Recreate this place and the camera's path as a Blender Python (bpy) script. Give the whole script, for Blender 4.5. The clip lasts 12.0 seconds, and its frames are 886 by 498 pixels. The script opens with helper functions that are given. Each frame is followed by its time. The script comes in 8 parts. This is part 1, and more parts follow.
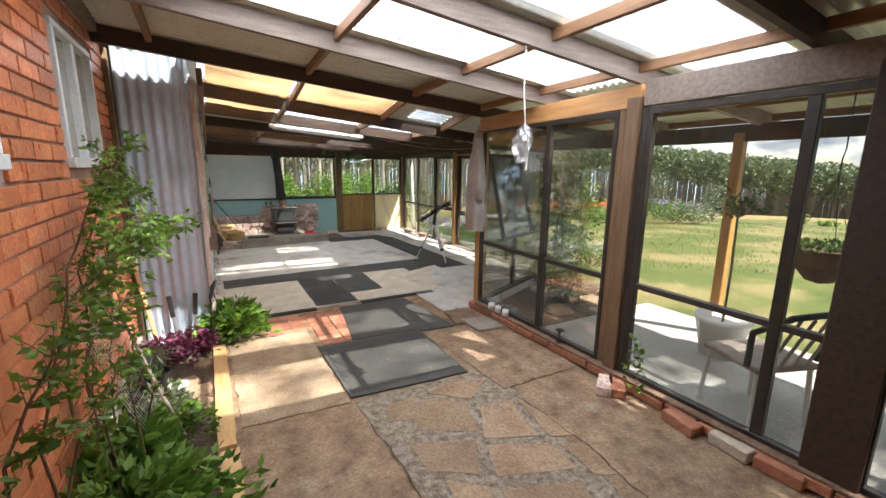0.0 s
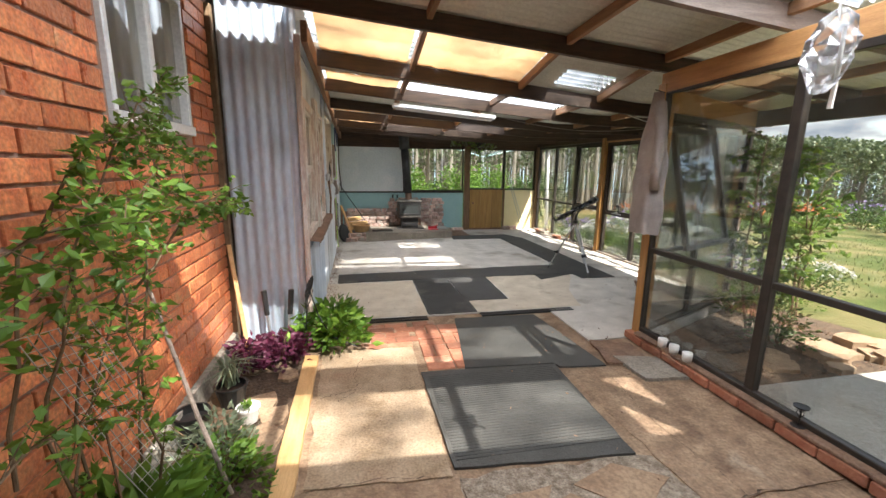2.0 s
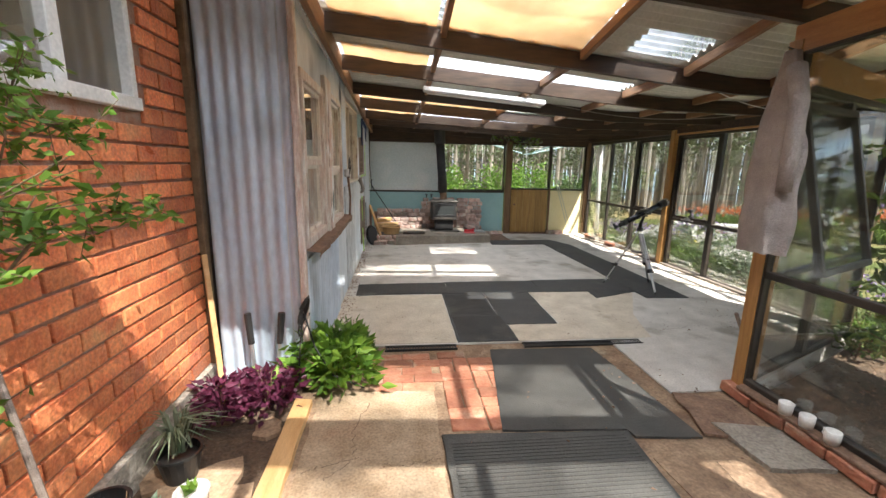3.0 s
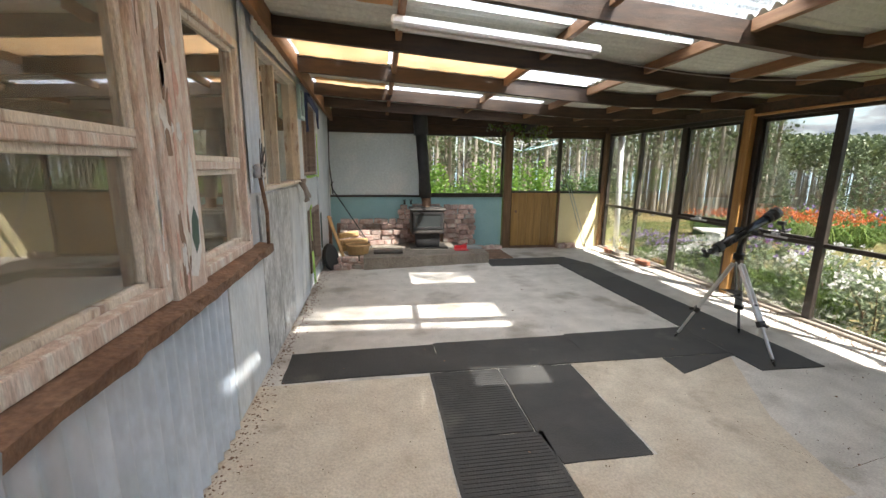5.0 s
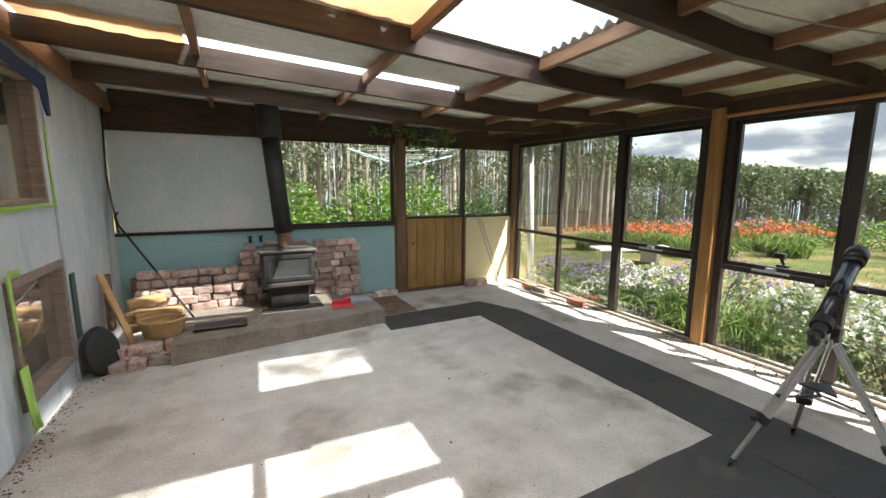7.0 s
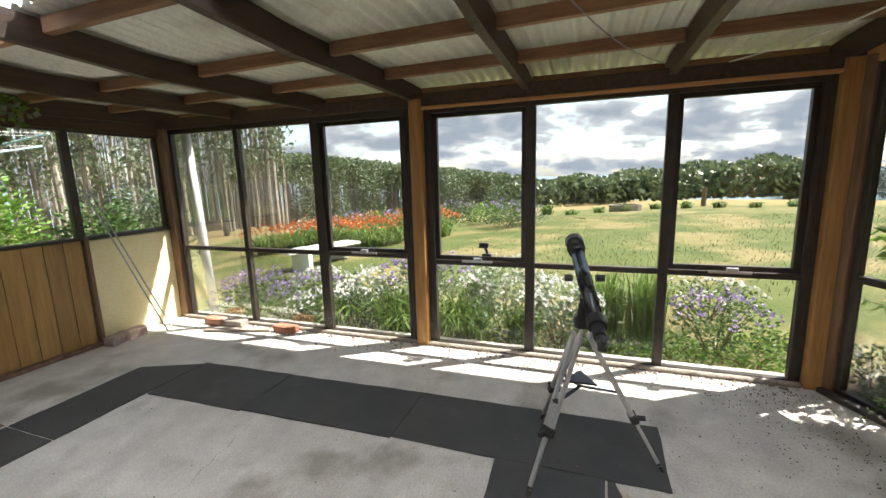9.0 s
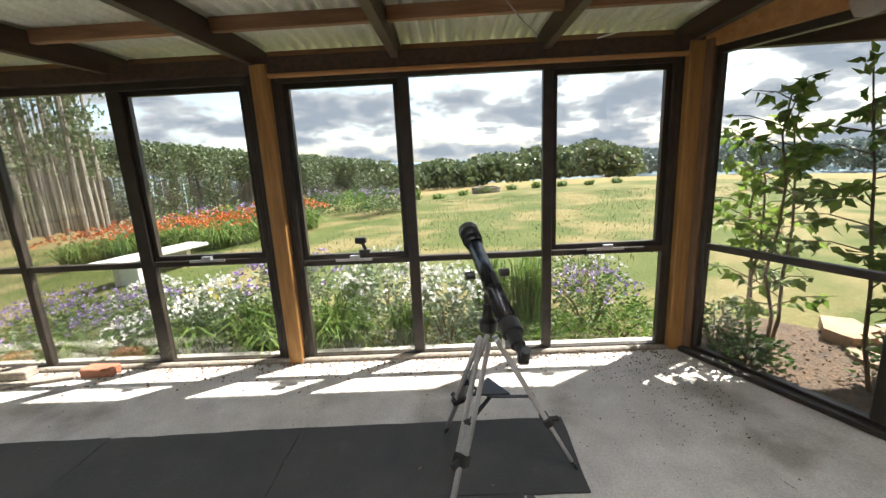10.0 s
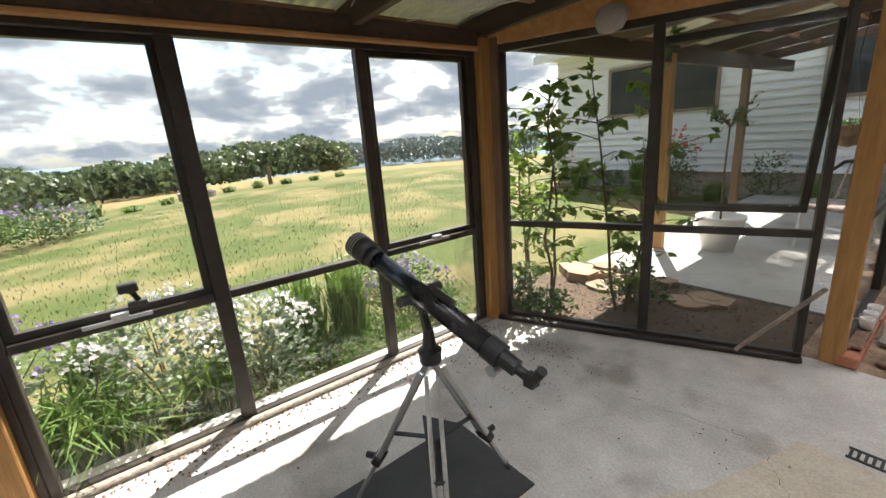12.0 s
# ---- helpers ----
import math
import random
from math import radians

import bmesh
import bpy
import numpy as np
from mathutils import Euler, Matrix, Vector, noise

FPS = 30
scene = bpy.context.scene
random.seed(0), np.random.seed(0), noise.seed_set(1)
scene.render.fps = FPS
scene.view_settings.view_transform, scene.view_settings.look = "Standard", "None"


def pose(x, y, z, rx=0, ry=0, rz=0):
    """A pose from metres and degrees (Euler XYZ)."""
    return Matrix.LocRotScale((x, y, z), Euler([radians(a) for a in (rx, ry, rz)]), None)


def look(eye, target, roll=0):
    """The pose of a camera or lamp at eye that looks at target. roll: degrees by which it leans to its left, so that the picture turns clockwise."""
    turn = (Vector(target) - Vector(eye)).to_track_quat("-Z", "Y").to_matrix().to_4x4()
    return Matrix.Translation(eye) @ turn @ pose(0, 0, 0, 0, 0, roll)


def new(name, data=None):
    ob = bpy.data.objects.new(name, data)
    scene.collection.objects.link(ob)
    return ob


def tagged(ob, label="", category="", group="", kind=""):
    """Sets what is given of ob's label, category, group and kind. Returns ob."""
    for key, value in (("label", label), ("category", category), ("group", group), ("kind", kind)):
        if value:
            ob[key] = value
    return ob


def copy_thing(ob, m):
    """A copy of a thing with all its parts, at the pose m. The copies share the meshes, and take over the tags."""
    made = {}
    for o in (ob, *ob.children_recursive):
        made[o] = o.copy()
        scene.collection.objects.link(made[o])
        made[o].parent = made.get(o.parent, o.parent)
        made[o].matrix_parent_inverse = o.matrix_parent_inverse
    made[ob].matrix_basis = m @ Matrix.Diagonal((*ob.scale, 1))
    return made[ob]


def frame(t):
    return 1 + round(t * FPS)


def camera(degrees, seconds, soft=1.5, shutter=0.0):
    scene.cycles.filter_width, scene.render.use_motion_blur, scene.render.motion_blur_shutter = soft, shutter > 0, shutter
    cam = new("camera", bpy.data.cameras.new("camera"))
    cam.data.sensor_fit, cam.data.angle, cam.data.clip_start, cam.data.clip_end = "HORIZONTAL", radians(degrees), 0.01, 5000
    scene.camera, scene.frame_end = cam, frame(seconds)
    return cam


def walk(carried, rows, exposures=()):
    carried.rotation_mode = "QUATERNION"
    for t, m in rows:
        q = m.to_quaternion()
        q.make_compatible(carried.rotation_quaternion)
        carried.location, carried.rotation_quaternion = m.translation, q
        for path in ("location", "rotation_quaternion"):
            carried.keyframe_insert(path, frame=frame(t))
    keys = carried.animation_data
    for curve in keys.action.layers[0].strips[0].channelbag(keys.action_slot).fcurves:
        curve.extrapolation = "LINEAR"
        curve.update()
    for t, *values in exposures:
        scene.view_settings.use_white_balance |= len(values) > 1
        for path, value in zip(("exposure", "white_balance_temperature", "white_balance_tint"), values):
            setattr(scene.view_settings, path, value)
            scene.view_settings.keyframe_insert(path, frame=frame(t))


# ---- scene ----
cam = camera(94.5, 12.0)
PATH = [
    (0, (-0.055, 0.209, 1.641), (0.914, 1.914, 1.249), 0.8),
    (0.5, (0.045, 0.377, 1.613), (0.823, 2.177, 1.215), 0.4),
    (1, (0.1, 0.542, 1.579), (0.744, 2.392, 1.178), 0.3),
    (1.5, (0.156, 0.833, 1.537), (0.678, 2.721, 1.134), 0.3),
    (2, (0.279, 1.156, 1.458), (0.68, 3.074, 1.059), 0.8),
    (2.5, (0.442, 1.529, 1.417), (0.712, 3.47, 1.016), 1.1),
    (3, (0.463, 1.919, 1.401), (0.68, 3.866, 0.999), 1.1),
    (3.2, (0.48, 2.106, 1.401), (0.686, 4.056, 1.01), 0.9),
    (4.8, (0.593, 3.51, 1.337), (0.902, 5.447, 0.947), 0.1),
    (5, (0.628, 3.768, 1.339), (0.935, 5.704, 0.944), 0.7),
    (5.5, (0.694, 4.259, 1.323), (1.052, 6.19, 0.947), 0.5),
    (6, (0.735, 4.742, 1.34), (1.184, 6.658, 0.981), 0.6),
    (6.5, (0.837, 5.163, 1.319), (1.414, 7.049, 0.985), 0.4),
    (6.7, (0.885, 5.332, 1.344), (1.57, 7.184, 1.021), 0.3),
    (8.3, (1.178, 6.175, 1.332), (2.816, 7.288, 1.051), -0.6),
    (8.5, (1.228, 6.216, 1.332), (2.931, 7.223, 1.042), -0.8),
    (9, (1.415, 6.351, 1.361), (3.272, 7.011, 1.02), -1.6),
    (9.5, (1.598, 6.399, 1.342), (3.531, 6.737, 0.956), -2.3),
    (10, (1.78, 6.482, 1.342), (3.733, 6.531, 0.915), -2.8),
    (10.5, (1.936, 6.665, 1.321), (3.866, 6.416, 0.86), -3.5),
    (11, (2.121, 6.78, 1.322), (3.968, 6.198, 0.822), -4.3),
    (11.5, (2.254, 6.869, 1.36), (3.965, 5.972, 0.844), -4.6),
    (12, (2.301, 6.986, 1.36), (3.854, 5.842, 0.834), -4.4),
]
walk(cam, [(t, look(eye, target, roll)) for t, eye, target, roll in PATH])

# world, sun, exposure
SUN_DIR = Vector((0.87, -1.35, 2.2)).normalized()
SUN_EL = math.asin(SUN_DIR.z)
SUN_AZ = math.atan2(SUN_DIR.x, SUN_DIR.y)


def make_world():
    world = bpy.data.worlds.new("sky")
    scene.world = world
    world.use_nodes = True
    nt = world.node_tree
    nt.nodes.clear()
    out = nt.nodes.new("ShaderNodeOutputWorld")
    bg = nt.nodes.new("ShaderNodeBackground")
    sky = nt.nodes.new("ShaderNodeTexSky")
    sky.sky_type, sky.sun_disc = "NISHITA", False
    sky.sun_elevation, sky.sun_rotation = SUN_EL, SUN_AZ
    sky.air_density, sky.dust_density = 1.0, 1.5
    co = nt.nodes.new("ShaderNodeTexCoord")
    sep = nt.nodes.new("ShaderNodeSeparateXYZ")
    nt.links.new(co.outputs["Generated"], sep.inputs[0])
    # cloud plane: direction divided by its height above the horizon
    up = nt.nodes.new("ShaderNodeMath"); up.operation = "MAXIMUM"
    nt.links.new(sep.outputs["Z"], up.inputs[0]); up.inputs[1].default_value = 0.0
    up2 = nt.nodes.new("ShaderNodeMath"); up2.operation = "ADD"
    nt.links.new(up.outputs[0], up2.inputs[0]); up2.inputs[1].default_value = 0.3
    div = nt.nodes.new("ShaderNodeVectorMath"); div.operation = "DIVIDE"
    comb = nt.nodes.new("ShaderNodeCombineXYZ")
    for k in range(3):
        nt.links.new(up2.outputs[0], comb.inputs[k])
    nt.links.new(co.outputs["Generated"], div.inputs[0])
    nt.links.new(comb.outputs[0], div.inputs[1])
    n1 = nt.nodes.new("ShaderNodeTexNoise")
    n1.inputs["Scale"].default_value, n1.inputs["Detail"].default_value, n1.inputs["Roughness"].default_value = 2.7, 12, 0.56
    nt.links.new(div.outputs[0], n1.inputs["Vector"])
    cover = nt.nodes.new("ShaderNodeValToRGB")
    cover.color_ramp.elements[0].position, cover.color_ramp.elements[1].position = 0.42, 0.50
    nt.links.new(n1.outputs["Fac"], cover.inputs[0])
    shade = nt.nodes.new("ShaderNodeValToRGB")
    e = shade.color_ramp.elements
    e[0].position, e[0].color = 0.49, (2.35, 2.43, 2.55, 1)
    e[1].position, e[1].color = 0.59, (1.28, 1.46, 1.74, 1)
    nt.links.new(n1.outputs["Fac"], shade.inputs[0])
    mix = nt.nodes.new("ShaderNodeMixRGB")
    nt.links.new(cover.outputs[0], mix.inputs[0])
    nt.links.new(sky.outputs[0], mix.inputs[1])
    nt.links.new(shade.outputs[0], mix.inputs[2])
    bg.inputs["Strength"].default_value = 0.08
    nt.links.new(mix.outputs[0], bg.inputs["Color"])
    nt.links.new(bg.outputs[0], out.inputs["Surface"])


make_world()
sun = new("sun", bpy.data.lights.new("sun", "SUN"))
sun.data.energy, sun.data.angle, sun.data.color = 3.4, radians(0.6), (1.0, 0.95, 0.87)
sun.matrix_world = look(SUN_DIR * 20, (0, 0, 0))
scene.view_settings.exposure = 2.36


# area lamps added over the roof to brighten the inside: x0, x1, y0, y1, height
for x0, x1, y0, y1, z in ((0.0, 3.0, 1.42, 2.10, 2.75), (0.0, 2.98, 2.42, 3.12, 2.72), (0.0, 1.8, 4.28, 4.98, 2.68), (0.0, 2.6, 5.60, 6.32, 2.58), (0.0, 2.6, 6.98, 7.62, 2.50), (0.0, 2.5, 8.38, 9.0, 2.45), (0.0, 3.0, -0.9, 0.9, 2.8)):
    lamp = new("roof_fill_lamp", bpy.data.lights.new("roof_fill_lamp", "AREA"))
    lamp.data.shape, lamp.data.size, lamp.data.size_y = "RECTANGLE", x1 - x0, y1 - y0
    lamp.data.energy = 3.14 * 2.5 * (x1 - x0) * (y1 - y0)
    lamp.data.color = (0.95, 0.97, 1.0)
    lamp.matrix_world = pose((x0 + x1) / 2, (y0 + y1) / 2, z)
# ---- materials ----
def mat(name, cols, rough=0.7, metal=0.0, scale=6.0, detail=5.0, stretch=(1, 1, 1), bump=0.15, fine=60.0,
        stain=None, stain_scale=1.2, stain_at=0.55, spec=0.5, rand=0.0, trans=0.0, grain=0.10):
    """A weathered surface: two base colours mixed by noise, a second layer of stains or painted light, fine relief."""
    m = bpy.data.materials.new(name)
    m.use_nodes = True
    nt = m.node_tree
    bsdf = nt.nodes["Principled BSDF"]
    co = nt.nodes.new("ShaderNodeTexCoord")
    mp = nt.nodes.new("ShaderNodeMapping")
    mp.inputs["Scale"].default_value = stretch
    nt.links.new(co.outputs["Object"], mp.inputs[0])
    info = nt.nodes.new("ShaderNodeObjectInfo")
    add = nt.nodes.new("ShaderNodeVectorMath"); add.operation = "ADD"
    sc = nt.nodes.new("ShaderNodeVectorMath"); sc.operation = "SCALE"
    comb = nt.nodes.new("ShaderNodeCombineXYZ")
    for k in range(3):
        nt.links.new(info.outputs["Random"], comb.inputs[k])
    nt.links.new(comb.outputs[0], sc.inputs[0]); sc.inputs["Scale"].default_value = 37.0 if rand else 0.0
    nt.links.new(mp.outputs[0], add.inputs[0]); nt.links.new(sc.outputs[0], add.inputs[1])
    n1 = nt.nodes.new("ShaderNodeTexNoise")
    n1.inputs["Scale"].default_value, n1.inputs["Detail"].default_value = scale, detail
    n1.inputs["Roughness"].default_value = 0.62
    nt.links.new(add.outputs[0], n1.inputs["Vector"])
    ramp = nt.nodes.new("ShaderNodeValToRGB")
    els = ramp.color_ramp.elements
    while len(els) < len(cols):
        els.new(0.5)
    for k, c in enumerate(cols):
        els[k].position = 0.33 + 0.34 * k / max(1, len(cols) - 1)
        els[k].color = (*c, 1)
    nt.links.new(n1.outputs["Fac"], ramp.inputs[0])
    col = ramp.outputs[0]
    if stain:
        n2 = nt.nodes.new("ShaderNodeTexNoise")
        n2.inputs["Scale"].default_value, n2.inputs["Detail"].default_value = stain_scale, 7
        nt.links.new(add.outputs[0], n2.inputs["Vector"])
        r2 = nt.nodes.new("ShaderNodeValToRGB")
        r2.color_ramp.elements[0].position, r2.color_ramp.elements[1].position = stain_at, stain_at + 0.12
        nt.links.new(n2.outputs["Fac"], r2.inputs[0])
        mx = nt.nodes.new("ShaderNodeMixRGB")
        nt.links.new(r2.outputs[0], mx.inputs[0])
        nt.links.new(col, mx.inputs[1])
        mx.inputs[2].default_value = (*stain, 1)
        col = mx.outputs[0]
    if rand:
        hsv = nt.nodes.new("ShaderNodeHueSaturation")
        mr = nt.nodes.new("ShaderNodeMapRange")
        mr.inputs["To Min"].default_value, mr.inputs["To Max"].default_value = 1 - rand, 1 + rand
        nt.links.new(info.outputs["Random"], mr.inputs["Value"])
        nt.links.new(mr.outputs[0], hsv.inputs["Value"])
        nt.links.new(col, hsv.inputs["Color"])
        col = hsv.outputs[0]
    n4 = nt.nodes.new("ShaderNodeTexNoise")
    n4.inputs["Scale"].default_value, n4.inputs["Detail"].default_value = fine * 1.6, 3
    nt.links.new(add.outputs[0], n4.inputs["Vector"])
    g4 = nt.nodes.new("ShaderNodeMapRange")
    g4.inputs["From Min"].default_value, g4.inputs["From Max"].default_value = 0.3, 0.7
    g4.inputs["To Min"].default_value, g4.inputs["To Max"].default_value = 1 - grain, 1 + grain * 0.7
    nt.links.new(n4.outputs["Fac"], g4.inputs["Value"])
    hs = nt.nodes.new("ShaderNodeHueSaturation")
    nt.links.new(g4.outputs[0], hs.inputs["Value"])
    nt.links.new(col, hs.inputs["Color"])
    col = hs.outputs[0]
    nt.links.new(col, bsdf.inputs["Base Color"])
    n3 = nt.nodes.new("ShaderNodeTexNoise")
    n3.inputs["Scale"].default_value, n3.inputs["Detail"].default_value = fine, 4
    nt.links.new(add.outputs[0], n3.inputs["Vector"])
    bp = nt.nodes.new("ShaderNodeBump")
    bp.inputs["Strength"].default_value, bp.inputs["Distance"].default_value = bump, 0.02
    nt.links.new(n3.outputs["Fac"], bp.inputs["Height"])
    nt.links.new(bp.outputs[0], bsdf.inputs["Normal"])
    rr = nt.nodes.new("ShaderNodeMapRange")
    rr.inputs["To Min"].default_value, rr.inputs["To Max"].default_value = max(0.02, rough - 0.12), min(1, rough + 0.12)
    nt.links.new(n1.outputs["Fac"], rr.inputs["Value"])
    nt.links.new(rr.outputs[0], bsdf.inputs["Roughness"])
    bsdf.inputs["Metallic"].default_value = metal
    bsdf.inputs["Specular IOR Level"].default_value = spec
    if trans:
        out = nt.nodes["Material Output"]
        tl = nt.nodes.new("ShaderNodeBsdfTranslucent")
        nt.links.new(col, tl.inputs["Color"])
        ms = nt.nodes.new("ShaderNodeMixShader")
        ms.inputs[0].default_value = trans
        nt.links.new(bsdf.outputs[0], ms.inputs[1]); nt.links.new(tl.outputs[0], ms.inputs[2])
        nt.links.new(ms.outputs[0], out.inputs["Surface"])
    return m


def leafy(name, a, b, trans=0.35):
    """Leaves that vary from one to the next."""
    m = bpy.data.materials.new(name)
    m.use_nodes = True
    nt = m.node_tree
    bsdf = nt.nodes["Principled BSDF"]
    geo = nt.nodes.new("ShaderNodeNewGeometry")
    ramp = nt.nodes.new("ShaderNodeValToRGB")
    ramp.color_ramp.elements[0].color, ramp.color_ramp.elements[1].color = (*a, 1), (*b, 1)
    nt.links.new(geo.outputs["Random Per Island"], ramp.inputs[0])
    nt.links.new(ramp.outputs[0], bsdf.inputs["Base Color"])
    bsdf.inputs["Roughness"].default_value = 0.5
    tl = nt.nodes.new("ShaderNodeBsdfTranslucent")
    nt.links.new(ramp.outputs[0], tl.inputs["Color"])
    ms = nt.nodes.new("ShaderNodeMixShader"); ms.inputs[0].default_value = trans
    out = nt.nodes["Material Output"]
    nt.links.new(bsdf.outputs[0], ms.inputs[1]); nt.links.new(tl.outputs[0], ms.inputs[2])
    nt.links.new(ms.outputs[0], out.inputs["Surface"])
    return m


def glassy(name, tint=(1, 1, 1), dirt=0.08, dirt_col=(0.6, 0.58, 0.5), rough=0.0, scale=3.0, gloss=1.0, opal=False):
    """Thin window glass: clear, with Fresnel gloss and a film of dust."""
    m = bpy.data.materials.new(name)
    m.use_nodes = True
    nt = m.node_tree
    nt.nodes.clear()
    out = nt.nodes.new("ShaderNodeOutputMaterial")
    tr = nt.nodes.new("ShaderNodeBsdfTransparent"); tr.inputs[0].default_value = (*tint, 1)
    gl = nt.nodes.new("ShaderNodeBsdfGlossy"); gl.inputs["Roughness"].default_value = rough
    fr = nt.nodes.new("ShaderNodeFresnel"); fr.inputs[0].default_value = 1.5
    frm = nt.nodes.new("ShaderNodeMath"); frm.operation = "MULTIPLY"; frm.inputs[1].default_value = gloss
    nt.links.new(fr.outputs[0], frm.inputs[0])
    m1 = nt.nodes.new("ShaderNodeMixShader")
    nt.links.new(frm.outputs[0], m1.inputs[0]); nt.links.new(tr.outputs[0], m1.inputs[1]); nt.links.new(gl.outputs[0], m1.inputs[2])
    df = nt.nodes.new("ShaderNodeBsdfTranslucent" if opal else "ShaderNodeBsdfDiffuse"); df.inputs[0].default_value = (*dirt_col, 1)
    co = nt.nodes.new("ShaderNodeTexCoord")
    n = nt.nodes.new("ShaderNodeTexNoise"); n.inputs["Scale"].default_value = scale; n.inputs["Detail"].default_value = 6
    nt.links.new(co.outputs["Object"], n.inputs["Vector"])
    mr = nt.nodes.new("ShaderNodeMapRange")
    mr.inputs["From Min"].default_value, mr.inputs["From Max"].default_value = 0.35, 0.7
    mr.inputs["To Min"].default_value, mr.inputs["To Max"].default_value = dirt * 0.3, dirt * 1.8
    nt.links.new(n.outputs["Fac"], mr.inputs["Value"])
    m2 = nt.nodes.new("ShaderNodeMixShader")
    nt.links.new(mr.outputs[0], m2.inputs[0]); nt.links.new(m1.outputs[0], m2.inputs[1]); nt.links.new(df.outputs[0], m2.inputs[2])
    nt.links.new(m2.outputs[0], out.inputs["Surface"])
    return m


M = {}
# orange second layer paints lighter, lit patches onto the bricks
M["brick"] = mat("red_brick", [(0.58, 0.15, 0.065), (0.74, 0.28, 0.12)], rough=0.32, scale=9, rand=0.32, bump=0.3, fine=45, stain=(0.62, 0.33, 0.16), stain_scale=4, stain_at=0.62, grain=0.28)
M["mortar"] = mat("old_mortar", [(0.34, 0.16, 0.10), (0.36, 0.29, 0.25)], rough=0.9, scale=14, bump=0.5, fine=80)
M["footing"] = mat("rough_footing", [(0.30, 0.27, 0.23), (0.45, 0.40, 0.33)], rough=0.95, scale=9, bump=0.8, fine=30, grain=0.28)
M["slab"] = mat("grey_screed", [(0.50, 0.475, 0.435), (0.68, 0.645, 0.595)], rough=0.8, scale=4.5, detail=9.0, bump=0.5, fine=60, stain=(0.35, 0.32, 0.275), stain_scale=1.9, stain_at=0.55, grain=0.16)
M["rim_slab"] = mat("pale_screed", [(0.50, 0.43, 0.335), (0.66, 0.59, 0.48)], rough=0.8, scale=5, detail=9.0, bump=0.5, fine=60, stain=(0.34, 0.28, 0.205), stain_scale=3.0, stain_at=0.60, grain=0.15)
M["paving"] = mat("earthy_concrete", [(0.17, 0.10, 0.06), (0.38, 0.265, 0.17)], rough=0.85, detail=10.0, scale=6, bump=0.5, fine=40, stain=(0.44, 0.36, 0.27), stain_scale=2.6, stain_at=0.62, grain=0.28)
M["paving_light"] = mat("sandy_concrete", [(0.27, 0.185, 0.11), (0.46, 0.345, 0.235)], rough=0.85, detail=9.0, scale=4.6, bump=0.4, fine=50, stain=(0.33, 0.21, 0.13), stain_scale=2, stain_at=0.6, grain=0.28)
M["stone"] = mat("flag_stone", [(0.26, 0.165, 0.10), (0.40, 0.28, 0.18)], rough=0.8, scale=5, bump=0.4, fine=35, rand=0.16, grain=0.28)
M["cement"] = mat("crumbly_cement", [(0.14, 0.10, 0.068), (0.42, 0.35, 0.27)], rough=0.95, detail=9.0, scale=22, bump=1.0, fine=60, grain=0.28)
M["soil"] = mat("damp_soil", [(0.07, 0.045, 0.03), (0.14, 0.09, 0.055)], rough=0.95, scale=12, bump=1.0, fine=40, grain=0.28)
M["mat"] = mat("rubber_matting", [(0.045, 0.045, 0.045), (0.075, 0.073, 0.07)], rough=0.75, scale=3, bump=0.3, fine=90, stain=(0.11, 0.105, 0.095), stain_scale=2.5, stain_at=0.6)
M["mat_dusty"] = mat("dusty_matting", [(0.050, 0.049, 0.045), (0.082, 0.079, 0.072)], rough=0.8, scale=4, bump=0.3, fine=90, rand=0.1, grain=0.28)
M["beam"] = mat("dark_oiled_timber", [(0.032, 0.019, 0.012), (0.080, 0.046, 0.028)], rough=0.6, scale=5, stretch=(1, 6, 8), bump=0.25, fine=40, rand=0.2)
M["beam_grey"] = mat("weathered_timber", [(0.22, 0.17, 0.14), (0.36, 0.285, 0.24)], rough=0.75, scale=5, stretch=(0.8, 8, 8), bump=0.3, fine=50, rand=0.2, grain=0.28)
M["purlin"] = mat("brown_batten", [(0.20, 0.10, 0.048), (0.33, 0.18, 0.09)], rough=0.65, scale=5, stretch=(8, 0.8, 8), bump=0.2, fine=50, rand=0.2)
M["post"] = mat("honey_timber", [(0.33, 0.16, 0.045), (0.50, 0.27, 0.085)], rough=0.5, scale=5, stretch=(8, 8, 0.7), bump=0.2, fine=40, rand=0.12, stain=(0.10, 0.055, 0.03), stain_scale=1.2, stain_at=0.64)
M["post_dark"] = mat("weathered_shaded_timber", [(0.13, 0.075, 0.04), (0.22, 0.13, 0.07)], rough=0.6, scale=5, stretch=(8, 8, 0.7), bump=0.25, fine=40, rand=0.15)
M["plate"] = mat("orange_fascia_timber", [(0.42, 0.20, 0.07), (0.58, 0.31, 0.12)], rough=0.55, scale=4, stretch=(6, 0.7, 6), bump=0.2, fine=40)
M["frame"] = mat("black_window_steel", [(0.022, 0.018, 0.015), (0.045, 0.034, 0.026)], rough=0.45, scale=12, bump=0.1, fine=60)
M["tin"] = mat("galvanised_sheet", [(0.50, 0.60, 0.72), (0.68, 0.76, 0.86)], rough=0.36, metal=0.2, scale=4, stretch=(1, 1, 0.4), bump=0.08, fine=25, stain=(0.42, 0.47, 0.52), stain_scale=2.5, stain_at=0.6)
M["roof_tin"] = mat("roof_sheet_underside", [(0.62, 0.63, 0.57), (0.72, 0.73, 0.66)], rough=0.42, metal=0.15, scale=2, bump=0.05, fine=30, stain=(0.42, 0.40, 0.35), stain_scale=1.5, stain_at=0.6)
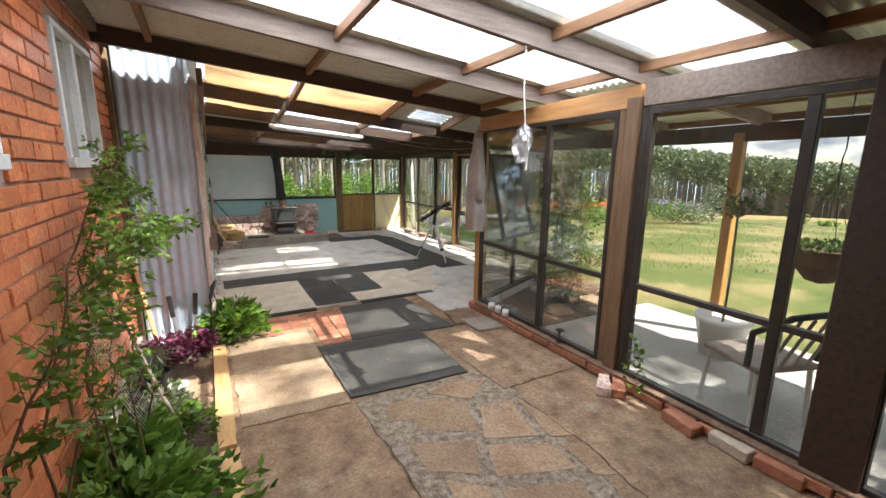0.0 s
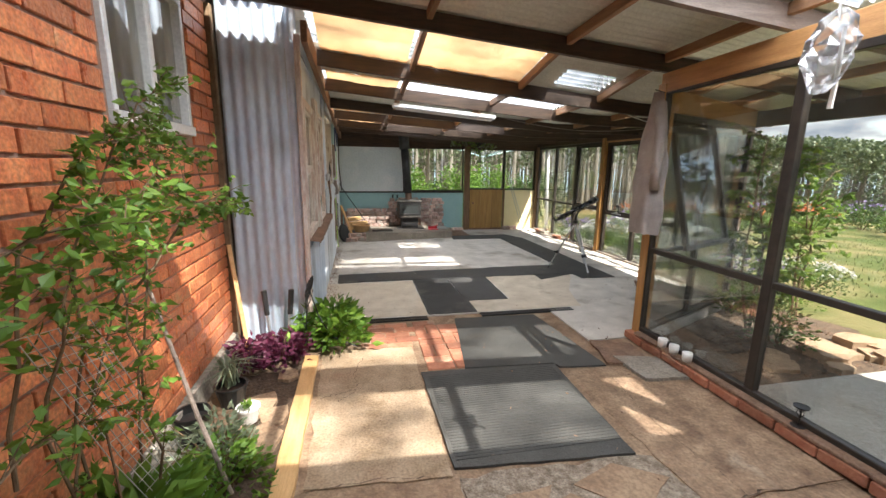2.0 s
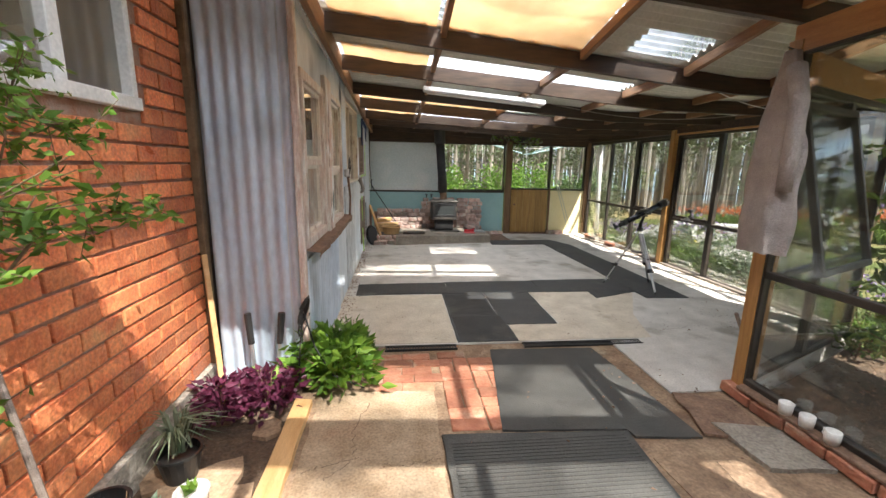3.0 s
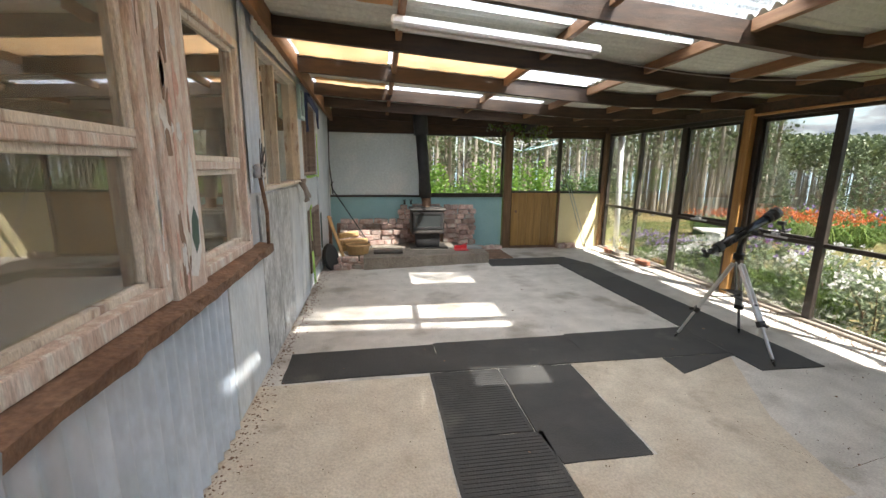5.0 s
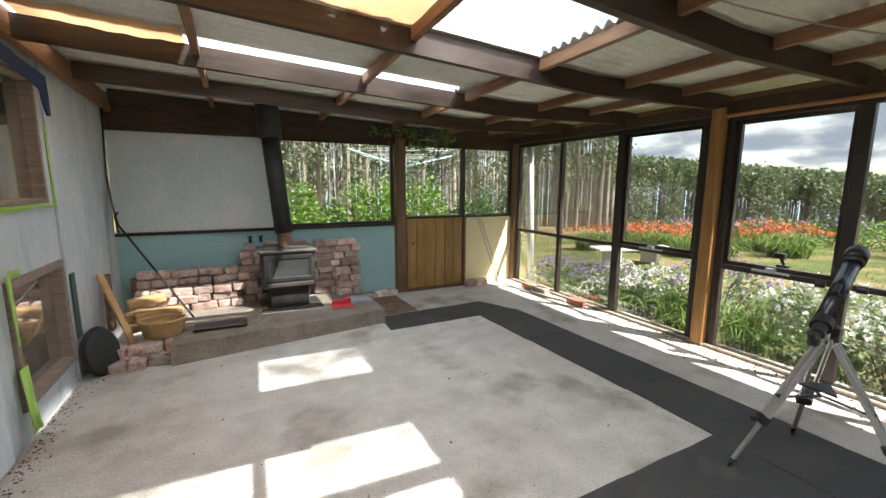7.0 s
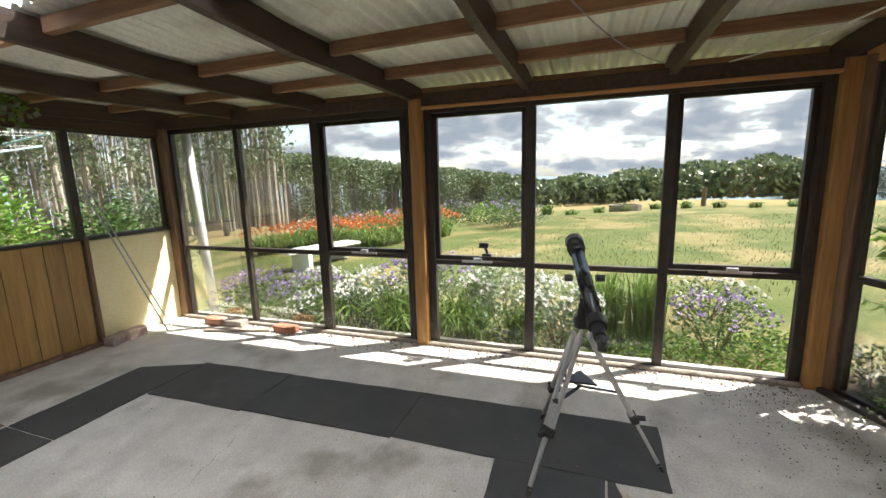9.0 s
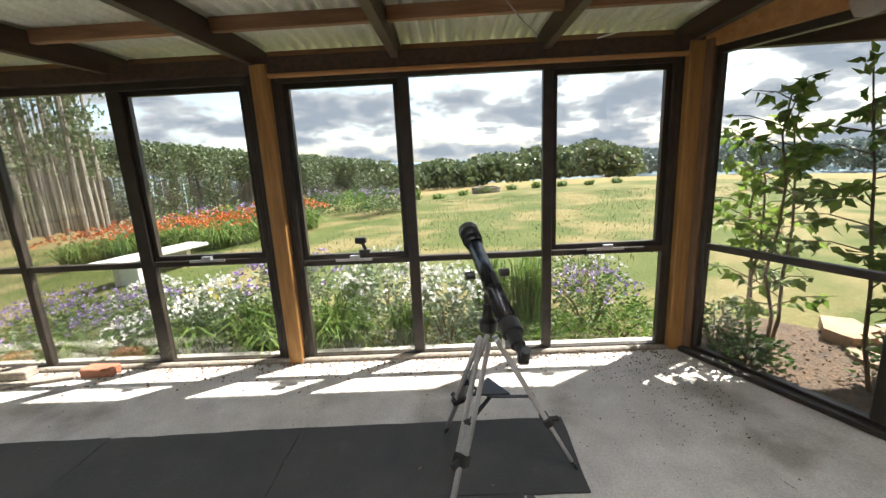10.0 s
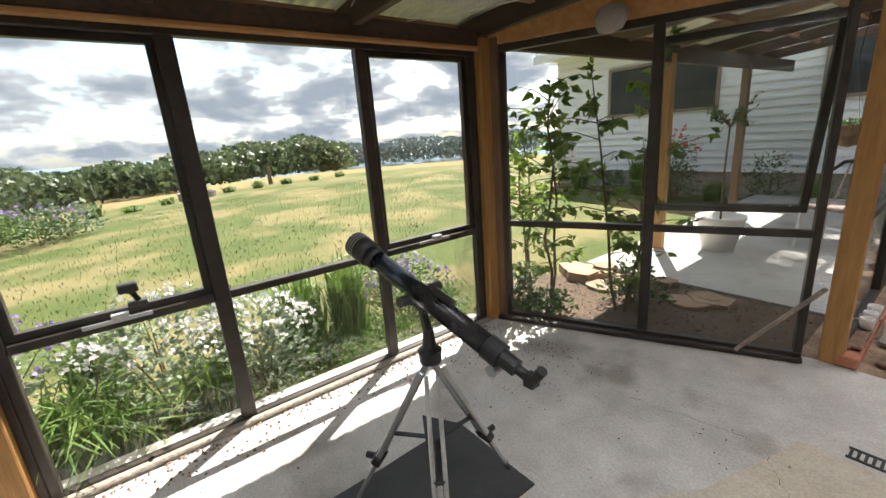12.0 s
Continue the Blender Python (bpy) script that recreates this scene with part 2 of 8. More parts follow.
M["spangle"] = mat("mottled_old_zinc", [(0.30, 0.33, 0.35), (0.68, 0.71, 0.73)], rough=0.5, metal=0.15, scale=14, stretch=(1, 1, 0.45), bump=0.2, fine=30, stain=(0.62, 0.64, 0.65), stain_scale=5, stain_at=0.57, grain=0.3)
# the haze of distance is put into this blue-grey land colour
M["far_land"] = mat("haze_tinted_far_land", [(0.17, 0.23, 0.27), (0.22, 0.28, 0.32)], rough=1.0, scale=0.01, bump=0.0, fine=1, spec=0.0)
M["greyboard"] = mat("bluegrey_painted_sheet", [(0.58, 0.64, 0.69), (0.73, 0.77, 0.80)], rough=0.55, metal=0.1, scale=5, stretch=(1, 1, 0.35), bump=0.2, fine=30, stain=(0.33, 0.36, 0.39), stain_scale=3, stain_at=0.57, rand=0.08)
M["peel"] = mat("peeling_joinery", [(0.56, 0.42, 0.35), (0.78, 0.69, 0.62)], rough=0.65, scale=7, stretch=(5, 5, 0.9), bump=0.5, fine=30, stain=(0.80, 0.77, 0.71), stain_scale=5.5, stain_at=0.50, grain=0.2)
M["sill"] = mat("dusty_brown_sill", [(0.15, 0.085, 0.055), (0.27, 0.17, 0.115)], rough=0.85, scale=10, bump=0.6, fine=40, grain=0.28)
M["white"] = mat("white_window_paint", [(0.72, 0.73, 0.73), (0.82, 0.82, 0.81)], rough=0.4, scale=8, bump=0.06, fine=40, stain=(0.5, 0.5, 0.47), stain_scale=6, stain_at=0.66)
M["board"] = mat("pale_blue_board", [(0.60, 0.68, 0.69), (0.68, 0.74, 0.74)], rough=0.5, scale=1.6, bump=0.04, fine=20, stain=(0.74, 0.77, 0.77), stain_scale=1.4, stain_at=0.5)
M["teal"] = mat("duck_egg_wall", [(0.32, 0.55, 0.57), (0.38, 0.61, 0.62)], rough=0.6, scale=3, bump=0.05, fine=40)
M["yellow"] = mat("pale_yellow_wall", [(0.74, 0.66, 0.36), (0.80, 0.72, 0.44)], rough=0.6, scale=3, bump=0.05, fine=40)
M["door"] = mat("yellowed_door_boards", [(0.28, 0.155, 0.045), (0.42, 0.25, 0.08)], rough=0.5, scale=4, stretch=(8, 8, 0.6), bump=0.2, fine=40, rand=0.15)
M["plank"] = mat("new_pine_plank", [(0.58, 0.33, 0.13), (0.72, 0.46, 0.22)], rough=0.6, scale=4, stretch=(6, 0.7, 6), bump=0.2, fine=40)
M["cloth"] = mat("yellow_shade_cloth", [(0.66, 0.39, 0.18), (0.74, 0.47, 0.24)], rough=0.9, scale=3, bump=0.2, fine=120, trans=0.27)
M["black"] = mat("black_iron", [(0.015, 0.015, 0.016), (0.035, 0.034, 0.034)], rough=0.5, metal=0.2, scale=9, bump=0.1, fine=60)
M["iron"] = mat("dusty_stove_iron", [(0.06, 0.055, 0.05), (0.11, 0.10, 0.09)], rough=0.55, metal=0.4, scale=7, bump=0.15, fine=60)
M["alu"] = mat("aluminium", [(0.55, 0.56, 0.57), (0.66, 0.67, 0.68)], rough=0.35, metal=0.8, scale=12, bump=0.04, fine=60)
M["gloss_black"] = mat("gloss_black_tube", [(0.012, 0.012, 0.014), (0.02, 0.02, 0.022)], rough=0.25, scale=9, bump=0.02, fine=60)
M["hearth"] = mat("hearth_slab", [(0.22, 0.19, 0.155), (0.34, 0.30, 0.25)], rough=0.9, scale=5, bump=0.6, fine=40, grain=0.28)
# tones and pale patches lifted to stand in for sun on the hearth
M["oldbrick"] = mat("reclaimed_brick", [(0.40, 0.24, 0.20), (0.76, 0.61, 0.54)], rough=0.85, scale=9, bump=0.7, fine=40, rand=0.45, stain=(0.66, 0.60, 0.54), stain_scale=8, stain_at=0.55, grain=0.25)
M["grass"] = mat("lawn", [(0.065, 0.092, 0.022), (0.118, 0.132, 0.044)], rough=0.9, scale=1.3, detail=10, bump=0.8, fine=25, stain=(0.21, 0.175, 0.08), stain_scale=0.6, stain_at=0.47, spec=0.15, grain=0.28)
M["field"] = mat("dry_field", [(0.22, 0.17, 0.08), (0.28, 0.22, 0.10)], rough=0.95, scale=0.06, bump=0.4, fine=8, stain=(0.22, 0.22, 0.09), stain_scale=0.02, spec=0.1, grain=0.28)
M["patio"] = mat("patio_concrete", [(0.36, 0.34, 0.31), (0.48, 0.46, 0.42)], rough=0.85, scale=1.5, bump=0.4, fine=40, stain=(0.27, 0.25, 0.22), stain_scale=1.4, stain_at=0.57, grain=0.28)
M["terracotta"] = mat("terracotta", [(0.42, 0.17, 0.09), (0.50, 0.24, 0.14)], rough=0.8, scale=8)
M["plastic_white"] = mat("white_plastic", [(0.68, 0.66, 0.62), (0.74, 0.72, 0.69)], rough=0.4, scale=8, bump=0.05)
M["plastic_black"] = mat("black_plastic", [(0.018, 0.018, 0.018), (0.03, 0.03, 0.03)], rough=0.4, scale=8, bump=0.05)
M["plum"] = leafy("plum_leaves", (0.07, 0.012, 0.035), (0.16, 0.03, 0.07), 0.2)
M["leaf"] = leafy("bright_leaves", (0.07, 0.16, 0.02), (0.20, 0.34, 0.045), 0.4)
M["leaf_dark"] = leafy("dark_leaves", (0.04, 0.085, 0.022), (0.12, 0.19, 0.05), 0.35)
M["gum"] = leafy("gum_leaves", (0.075, 0.11, 0.05), (0.17, 0.21, 0.115), 0.3)
M["gum_far"] = leafy("distant_leaves", (0.055, 0.085, 0.04), (0.15, 0.185, 0.08), 0.3)
# far leaves, greyed and blued to paint in the haze
M["hazy"] = leafy("haze_tinted_leaves", (0.10, 0.14, 0.14), (0.17, 0.21, 0.20), 0.25)
M["silver"] = leafy("silvery_leaves", (0.13, 0.18, 0.10), (0.29, 0.34, 0.23), 0.25)
# yellow-green raised in the colour for light shining through the leaves
M["citrus"] = leafy("backlit_shrub_leaves", (0.09, 0.17, 0.03), (0.26, 0.36, 0.07), 0.5)
M["flower_coral"] = leafy("coral_petals", (0.75, 0.12, 0.06), (0.85, 0.22, 0.12), 0.3)
M["blade"] = leafy("grass_blades", (0.07, 0.15, 0.02), (0.22, 0.30, 0.07), 0.35)
M["flower_white"] = leafy("white_petals", (0.7, 0.68, 0.66), (0.85, 0.84, 0.84), 0.3)
M["flower_purple"] = leafy("purple_petals", (0.25, 0.16, 0.42), (0.42, 0.30, 0.60), 0.3)
M["flower_orange"] = leafy("orange_petals", (0.50, 0.09, 0.025), (0.66, 0.22, 0.06), 0.3)
M["flower_yellow"] = leafy("yellow_petals", (0.75, 0.60, 0.04), (0.85, 0.72, 0.15), 0.3)
M["trunk"] = mat("pale_gum_bark", [(0.17, 0.15, 0.125), (0.34, 0.31, 0.27)], rough=0.9, scale=3, stretch=(2, 2, 0.4), bump=0.4, fine=12, rand=0.2)
M["stem"] = mat("brown_stems", [(0.12, 0.075, 0.04), (0.22, 0.15, 0.085)], rough=0.85, scale=12, bump=0.3)
M["weatherboard"] = mat("white_weatherboard", [(0.80, 0.81, 0.83), (0.88, 0.88, 0.89)], rough=0.5, scale=3, bump=0.05, fine=20)
# opaque pane colour; on the house it holds the unlit rooms' darkness
M["darkglass"] = mat("dark_opaque_pane", [(0.03, 0.035, 0.035), (0.05, 0.055, 0.055)], rough=0.08, scale=2, bump=0.0)
# dark browns that paint the inner room as dim
M["inside"] = mat("darkened_room_wall", [(0.10, 0.08, 0.06), (0.16, 0.13, 0.10)], rough=0.9, scale=2)
M["blue_cloth"] = mat("navy_cloth", [(0.015, 0.03, 0.10), (0.03, 0.06, 0.17)], rough=0.95, scale=9, bump=0.4)
M["lime"] = mat("lime_tape", [(0.35, 0.62, 0.10), (0.45, 0.72, 0.18)], rough=0.5, scale=6)
M["coat"] = mat("pale_cloth", [(0.30, 0.26, 0.24), (0.42, 0.37, 0.34)], rough=0.95, scale=6, bump=0.4, fine=90)
M["red"] = mat("red_plastic", [(0.60, 0.03, 0.04), (0.72, 0.06, 0.07)], rough=0.4, scale=6)
M["split_wood"] = mat("split_firewood", [(0.45, 0.28, 0.12), (0.62, 0.42, 0.20)], rough=0.8, scale=6, bump=0.4, rand=0.2)
M["bag"] = glassy("thin_clear_plastic", dirt=0.16, dirt_col=(0.8, 0.8, 0.82), rough=0.1, scale=14, gloss=2.0)
M["glass"] = glassy("window_glass", (0.90, 0.91, 0.90), dirt=0.012, gloss=0.42)
# grime film thickened to paint in a brownish reflection of the room
M["oldglass"] = glassy("grimy_reflection_glass", (0.80, 0.80, 0.74), dirt=0.20, dirt_col=(0.50, 0.44, 0.33), gloss=4.0)
M["clear_roof"] = glassy("clear_corrugated", (0.95, 0.96, 0.97), dirt=0.60, dirt_col=(0.40, 0.43, 0.48), rough=0.1, scale=2, gloss=0.15, opal=True)
# ---- tools for building ----
def part(name, bm, material, parent=None, label="", smooth=False):
    """One bmesh as one mesh object, under a thing or a part."""
    me = bpy.data.meshes.new(name)
    bmesh.ops.recalc_face_normals(bm, faces=bm.faces)
    bm.to_mesh(me)
    bm.free()
    me.materials.append(material)
    if smooth:
        me.shade_smooth()
    ob = new(name, me)
    if parent:
        ob.parent = parent
    if label:
        tagged(ob, label)
    return ob


def raw(name, verts, faces, material, parent=None, smooth=False):
    me = bpy.data.meshes.new(name)
    me.from_pydata(verts, [], faces)
    me.update()
    me.materials.append(material)
    if smooth:
        me.shade_smooth()
    ob = new(name, me)
    if parent:
        ob.parent = parent
    return ob


def thing(name, label, category, at=(0, 0, 0), turn=0.0, group=""):
    e = new(name)
    e.empty_display_size = 0.1
    e.matrix_world = pose(*at, 0, 0, turn)
    return tagged(e, label, category, group)


def box(bm, a, b, bevel=0.0, m=None):
    """A box from corner a to corner b."""
    c = [(a[k] + b[k]) / 2 for k in range(3)]
    s = [abs(b[k] - a[k]) for k in range(3)]
    mm = Matrix.Translation(c) @ Matrix.Diagonal((*s, 1))
    if m is not None:
        mm = m @ mm
    r = bmesh.ops.create_cube(bm, size=1, matrix=mm)
    if bevel > 0:
        es = list({e for v in r["verts"] for e in v.link_edges})
        bmesh.ops.bevel(bm, geom=es, offset=bevel, segments=1, affect="EDGES")


def bar(bm, p, q, w, h, bevel=0.0, up=(0, 0, 1)):
    """A bar of width w and height h from p to q."""
    p, q = Vector(p), Vector(q)
    d = q - p
    z = d.normalized()
    x = Vector(up).cross(z)
    if x.length < 1e-4:
        x = Vector((1, 0, 0))
    x.normalize()
    y = z.cross(x)
    rot = Matrix((x, y, z)).transposed().to_4x4()
    m = Matrix.Translation((p + q) / 2) @ rot @ Matrix.Diagonal((w, h, d.length, 1))
    r = bmesh.ops.create_cube(bm, size=1, matrix=m)
    if bevel > 0:
        es = list({e for v in r["verts"] for e in v.link_edges})
        bmesh.ops.bevel(bm, geom=es, offset=bevel, segments=1, affect="EDGES")


def tube(bm, pts, r0, r1=None, n=8, cap=True):
    """A round tube through the points, tapering from r0 to r1."""
    r1 = r0 if r1 is None else r1
    pts = [Vector(p) for p in pts]
    rings = []
    ref = Vector((0.31, 0.17, 0.93)).normalized()
    for i, p in enumerate(pts):
        d = (pts[min(i + 1, len(pts) - 1)] - pts[max(i - 1, 0)]).normalized()
        x = d.cross(ref)
        if x.length < 0.05:
            x = d.cross(Vector((1, 0, 0)))
        x.normalize()
        y = d.cross(x)
        r = r0 + (r1 - r0) * i / (len(pts) - 1)
        rings.append([bm.verts.new(p + (x * math.cos(2 * math.pi * k / n) + y * math.sin(2 * math.pi * k / n)) * r) for k in range(n)])
    for a, b in zip(rings, rings[1:]):
        for k in range(n):
            bm.faces.new((a[k], a[(k + 1) % n], b[(k + 1) % n], b[k]))
    if cap:
        bm.faces.new(rings[0][::-1])
        bm.faces.new(rings[-1])


def lathe(bm, prof, n=24, m=None):
    """A turned shape from (radius, height) pairs."""
    rings = []
    for r, z in prof:
        ring = []
        for k in range(n):
            v = Vector((r * math.cos(2 * math.pi * k / n), r * math.sin(2 * math.pi * k / n), z))
            ring.append(bm.verts.new(m @ v if m is not None else v))
        rings.append(ring)
    for a, b in zip(rings, rings[1:]):
        for k in range(n):
            bm.faces.new((a[k], a[(k + 1) % n], b[(k + 1) % n], b[k]))
    return rings


def sheet_mesh(p0, u, v, nu, nv, wave=0.0, pitch=0.076, across="u", thick=0.0015):
    """A corrugated (or plain) sheet from p0 along u and v, as verts and faces."""
    p0, u, v = Vector(p0), Vector(u), Vector(v)
    n = u.cross(v).normalized()
    verts, faces = [], []
    for i in range(nu + 1):
        for j in range(nv + 1):
            s = (u.length * i / nu) if across == "u" else (v.length * j / nv)
            verts.append(p0 + u * (i / nu) + v * (j / nv) + n * (wave * math.sin(2 * math.pi * s / pitch)))
    for i in range(nu):
        for j in range(nv):
            a = i * (nv + 1) + j
            faces.append((a, a + 1, a + nv + 2, a + nv + 1))
    return verts, faces


class Leaves:
    """Gathers many small leaves into one mesh."""
    def __init__(self):
        self.v, self.f = [], []

    def leaf(self, p, d, w, fold=0.25):
        d = Vector(d)
        s = d.cross(Vector((random.uniform(-1, 1), random.uniform(-1, 1), random.uniform(-0.2, 1)))).normalized() * w
        nrm = d.cross(s).normalized() * w * fold
        n = len(self.v)
        p = Vector(p)
        self.v += [p, p + d * 0.35 + s + nrm, p + d, p + d * 0.35 - s + nrm, p + d * 0.42]
        self.f += [(n, n + 1, n + 4), (n + 1, n + 2, n + 4), (n + 2, n + 3, n + 4), (n + 3, n, n + 4)]

    def quad(self, p, size):
        """A plain four-sided leaf clump, for far foliage."""
        a = Vector([random.gauss(0, 1) for _ in range(3)]).normalized()
        b = a.orthogonal().normalized() * size
        c = a.cross(b).normalized() * size * random.uniform(0.5, 1)
        n = len(self.v)
        p = Vector(p)
        self.v += [p + b, p + c, p - b * random.uniform(0.6, 1), p - c]
        self.f += [(n, n + 1, n + 2, n + 3)]

    def blade(self, p, length, lean, w):
        a = random.uniform(0, 2 * math.pi)
        o = Vector((math.cos(a), math.sin(a), 0))
        s = Vector((-o.y, o.x, 0)) * w
        p = Vector(p)
        n = len(self.v)
        mid = p + o * length * lean * 0.35 + Vector((0, 0, length * 0.62))
        tip = p + o * length * lean + Vector((0, 0, length * (0.9 - 0.5 * lean)))
        self.v += [p - s, p + s, mid - s * 0.8, mid + s * 0.8, tip]
        self.f += [(n, n + 1, n + 3, n + 2), (n + 2, n + 3, n + 4)]

    def make(self, name, material, parent=None):
        return raw(name, self.v, self.f, material, parent)


def stuff(ob, label, category=""):
    return tagged(ob, label, category, kind="stuff")


def structure(ob, label="", category=""):
    return tagged(ob, label, category, kind="structure")
# ---- the large structure ----
def roof_z(x, y):
    """Underside of the rafters."""
    w = np.interp(y, [0, 3, 4.3, 5, 6.8, 8.6, 10.4], [2.53, 2.50, 2.41, 2.29, 2.16, 2.08, 2.06])
    e = np.interp(y, [0, 4, 5, 10.4], [2.08, 2.05, 1.95, 1.94])
    s = (x + 0.1) / 4.5
    dip = 0.07 * max(0.0, min(s / 0.7, (1 - s) / 0.3)) * max(0.0, min(1.0, (y - 4.3) / 0.7))   # dip added so the rafters fit the camera's view
    return float(w + (e - w) * s - dip)


def pierced(bm, origin, along, length, z0, z1, thick, holes):
    """Wall boxes around the holes (u0, u1, z0, z1); along is a unit vector on the plan, thickness to its left."""
    o, a = Vector(origin), Vector(along)
    rot = Matrix((a, Vector((-a.y, a.x, 0)), Vector((0, 0, 1)))).transposed().to_4x4()
    m = Matrix.Translation(o) @ rot
    us = sorted({0, length, *(h[0] for h in holes), *(h[1] for h in holes)})
    zs = sorted({z0, z1, *(h[2] for h in holes), *(h[3] for h in holes)})
    for u0, u1 in zip(us, us[1:]):
        run = None
        for w0, w1 in zip(zs, zs[1:]):
            cu, cz = (u0 + u1) / 2, (w0 + w1) / 2
            solid = not any(h[0] < cu < h[1] and h[2] < cz < h[3] for h in holes)
            if solid and run is None:
                run = w0
            if not solid and run is not None:
                box(bm, (u0, 0, run), (u1, thick, w0), m=m)
                run = None
        if run is not None:
            box(bm, (u0, 0, run), (u1, thick, z1), m=m)


# floor slabs
bm = bmesh.new(); box(bm, (-0.2, 4.95, -0.2), (4.6, 10.5, 0.0)); floor = structure(part("floor", bm, M["slab"]), "grey screeded concrete floor, dusty and stained", "floor")
bm = bmesh.new(); box(bm, (-0.9, -1.8, -0.25), (2.8, 4.95, -0.012)); structure(part("paving", bm, M["paving"]), "earthy brown worn concrete paving", "floor")

# brick house wall, backing of mortar
bm = bmesh.new()
pierced(bm, (-0.705, -1.8, 0), (0, 1, 0), 6.3, 0.0, 2.75, 0.2, [(4.94, 5.77, 1.63, 2.36), (3.25, 4.08, 1.63, 2.36)])
wall_brick = structure(part("wall_brick", bm, M["mortar"]), "glossy red painted brick wall with dark mortar", "wall")
bm = bmesh.new(); box(bm, (-0.70, -1.8, -0.05), (-0.66, 4.42, 0.17)); part("footing", bm, M["footing"], wall_brick, "rough grey cement footing")

# corrugated wall panel facing the paving
v, f = sheet_mesh((-0.64, 4.45, 0.04), (0.52, 0, 0), (0, 0, 2.5), 72, 1, wave=0.011, pitch=0.076)
structure(raw("wall_tin", v, f, M["tin"], smooth=True), "silver corrugated galvanised iron wall panel", "wall")

# grey painted wall with the old windows
WEST_HOLES = [(4.55, 5.30, 0.84, 1.95), (5.56, 6.27, 0.84, 1.98), (6.64, 7.90, 1.165, 2.08), (8.12, 8.93, 1.23, 1.97), (8.28, 9.02, 0.17, 0.86)]
bm = bmesh.new()
pierced(bm, (-0.12, 4.46, 0), (0, 1, 0), 5.94, 0.0, 2.14, 0.09, [(a - 4.46, b - 4.46, c, d) for a, b, c, d in WEST_HOLES])
box(bm, (-0.21, 4.46, 2.14), (-0.12, 7.0, 2.26))
wall_west = structure(part("wall_west", bm, M["greyboard"]), "blue-grey painted sheet and board wall", "wall")
# plain room added behind the windows, its dimness in the colour
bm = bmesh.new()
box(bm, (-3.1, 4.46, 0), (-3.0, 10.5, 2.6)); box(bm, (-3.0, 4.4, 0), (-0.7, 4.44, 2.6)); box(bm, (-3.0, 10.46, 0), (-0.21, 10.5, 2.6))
structure(part("wall_room", bm, M["inside"]), "brown inner room wall, dimness put in its dark colour", "wall")
bm = bmesh.new(); box(bm, (-3.1, 4.46, -0.05), (-0.22, 10.5, 0.0)); structure(part("floor_room", bm, M["inside"]), "inner room floor, dimness put in its dark colour", "floor")
bm = bmesh.new(); box(bm, (-3.1, 4.4, 2.6), (-0.25, 10.5, 2.7)); structure(part("ceiling_room", bm, M["inside"]), "inner room ceiling, dimness put in its dark colour", "ceiling")

# plain end wall added out of view to close the walk
bm = bmesh.new(); box(bm, (-0.7, -1.8, 0), (2.7, -1.7, 2.6)); structure(part("wall_south", bm, M["greyboard"]), "plain grey end wall, added unseen behind the walk", "wall")

# north wall
bm = bmesh.new(); box(bm, (-0.11, 10.36, 0), (2.655, 10.44, 0.87)); wall_north = structure(part("wall_north", bm, M["teal"]), "duck egg blue painted low wall", "wall")
bm = bmesh.new(); box(bm, (3.665, 10.36, 0), (4.42, 10.44, 0.91)); structure(part("wall_yellow", bm, M["yellow"]), "pale yellow painted low wall", "wall")
bm = bmesh.new(); box(bm, (-0.10, 10.345, 0.885), (1.27, 10.42, 1.83), 0.004); part("board", bm, M["board"], wall_north, "large pale blue painted board")
bm = bmesh.new(); box(bm, (-0.11, 10.33, 0.855), (2.655, 10.45, 0.885)); part("trim", bm, M["frame"], wall_north, "dark timber trim")
bm = bmesh.new(); box(bm, (-0.11, 10.34, 1.835), (4.5, 10.46, 2.12)); structure(part("beam_north", bm, M["beam"]), "dark brown timber wall plate", "beam")


